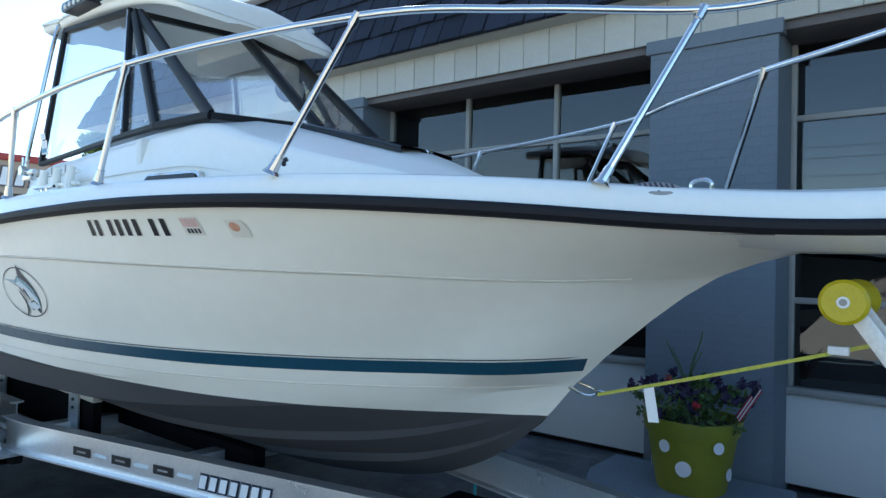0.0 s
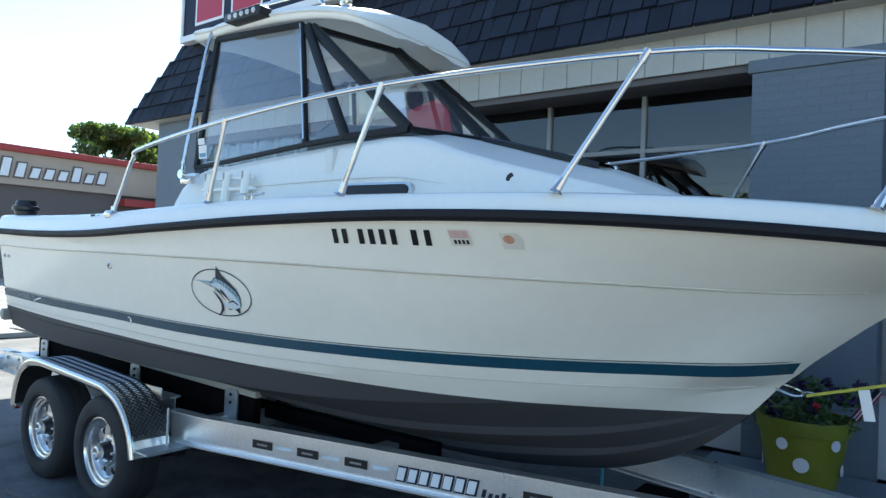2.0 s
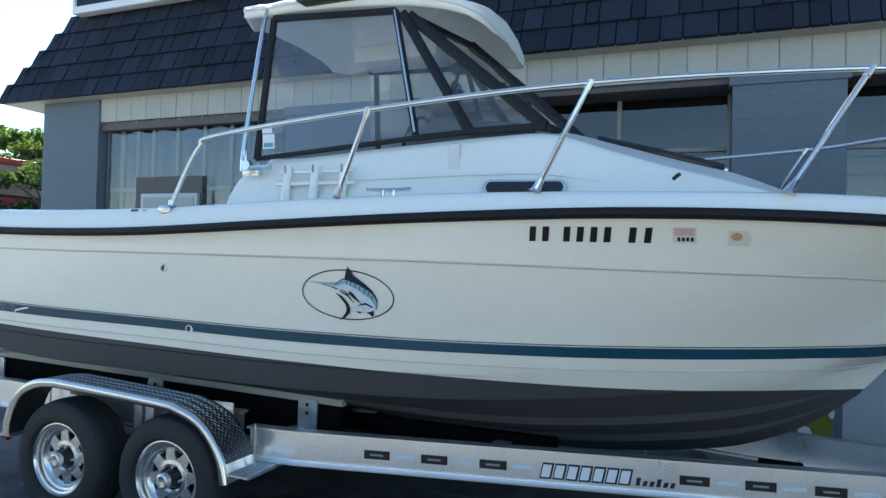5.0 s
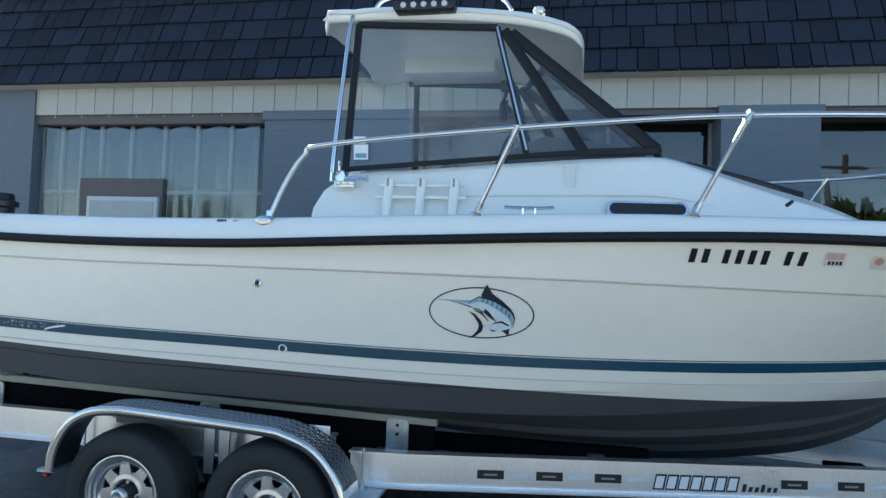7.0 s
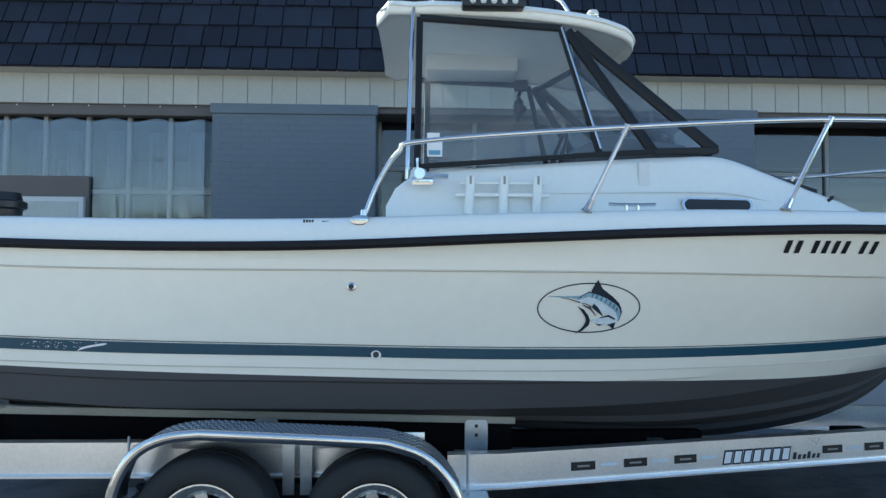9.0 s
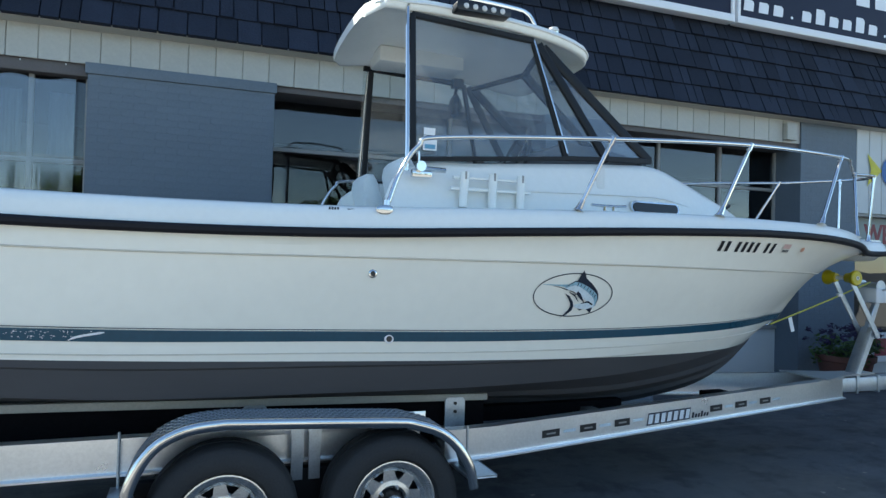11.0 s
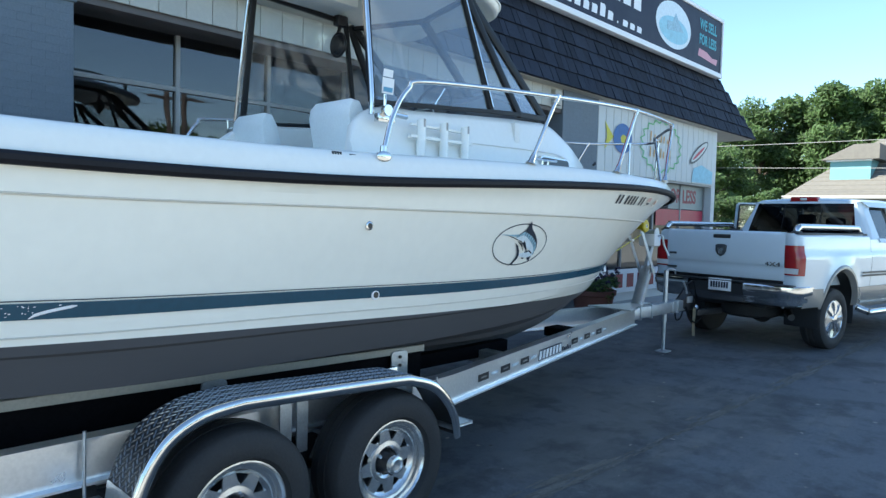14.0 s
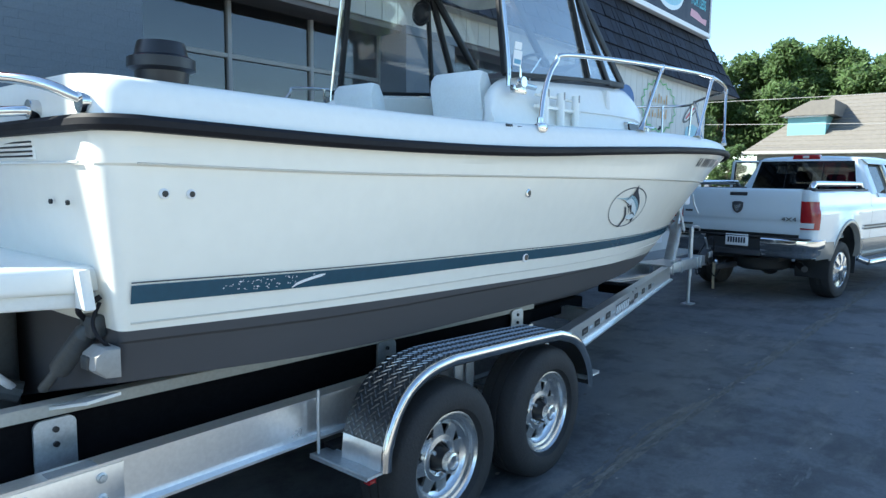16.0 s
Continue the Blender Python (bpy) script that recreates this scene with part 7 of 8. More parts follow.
def truck_y(x, z):
    """Half width of the body: barrelled, creased at the shoulder, swelling round the wheels."""
    y = float(np.interp(z, SIDE_Z, SIDE_Y))
    for ax in AXLES:
        r = math.hypot((x - ax) / ARCH_A, (z - ARCH_Z) / ARCH_B)
        y += 0.035 * max(0.0, min(1.0, (1.45 - r) / 0.4)) ** 2 * (1 if z < 1.2 else 0.4)
    if x > 5.3:
        y -= 0.35 * (x - 5.3) ** 2
    return y


def arch_foot(x, low):
    for ax in AXLES:
        if abs(x - ax) < ARCH_A:
            low = max(low, ARCH_Z + ARCH_B * math.sqrt(1 - ((x - ax) / ARCH_A) ** 2))
    return low


def truck_top(x):
    if x < 1.92:
        return 1.465
    if x < 4.1:
        return 1.40
    return 1.36 - 0.06 * (x - 4.1) - 0.10 * max(0, x - 5.3) ** 2


# the rear corner as plan steps: place along the truck, inset from the side, outward direction
CORNER = ((0.030, 0.205, (-1, 0)), (0.012, 0.150, (-1, 0)), (0.004, 0.09, (-1, -0.1)), (0.016, 0.040, (-0.8, -0.6)), (0.045, 0.014, (-0.4, -0.9)), (0.09, 0.002, (0, -1)))
SIDE_X = sorted(set([0.14 + 0.075 * k for k in range(75)] + [ax + d * s for ax in AXLES for s in (-1, 1) for d in (0.5, 0.497, 0.49, 0.48, 0.465, 0.44, 0.41, 0.37, 0.32, 0.25)] + [1.915, 1.93, 1.95]))


def truck_skin(s, z0, z1, x1, off=0.0, n=14, corner=True, x0=0.1):
    rows = []
    if corner:
        for x, inset, (dx, dy) in CORNER:
            rows.append([(x + off * dx, s * (truck_y(0.1, z) - inset - off * dy), z) for z in [z0 + (z1 - z0) * k / n for k in range(n + 1)]])
    for x in SIDE_X:
        if x < x0 or x > x1:
            continue
        lo, hi = arch_foot(x, z0), min(z1, truck_top(x))
        if hi > lo:
            rows.append([(x, s * (truck_y(x, z) + off), z) for z in [lo + (hi - lo) * k / n for k in range(n + 1)]])
    return grid(rows)


for s, name in ((-1, "body"), (1, "body_side")):
    part(name, truck_skin(s, 0.60, 1.465, 5.72, n=24), TRUCK, truck, "blue-white painted body side")
    part("bed_wall", box(0.05, 1.90, min(s * 0.80, s * 0.83), max(s * 0.80, s * 0.83), 0.80, 1.44), TRUCK, truck)
    part("bed_cap", box(0.03, 1.90, min(s * 0.80, s * 0.945), max(s * 0.80, s * 0.945), 1.452, 1.474, 0.008), DARKPLASTIC, truck, "dark bed rail cap")
    part("lower_trim", truck_skin(s, 0.575, 0.80, 0.57, 0.009, 6, False, 0.09), TAN, truck, "tan lower body paint")
    part("lower_trim", truck_skin(s, 0.50, 0.78, 4.37, 0.009, 6, False, 1.52), TAN, truck, "tan lower body paint")
    lamp = part("tail_lamp", truck_skin(s, 0.967, 1.322, 0.13, 0.010, 8), REDLENS, truck, "red tail lamp with a clear lower lens")
    clear = []
    for x, inset, (dx, dy) in CORNER[:4]:
        clear.append([(x + 0.0135 * dx, s * (truck_y(0.1, z) - inset - 0.0135 * dy), z) for z in (0.985, 1.01, 1.05)])
    part("reverse_lens", grid(clear), WHITELENS, lamp, "clear lower lens")
    for ax in AXLES:
        angs = [-0.25 + (math.pi + 0.5) * (k / 36) for k in range(37)]
        rim, lipped = [], [0.18 + (math.pi - 0.36) * (k / 36) for k in range(37)]
        for g, dy in ((0.94, -0.05), (0.985, -0.004), (1.0, 0.010), (1.03, 0.012), (1.065, 0.008), (1.085, 0.002)):
            rim.append([(ax + g * ARCH_A * math.cos(a), s * (truck_y(ax + g * ARCH_A * math.cos(a), max(0.55, ARCH_Z + g * ARCH_B * math.sin(a))) + dy), ARCH_Z + g * ARCH_B * math.sin(a)) for a in lipped])
        part("wheel_arch_flare", grid(rim), TAN, truck, "thin tan wheel arch flare")
        well = []
        for yy in (0.96, 0.90, 0.55):
            well.append([(ax + 0.98 * ARCH_A * math.cos(a), s * yy, ARCH_Z + 0.98 * ARCH_B * math.sin(a)) for a in angs])
        well.append([(ax + 0.05 * math.cos(a), s * 0.54, ARCH_Z + 0.05 * math.sin(a)) for a in angs])
        part("wheel_well", grid(well), DARKPLASTIC, truck, "dark wheel well")
        c = (ax, s * 0.815, 0.385)
        tread = [(-0.14, 0.24), (-0.14, 0.34), (-0.125, 0.372), (-0.09, 0.388), (-0.04, 0.391), (-0.035, 0.382), (-0.025, 0.382), (-0.02, 0.391), (0.02, 0.391), (0.025, 0.382), (0.035, 0.382), (0.04, 0.391), (0.09, 0.388), (0.125, 0.374), (0.138, 0.345), (0.142, 0.30), (0.135, 0.262), (0.12, 0.245)]
        wh = part("wheel", lathe([(s * a, r) for a, r in tread], c, "y", 44), TYRE, truck, "black all-terrain tyre on a chrome wheel")
        rm = part("rim", lathe([(s * a, r) for a, r in ((0.122, 0.247), (0.128, 0.24), (0.115, 0.228), (0.07, 0.215), (0.02, 0.21), (0.01, 0.0))], c, "y", 36), RIMMETAL, wh)
        for k in range(8):
            a0 = 2 * math.pi * k / 8
            part("spoke", plate([(ax + rr * math.cos(a0 + da), s * (0.815 + d), 0.385 + rr * math.sin(a0 + da)) for rr, da, d in ((0.055, -0.36, 0.105), (0.055, 0.36, 0.105), (0.14, 0.17, 0.118), (0.222, 0.15, 0.105), (0.222, -0.15, 0.105), (0.14, -0.17, 0.118))], (0, s, 0), 0.03), CHROME, rm)
        part("hub", lathe([(s * 0.07, 0.08), (s * 0.13, 0.075), (s * 0.15, 0.06), (s * 0.158, 0.0)], c, "y", 20), CHROME, rm)
    for z in (0.925, 0.965):
        part("body_moulding", truck_skin(s, z - 0.012, z + 0.012, 4.25, 0.012, 2, False, 1.60), GREY, truck, "dark door moulding")
    part("running_board", tube(smooth_path([(1.72, s * 0.93, 0.50), (1.80, s * 1.03, 0.45), (2.0, s * 1.05, 0.44), (4.0, s * 1.05, 0.44), (4.2, s * 1.03, 0.45), (4.3, s * 0.93, 0.50)]), 0.045, 12), CHROME, truck, "chrome tube step")
    part("bed_rail", tube(smooth_path([(0.09, s * 0.885, 1.47), (0.10, s * 0.885, 1.51), (0.16, s * 0.885, 1.54), (0.26, s * 0.885, 1.545), (1.60, s * 0.885, 1.545), (1.70, s * 0.885, 1.54), (1.76, s * 0.885, 1.51), (1.77, s * 0.885, 1.47)]), 0.036, 14), CHROME, truck, "chrome bed rail")
    for x in (0.10, 1.76):
        part("rail_foot", lathe([(0.0, 0.06), (0.012, 0.058), (0.02, 0.045)], (x, s * 0.885, 1.474), "z", 16), DARKPLASTIC, truck)
part("bed_floor", box(0.06, 1.90, -0.80, 0.80, 0.80, 0.86), DARKPLASTIC, truck)
part("bed_front", box(1.87, 1.91, -0.94, 0.94, 0.80, 1.45), TRUCK, truck)
part("bonnet", prism([(4.08, 1.37), (5.2, 1.31), (5.70, 1.16), (5.76, 0.62), (4.08, 0.62)], "y", -0.88, 0.88, None, 0.06), TRUCK, truck)
part("chassis", box(0.25, 5.5, -0.48, 0.48, 0.50, 0.70, 0.03), DARKPLASTIC, truck)
part("axle_tube", tube([(AXLES[0], -0.68, 0.385), (AXLES[0], 0.68, 0.385)], 0.055, 12), DARKPLASTIC, truck)
part("differential", lathe([(-0.18, 0.02), (-0.14, 0.12), (0, 0.17), (0.14, 0.12), (0.18, 0.02)], (AXLES[0], 0.0, 0.385), "x", 20), DARKPLASTIC, truck)
part("spare_wheel", lathe([(0, 0.28), (0.03, 0.35), (0.09, 0.37), (0.17, 0.35), (0.2, 0.28)], (0.55, -0.12, 0.36), "z", 28), TYRE, truck, "spare wheel slung under the bed")
part("exhaust_pipe", tube([(1.4, -0.52, 0.46), (0.5, -0.62, 0.46), (0.25, -0.80, 0.44)], 0.04, 12), DARKPLASTIC, truck)
# tailgate: a bowed panel with a long crease and a rolled top
GATE = ((1.474, 0.05), (1.476, 0.025), (1.468, 0.006), (1.44, -0.004), (1.36, -0.012), (1.20, -0.014), (1.085, -0.010), (1.060, -0.002), (1.048, 0.004), (1.00, 0.004), (0.92, 0.006), (0.892, 0.016), (0.888, 0.05))
gate = part("tailgate", grid([[(x + 0.012 * abs(y / 0.80) ** 3, y, z) for z, x in GATE] for y in [-0.803 + 1.606 * k / 20 for k in range(21)]]), TRUCK, truck, "blue-white tailgate with a long crease, shut", angle=50)
part("gate_inner", box(0.035, 0.075, -0.80, 0.80, 0.86, 1.46, 0.006), DARKPLASTIC, gate)
part("gate_handle", box(-0.020, 0.01, -0.12, 0.12, 1.375, 1.425, 0.012), DARKPLASTIC, gate, "dark latch handle")
emb = part("gate_emblem", prism([(-0.075, 1.285), (-0.04, 1.30), (0.04, 1.30), (0.075, 1.285), (0.07, 1.21), (0.045, 1.165), (0, 1.14), (-0.045, 1.165), (-0.07, 1.21)], "x", -0.032, -0.005, None, 0.006), GREY, gate, "dark shield-shaped emblem")
part("emblem_face", prism([(-0.045, 1.27), (-0.02, 1.25), (0.02, 1.25), (0.045, 1.27), (0.035, 1.22), (0.015, 1.17), (-0.015, 1.17), (-0.035, 1.22)], "x", -0.037, -0.030, None, 0.003), RIMMETAL, emb)
writing("4X4", 0.075, pose(-0.012, -0.67, 1.085, 90, 0, -90), GREY, "badge", gate, 0.003, "CENTER", 1.5)
for z, y, w in ((1.15, 0.71, 0.11), (0.965, 0.72, 0.14)):
    part("badge", box(-0.012, 0.014, y - w / 2, y + w / 2, z - 0.014, z + 0.014, 0.003), GREY, gate)
# chrome step bumper wrapped round the corners, dark in the middle
PLAN = [(0.40, -0.985), (0.22, -1.005), (0.08, -1.005), (-0.02, -0.975), (-0.085, -0.90), (-0.115, -0.75), (-0.13, -0.55), (-0.135, -0.38)]
SECTION = ((0.06, 0.838), (0.012, 0.838), (0.0, 0.825), (-0.004, 0.78), (0.0, 0.735), (0.016, 0.715), (0.022, 0.66), (0.035, 0.61), (0.075, 0.59))


def bumper_half(s):
    rows = []
    for k, (x, y) in enumerate(PLAN):
        back = (0.25, 1.0) if k < 3 else (0.8, 0.6) if k < 5 else (1.0, 0.1)
        rows.append([(x + d * back[0], s * (y + d * back[1]) * 1.0, z) for d, z in SECTION])
    return grid(rows)


bump = part("rear_bumper", bumper_half(1), CHROME, truck, "chrome step bumper with a dark centre")
part("bumper_end", bumper_half(-1), CHROME, bump)
part("bumper_centre", prism([(-0.135, 0.60), (-0.115, 0.66), (-0.085, 0.68), (-0.085, 0.82), (-0.06, 0.835), (0.02, 0.835), (0.02, 0.60)], "y", -0.385, 0.385, None, 0.008), DARKPLASTIC, bump)
part("bumper_step", box(-0.115, 0.05, -0.95, 0.95, 0.84, 0.852, 0.004), DARKPLASTIC, bump, "black step pad")
part("bumper_fill", box(-0.02, 0.03, -0.86, 0.86, 0.60, 0.835), DARKPLASTIC, bump)
pl = part("plate", box(-0.112, -0.098, -0.21, 0.10, 0.712, 0.866, 0.006), PAPER, bump, "white plate with dark bars")
for k in range(7):
    y = 0.055 - 0.036 * k
    part("plate_bar", box(-0.115, -0.110, y - 0.012, y + 0.012, 0.75, 0.825), NAVY, pl)
part("tow_hitch", box(-0.45, 0.1, 0.017, 0.087, 0.40, 0.47, 0.006), DARKPLASTIC, truck)
part("tow_ball", lathe([(0, 0.02), (0.04, 0.02), (0.05, 0.03), (0.075, 0.034), (0.10, 0.02)], (-0.43, 0.052, 0.43), "z", 14), CHROME, truck)
# cab
ROOF = ((2.10, 0.66, 1.905), (2.14, 0.685, 1.925), (2.24, 0.70, 1.94), (2.8, 0.715, 1.95), (3.3, 0.71, 1.935), (3.60, 0.69, 1.90), (3.68, 0.67, 1.875))
part("cab_roof", grid([[(x, w * f, z + 0.028 * (1 - f * f) - (0.045 if abs(f) > 1 else 0)) for f in (-1.05, -1, -0.93, -0.75, -0.4, 0, 0.4, 0.75, 0.93, 1, 1.05)] for x, w, z in ROOF]), TRUCK, truck, "blue-white cab roof", angle=50)


def green(x, z, s):
    """A point of the cab side above the belt line, leaning in towards the roof."""
    return (x, s * (0.962 - (z - 1.38) * 0.44), z)


for s in (-1, 1):
    post = []
    for f in [k / 10 for k in range(11)]:
        z = 1.36 + 0.55 * f
        gx, gy = 1.955 + 0.15 * f, 0.785 - 0.115 * f
        oy = 0.962 - (z - 1.38) * 0.44
        ex = 2.27 + 0.06 * f if f < 0.85 else 2.33 + (f - 0.85) * 1.2
        post.append([(gx, s * gy, z), (gx + 0.005, s * (gy * 0.45 + oy * 0.55), z), (gx + 0.025, s * (oy - 0.028), z), (gx + 0.07, s * (oy - 0.004), z), (gx + 0.13, s * oy, z), (ex, s * (oy + 0.001), z), (ex + 0.008, s * (oy - 0.03), z)])
    part("cab_pillar", grid(post), TRUCK, truck, "", angle=50)
    for poly in ([(2.86, 1.38), (2.96, 1.38), (2.99, 1.87), (2.91, 1.87)], [(4.02, 1.36), (4.16, 1.36), (3.66, 1.90), (3.56, 1.90)], [(2.30, 1.845), (3.62, 1.845), (3.66, 1.91), (2.14, 1.91)], [(2.2, 1.36), (4.1, 1.34), (4.1, 1.40), (2.2, 1.415)]):
        part("window_surround", plate([green(x, z, s) for x, z in poly], (0, s, 0), 0.03), TRUCK, truck)
    for poly in ([(2.27, 1.40), (2.88, 1.40), (2.93, 1.85), (2.33, 1.85)], [(2.94, 1.40), (4.06, 1.38), (3.60, 1.86), (2.97, 1.86)]):
        part("door_glass", sheet_of([(x, y - s * 0.02, z) for x, y, z in [green(a, b, s) for a, b in poly]]), TINT, truck, "dark tinted side window", smooth=False)
    for x in (2.62, 3.45):
        part("door_handle", box(x, x + 0.17, min(s * 0.985, s * 1.012), max(s * 0.985, s * 1.012), 1.185, 1.215, 0.008), TRUCK, truck)
    for x in (1.925, 2.90, 4.02):
        part("door_gap", grid([[(x + d, s * (truck_y(x, z) + 0.0015), z) for z in [0.64 + 0.075 * k for k in range(11)]] for d in (0, 0.009)]), BLACK, truck)
    part("door_mirror", box(3.72, 3.83, min(s * 1.02, s * 1.27), max(s * 1.02, s * 1.27), 1.40, 1.70, 0.03), DARKPLASTIC, truck, "black towing mirror")
    part("mirror_arm", bar_between((3.80, s * 0.93, 1.45), (3.78, s * 1.05, 1.47), 0.05, 0.05), DARKPLASTIC, truck)
part("cab_back", box(1.94, 1.99, -0.95, 0.95, 0.7, 1.375, 0.02), TRUCK, truck)
part("roof_header", grid([[(2.085 + 0.0, y, 1.885), (2.09, y, 1.90), (2.105, y, 1.912 + 0.026 * (1 - (y / 0.66) ** 2))] for y in (-0.67, -0.4, 0, 0.4, 0.67)]), TRUCK, truck)
part("rear_window", sheet_of([(1.965, -0.785, 1.37), (1.965, 0.785, 1.37), (2.105, 0.675, 1.89), (2.105, -0.675, 1.89)]), TINT, truck, "dark tinted rear window with a sliding centre", smooth=False)
for y in (-0.27, 0.27):
    part("rear_window_frame", bar_between((1.975, y, 1.375), (2.112, y * 0.97, 1.885), 0.018, 0.012), BLACK, truck)
brk = part("brake_lamp", prism([(-0.20, 1.915), (0.20, 1.915), (0.185, 1.985), (-0.185, 1.985)], "x", 2.085, 2.19, None, 0.012), REDLENS, truck, "red high brake lamp")
part("lamp_lens", box(2.078, 2.09, -0.045, 0.045, 1.93, 1.968, 0.004), WHITELENS, brk)
part("windscreen", sheet_of([(4.12, -0.85, 1.37), (4.12, 0.85, 1.37), (3.66, 0.66, 1.88), (3.66, -0.66, 1.88)]), CLEAR, truck, smooth=False)
part("dashboard", box(3.85, 4.15, -0.85, 0.85, 1.0, 1.36, 0.05), DARKPLASTIC, truck)
part("rear_bench", box(2.18, 2.34, -0.72, 0.72, 0.85, 1.50, 0.05), DARKPLASTIC, truck)
for y, x, z in ((-0.40, 2.22, 1.50), (0.40, 2.22, 1.50), (-0.40, 3.08, 1.56), (0.40, 3.08, 1.56)):
    if x > 3:
        part("cab_seat", box(x - 0.08, x + 0.06, y - 0.25, y + 0.25, 0.9, z - 0.02, 0.05), DARKPLASTIC, truck)
    part("headrest", box(x - 0.06, x + 0.05, y - 0.13, y + 0.13, z, z + 0.19, 0.045), DARKPLASTIC, truck)
part("steering_wheel", tube([(3.72 + 0.09 * math.sin(a), 0.40 + 0.19 * math.cos(a), 1.30 + 0.17 * math.sin(a)) for a in [2 * math.pi * k / 20 for k in range(21)]], 0.016, 8), DARKPLASTIC, truck)
# the driver's door stands open, swung well out on its hinges
HD = Vector((4.02, 0.97, 0.0))
AD = radians(62)


def swung(d, z, out=0.0, lean=0.0):
    """A point of the open door: d along it from the hinge, out its thickness."""
    return (HD.x - d * math.cos(AD) + out * math.sin(AD), HD.y + d * math.sin(AD) + out * math.cos(AD) - lean, z)


def swung_box(d0, d1, z0, z1, o0, o1):
    bm = bmesh.new()
    vs = [bm.verts.new(swung(d, z, o)) for d in (d0, d1) for z in (z0, z1) for o in (o0, o1)]
    for f in ((0, 1, 3, 2), (4, 6, 7, 5), (0, 4, 5, 1), (2, 3, 7, 6), (0, 2, 6, 4), (1, 5, 7, 3)):
        bm.faces.new([vs[i] for i in f])
    bmesh.ops.recalc_face_normals(bm, faces=bm.faces)
    bmesh.ops.bevel(bm, geom=bm.edges[:], offset=0.012, segments=2, affect="EDGES", profile=0.5)
    return bm


door = part("open_door", swung_box(0.0, 1.06, 0.62, 1.40, -0.05, 0.05), TRUCK, truck, "blue-white driver's door standing open")
part("door_lining", swung_box(0.08, 1.0, 0.68, 1.36, -0.085, -0.045), DARKPLASTIC, door, "dark door lining")
for (d0, z0), (d1, z1) in (((1.03, 1.38), (1.00, 1.93)), ((1.00, 1.93), (0.42, 1.93)), ((0.42, 1.93), (0.05, 1.40))):
    part("door_frame", bar_between(swung(d0, z0), swung(d1, z1), 0.055, 0.05), TRUCK, door)
    part("door_seal", bar_between(swung(d0 * 0.97, z0 - 0.01, -0.03), swung(d1 * 0.97, z1 - 0.025, -0.03), 0.03, 0.02), BLACK, door)
part("door_pane", sheet_of([swung(0.08, 1.40), swung(1.0, 1.40), swung(0.97, 1.90), swung(0.44, 1.90)]), SHOP, door, smooth=False)

bpy.context.view_layer.update()
truck.matrix_world = Matrix.Translation((1.616, 2.214, 0)) @ Matrix.Rotation(radians(-9.98), 4, "Z")

# ---- house beyond the lot ----
house = thing("house", 48, 2, 0, "cottage with a weathered grey shingle roof and a pale teal dormer", "house")
part("house_wall", box(40.6, 56, -14, 12.4, 0, 3.5), CREAM, house)
bm = bmesh.new()
vs = [bm.verts.new(p) for p in ((40, 13.2, 3.5), (40, -15, 3.5), (48, -11, 7.8), (48, 9.4, 7.8), (56.6, 13.2, 3.5), (56.6, -15, 3.5))]
for f in ((0, 1, 2, 3), (0, 3, 4), (1, 5, 2), (3, 2, 5, 4), (0, 4, 5, 1)):
    bm.faces.new([vs[i] for i in f])
part("house_roof", bm, ROOFGREY, house, "weathered grey shingles", smooth=False)
for k in range(14):
    t = (k + 0.5) / 14
    part("shingle_course", box(40 + 8 * t - 0.03, 40 + 8 * t + 0.03, -14.5 + 3.5 * t, 13 - 3.6 * t, 3.5 + 4.3 * t - 0.01, 3.5 + 4.3 * t + 0.05), ROOFGREY, house)
part("gutter", box(39.85, 40.02, -15, 13.2, 3.35, 3.55, 0.02), FRAME, house)
dorm = part("dormer", box(42.2, 47, 8.7, 11.0, 4.2, 6.0), SIDINGTEAL, house, "pale teal dormer")
part("dormer_roof", prism([(11.5, 5.95), (9.6, 6.9), (8.2, 6.9), (8.2, 5.95)], "x", 41.8, 48, None), ROOFGREY, dorm, smooth=False)
part("dormer_trim", box(42.0, 42.2, 8.6, 11.2, 5.85, 6.0), PAPER, dorm)
part("house_window", box(40.56, 40.6, 2.0, 4.0, 1.2, 2.4), TINT, house)

# ---- restaurant to the west, across the street ----
rest = thing("restaurant", -40, 22, 0, "low tan stucco restaurant with red trim and a white script sign", "restaurant")
RXW = -34.0
part("restaurant_wall", box(-60, RXW, 6, 40, 0, 4.3), STUCCODARK, rest)
part("upper_band", box(-60.1, RXW + 0.25, 5.8, 40.2, 4.2, 5.65), STUCCO, rest, "tan stucco band")
part("cornice", box(-60.2, RXW + 0.45, 5.6, 40.4, 5.65, 5.95, 0.03), REDTRIM, rest, "red cornice")
part("awning", prism([(RXW, 3.65), (RXW + 0.9, 3.65), (RXW + 0.9, 4.0), (RXW, 4.0)], "y", 16.0, 33, None), REDTRIM, rest, "red awning")
bpy.data.objects["awning"].data.transform(Matrix.Identity(4))
part("restaurant_door", box(RXW, RXW + 0.05, 26, 31, 0, 2.2), PANEL, rest)
for y in (6.4, 8.0, 9.6, 12.6, 14.2, 19.0, 21.0):
    wn = part("restaurant_window", box(RXW, RXW + 0.04, y, y + 1.2, 0.5, 2.7), FRAME, rest, "pale framed restaurant window")
    part("pane", box(RXW + 0.04, RXW + 0.06, y + 0.1, y + 1.1, 0.6, 2.6), CURTAIN, wn)
pts = []
scr = None
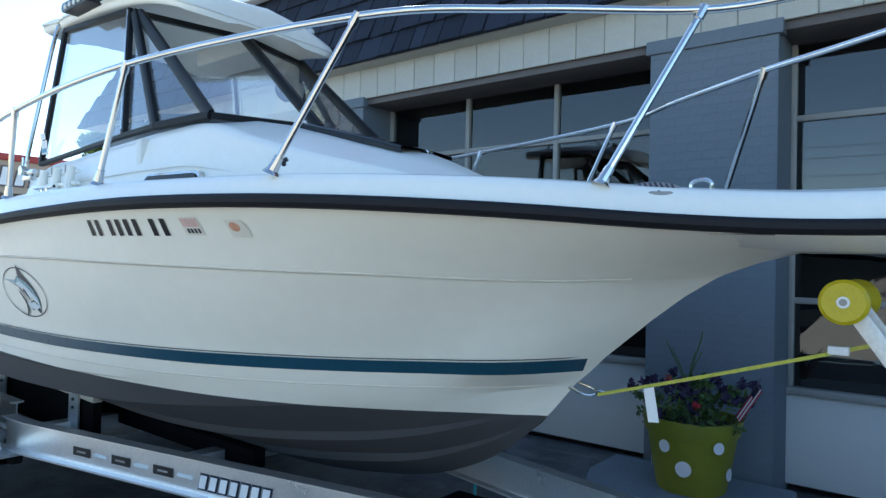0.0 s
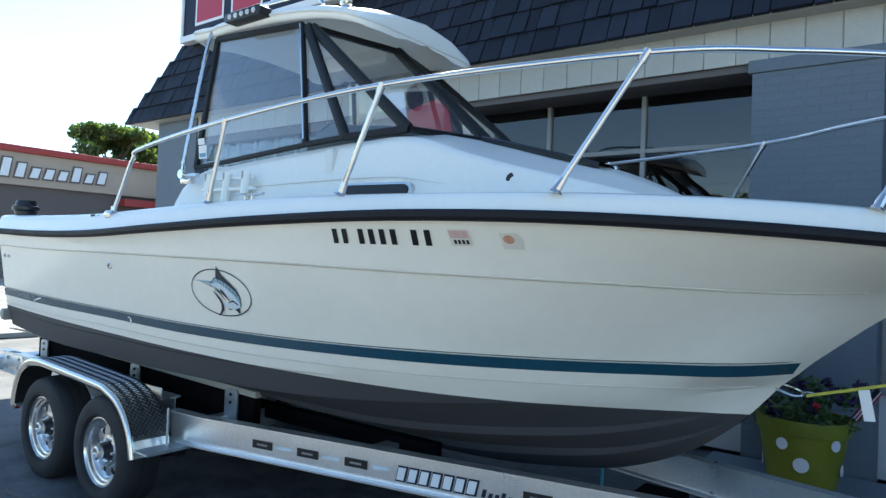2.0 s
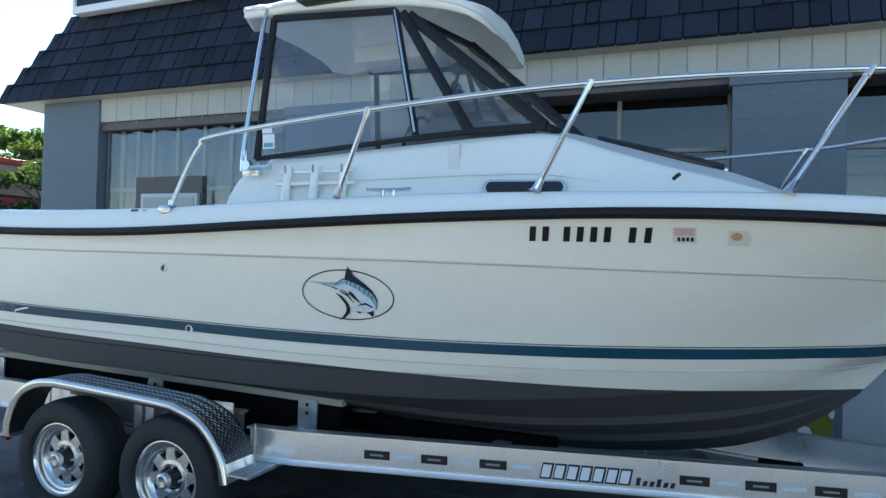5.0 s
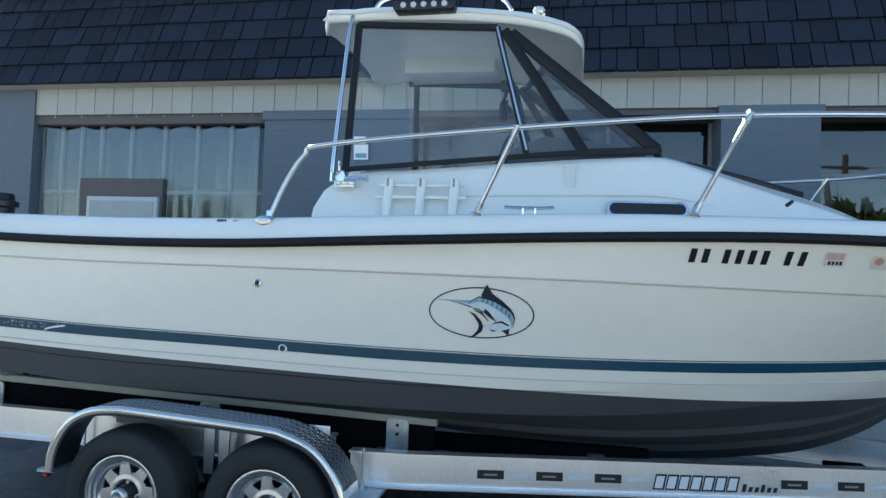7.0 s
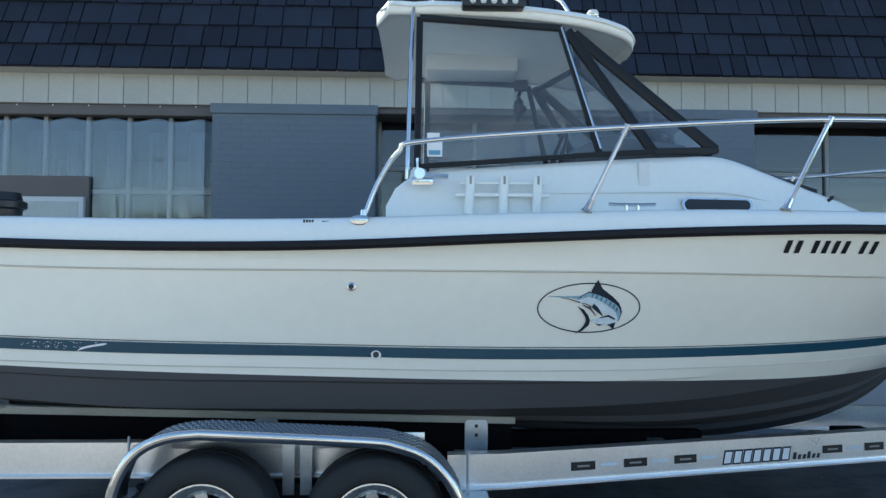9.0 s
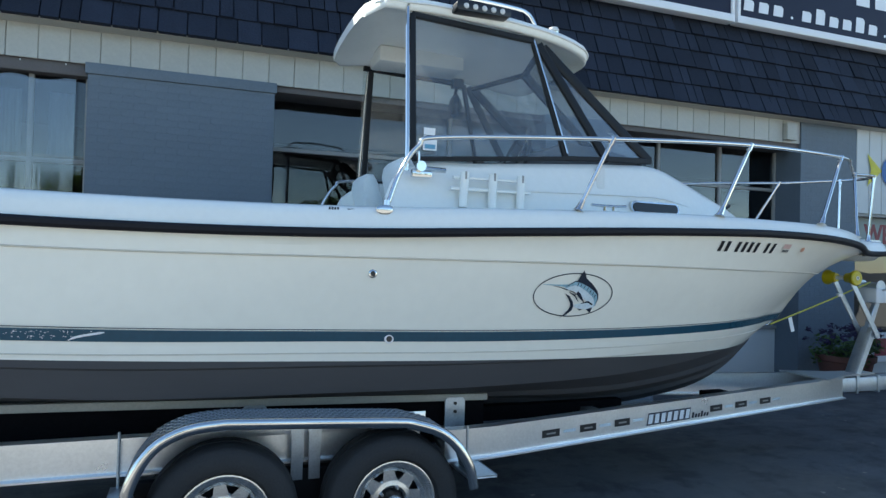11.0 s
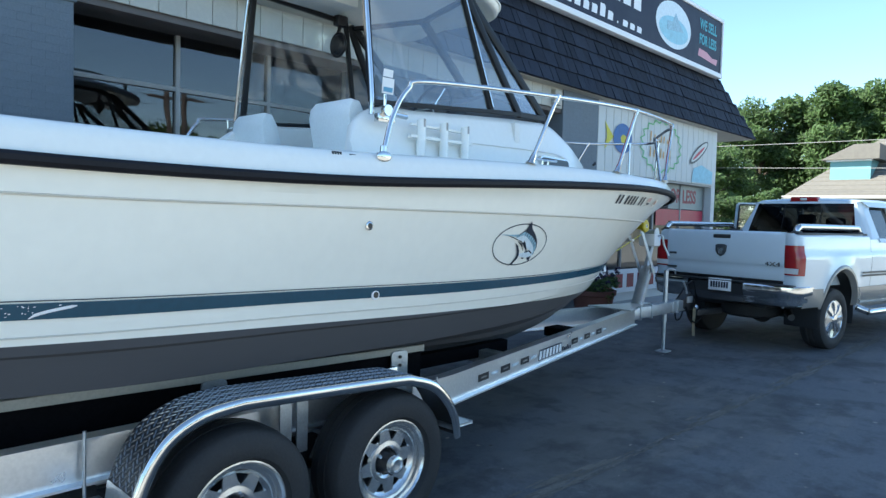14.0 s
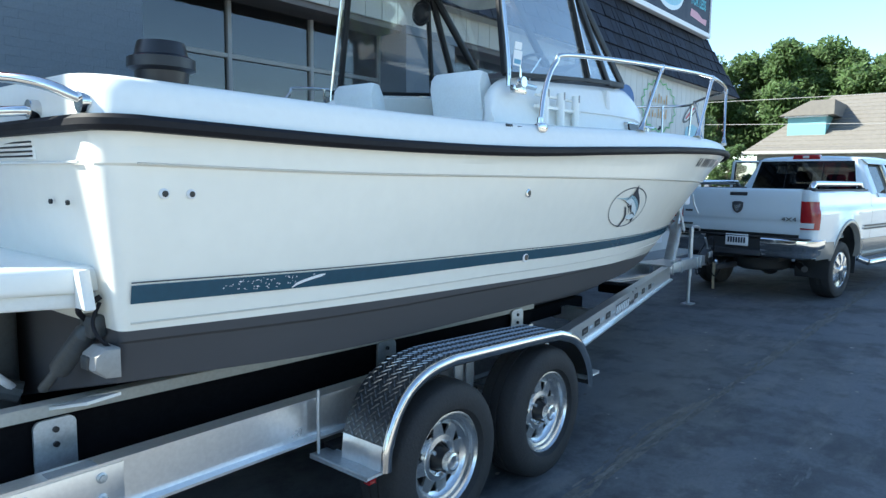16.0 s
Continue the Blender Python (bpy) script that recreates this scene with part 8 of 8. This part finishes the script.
for k in range(8):
    y0 = 10.7 + 0.60 * k
    h = (0.80, 0.62, 0.45, 0.45, 0.42, 0.66, 0.40, 0.55)[k]
    zb = 4.55 + 0.012 * k
    for d, xo, ma in ((0.07, 0.27, STUCCODARK), (0.0, 0.30, PAPER)):
        p = part("script_stroke" if d == 0 else "stroke_outline", plate([(RXW + xo, y0 - d, zb - d), (RXW + xo, y0 + 0.34 + d, zb - d), (RXW + xo, y0 + 0.46 + d, zb + h + d), (RXW + xo, y0 + 0.14 - d, zb + h + d)], (1, 0, 0), 0.03), ma, rest, "white script sign stroke" if scr is None else "", smooth=False)
        scr = p

# chain link fence
fence = thing("chain_link_fence", -17, 5, 0, "low chain-link fence along the street", "fence")
for k in range(9):
    part("fence_post", tube([(-19.0, -4 + 3 * k, 0), (-19.0, -4 + 3 * k, 2.0)], 0.03, 8), WIRE, fence)
part("top_rail", tube([(-19.0, -4, 1.98), (-19.0, 20, 1.98)], 0.022, 8), WIRE, fence)
V, F = [], []
for k in range(-20, 246):
    for sg in (1, -1):
        y0 = -4 + 0.1 * k
        a, b = (y0, 0.05), (y0 + sg * 1.9, 1.95)
        o = len(V)
        V += [(-19.0, a[0] - 0.006, a[1]), (-19.0, a[0] + 0.006, a[1]), (-19.0, b[0] + 0.006, b[1]), (-19.0, b[0] - 0.006, b[1])]
        F.append((o, o + 1, o + 2, o + 3))
me = bpy.data.meshes.new("mesh_wire")
me.from_pydata(V, [], F)
me.materials.append(WIRE)
ob = new("mesh_wire", me)
ob.parent = fence
ob.matrix_parent_inverse = fence.matrix_world.inverted()
tagged(ob, kind="stuff")


# ---- trees ----
def tree(x, y, h, r, seed, ma, n=26, leaf=0.16, per=420, name="tree", label="leafy green broadleaf tree"):
    random.seed(seed)
    t = thing(name, x, y, 0, label, "tree", "background trees")
    trunk = [(x, y, 0), (x + 0.1, y, h * 0.2), (x - 0.1, y + 0.1, h * 0.45), (x, y, h * 0.72)]
    P = smooth_path(trunk, 5)
    part("trunk", tube(P, 0.2, 9, taper=[0.034 * h * (1 - 0.8 * i / (len(P) - 1)) for i in range(len(P))]), BARK, t)
    centres = []
    for k in range(int(n * 1.5)):
        a, f = random.uniform(0, 6.283), random.random()
        z = h * (0.36 + 0.58 * f)
        rr = r * math.sqrt(max(0.06, 1 - ((z / h - 0.58) / 0.46) ** 2)) * random.uniform(0.35, 1.0)
        c = (x + rr * math.cos(a), y + rr * math.sin(a), z)
        s = r * random.uniform(0.20, 0.34)
        centres.append((c, (s, s, s * 0.75)))
        if k % 2 == 0:
            st = Vector((x, y, h * random.uniform(0.3, 0.6)))
            part("limb", tube(smooth_path([st, st.lerp(Vector(c), 0.5) + Vector((0, 0, 0.05 * h)), Vector(c)], 4), 0.05, 6, taper=[0.011 * h * (1 - 0.1 * i) for i in range(9)]), BARK, t)
    leaves("crown", centres, per, leaf, ma, t, "uneven crown of small leaves")
    return t


tree(60, 21.5, 13.4, 5.0, 1, LEAFDARK, 34, 0.2, 460)
tree(62, 15.5, 14.4, 5.6, 2, LEAF, 42, 0.24, 520)
tree(64, 9.0, 13.6, 5.4, 3, LEAF, 38, 0.24, 480)
tree(66, 2.0, 13.2, 6.0, 4, LEAF, 38, 0.26, 420)
tree(70, -7, 15, 6.5, 5, LEAFDARK, 34, 0.28, 380)
tree(52, 24, 9.0, 4.4, 6, LEAFDARK, 28, 0.2, 400)
tree(38, 18.0, 6.5, 3.2, 13, LEAFDARK, 26, 0.14, 400)
tree(33, 11.8, 3.7, 1.3, 7, LEAF, 16, 0.07, 420, "shrub", "round yellow-green garden shrub")
tree(33, 14.6, 3.0, 2.2, 17, LEAFDARK, 18, 0.09, 420, "shrub", "dark green garden shrub")
tree(-60, 28.6, 12.5, 4.0, 8, LEAF, 30, 0.2, 380)
tree(-61, 34.0, 12.9, 4.4, 9, LEAF, 34, 0.22, 380)
tree(-62, 40.5, 13.0, 4.8, 14, LEAF, 34, 0.22, 380)
tree(-34, 43, 11.0, 4.4, 10, LEAFDARK, 28, 0.2, 340)
tree(-31, 20.5, 7.0, 2.8, 12, LEAFDARK, 20, 0.12, 260)
# across the road, seen in the glass alone
for k, (x, y, h) in enumerate(((-26, -42, 9), (-14, -46, 11), (-3, -44, 8), (7, -48, 10), (19, -45, 12), (33, -44, 9), (-40, -44, 11))):
    tree(x, y, h * 0.7, h * 0.4, 30 + k, LEAFDARK, 18, 0.3, 160)
for x in (-20, 12, 44):
    p = thing("utility_pole", x, -30, 0, "brown timber utility pole across the road", "pole", "poles")
    part("pole_shaft", tube([(x, -30, 0), (x, -30, 9.5)], 0.15, 10), BROWN, p)
    part("crossarm", box(x - 1.2, x + 1.2, -30.08, -29.92, 8.6, 8.75), BROWN, p)
for z in (8.8, 8.2, 7.2):
    for x0, x1 in ((-20, 12), (12, 44), (-60, -20)):
        w = tagged(part("power_line", tube([(x0 + (x1 - x0) * k / 12, -30, z - 0.5 * math.sin(math.pi * k / 12)) for k in range(13)], 0.015, 5), BLACK), "black sagging power line", "cable", "power lines")
for z0, z1 in ((6.95, 6.8), (5.75, 5.25)):
    tagged(part("power_line", tube([(38, 26 - 30 * k / 12, z0 + (z1 - z0) * k / 6 - 0.1 * math.sin(math.pi * k / 12)) for k in range(13)], 0.02, 5), FRAME), "grey power line sagging in front of the trees", "cable", "power lines")
for z, y in ((5.2, 30),):
    tagged(part("power_line", tube([(26 + 44 * k / 12, y - 0.2 * k, z - 0.3 * math.sin(math.pi * k / 12)) for k in range(13)], 0.015, 5), BLACK), "black sagging power line", "cable", "power lines")
struct("backdrop_row", box(-70, 70, -62, -58, 0, 4.5), DISTANT, "low grey row of buildings across the road", "backdrop")

# ---- pieces of the walls and the roof ----
halves = {}
for w, x, y, z, wd in brick_jobs:
    key = round(wd, 3)
    if key not in halves:
        halves[key] = brick_full if abs(key - BW) < 1e-3 else brick_half if abs(key - BW / 2) < 1e-3 else brick_mesh(max(wd - 0.004, 0.01), BH - 0.004, 0.0014)
    b = new("brick", halves[key])
    b.location = (x, y, z)
    b.parent = w
for vs in shingle_jobs:
    me = bpy.data.meshes.new("shingle")
    me.from_pydata([tuple(v) for v in vs], [], FACES)
    me.materials.append(SHINGLE)
    b = new("shingle", me)
    b.parent = roof
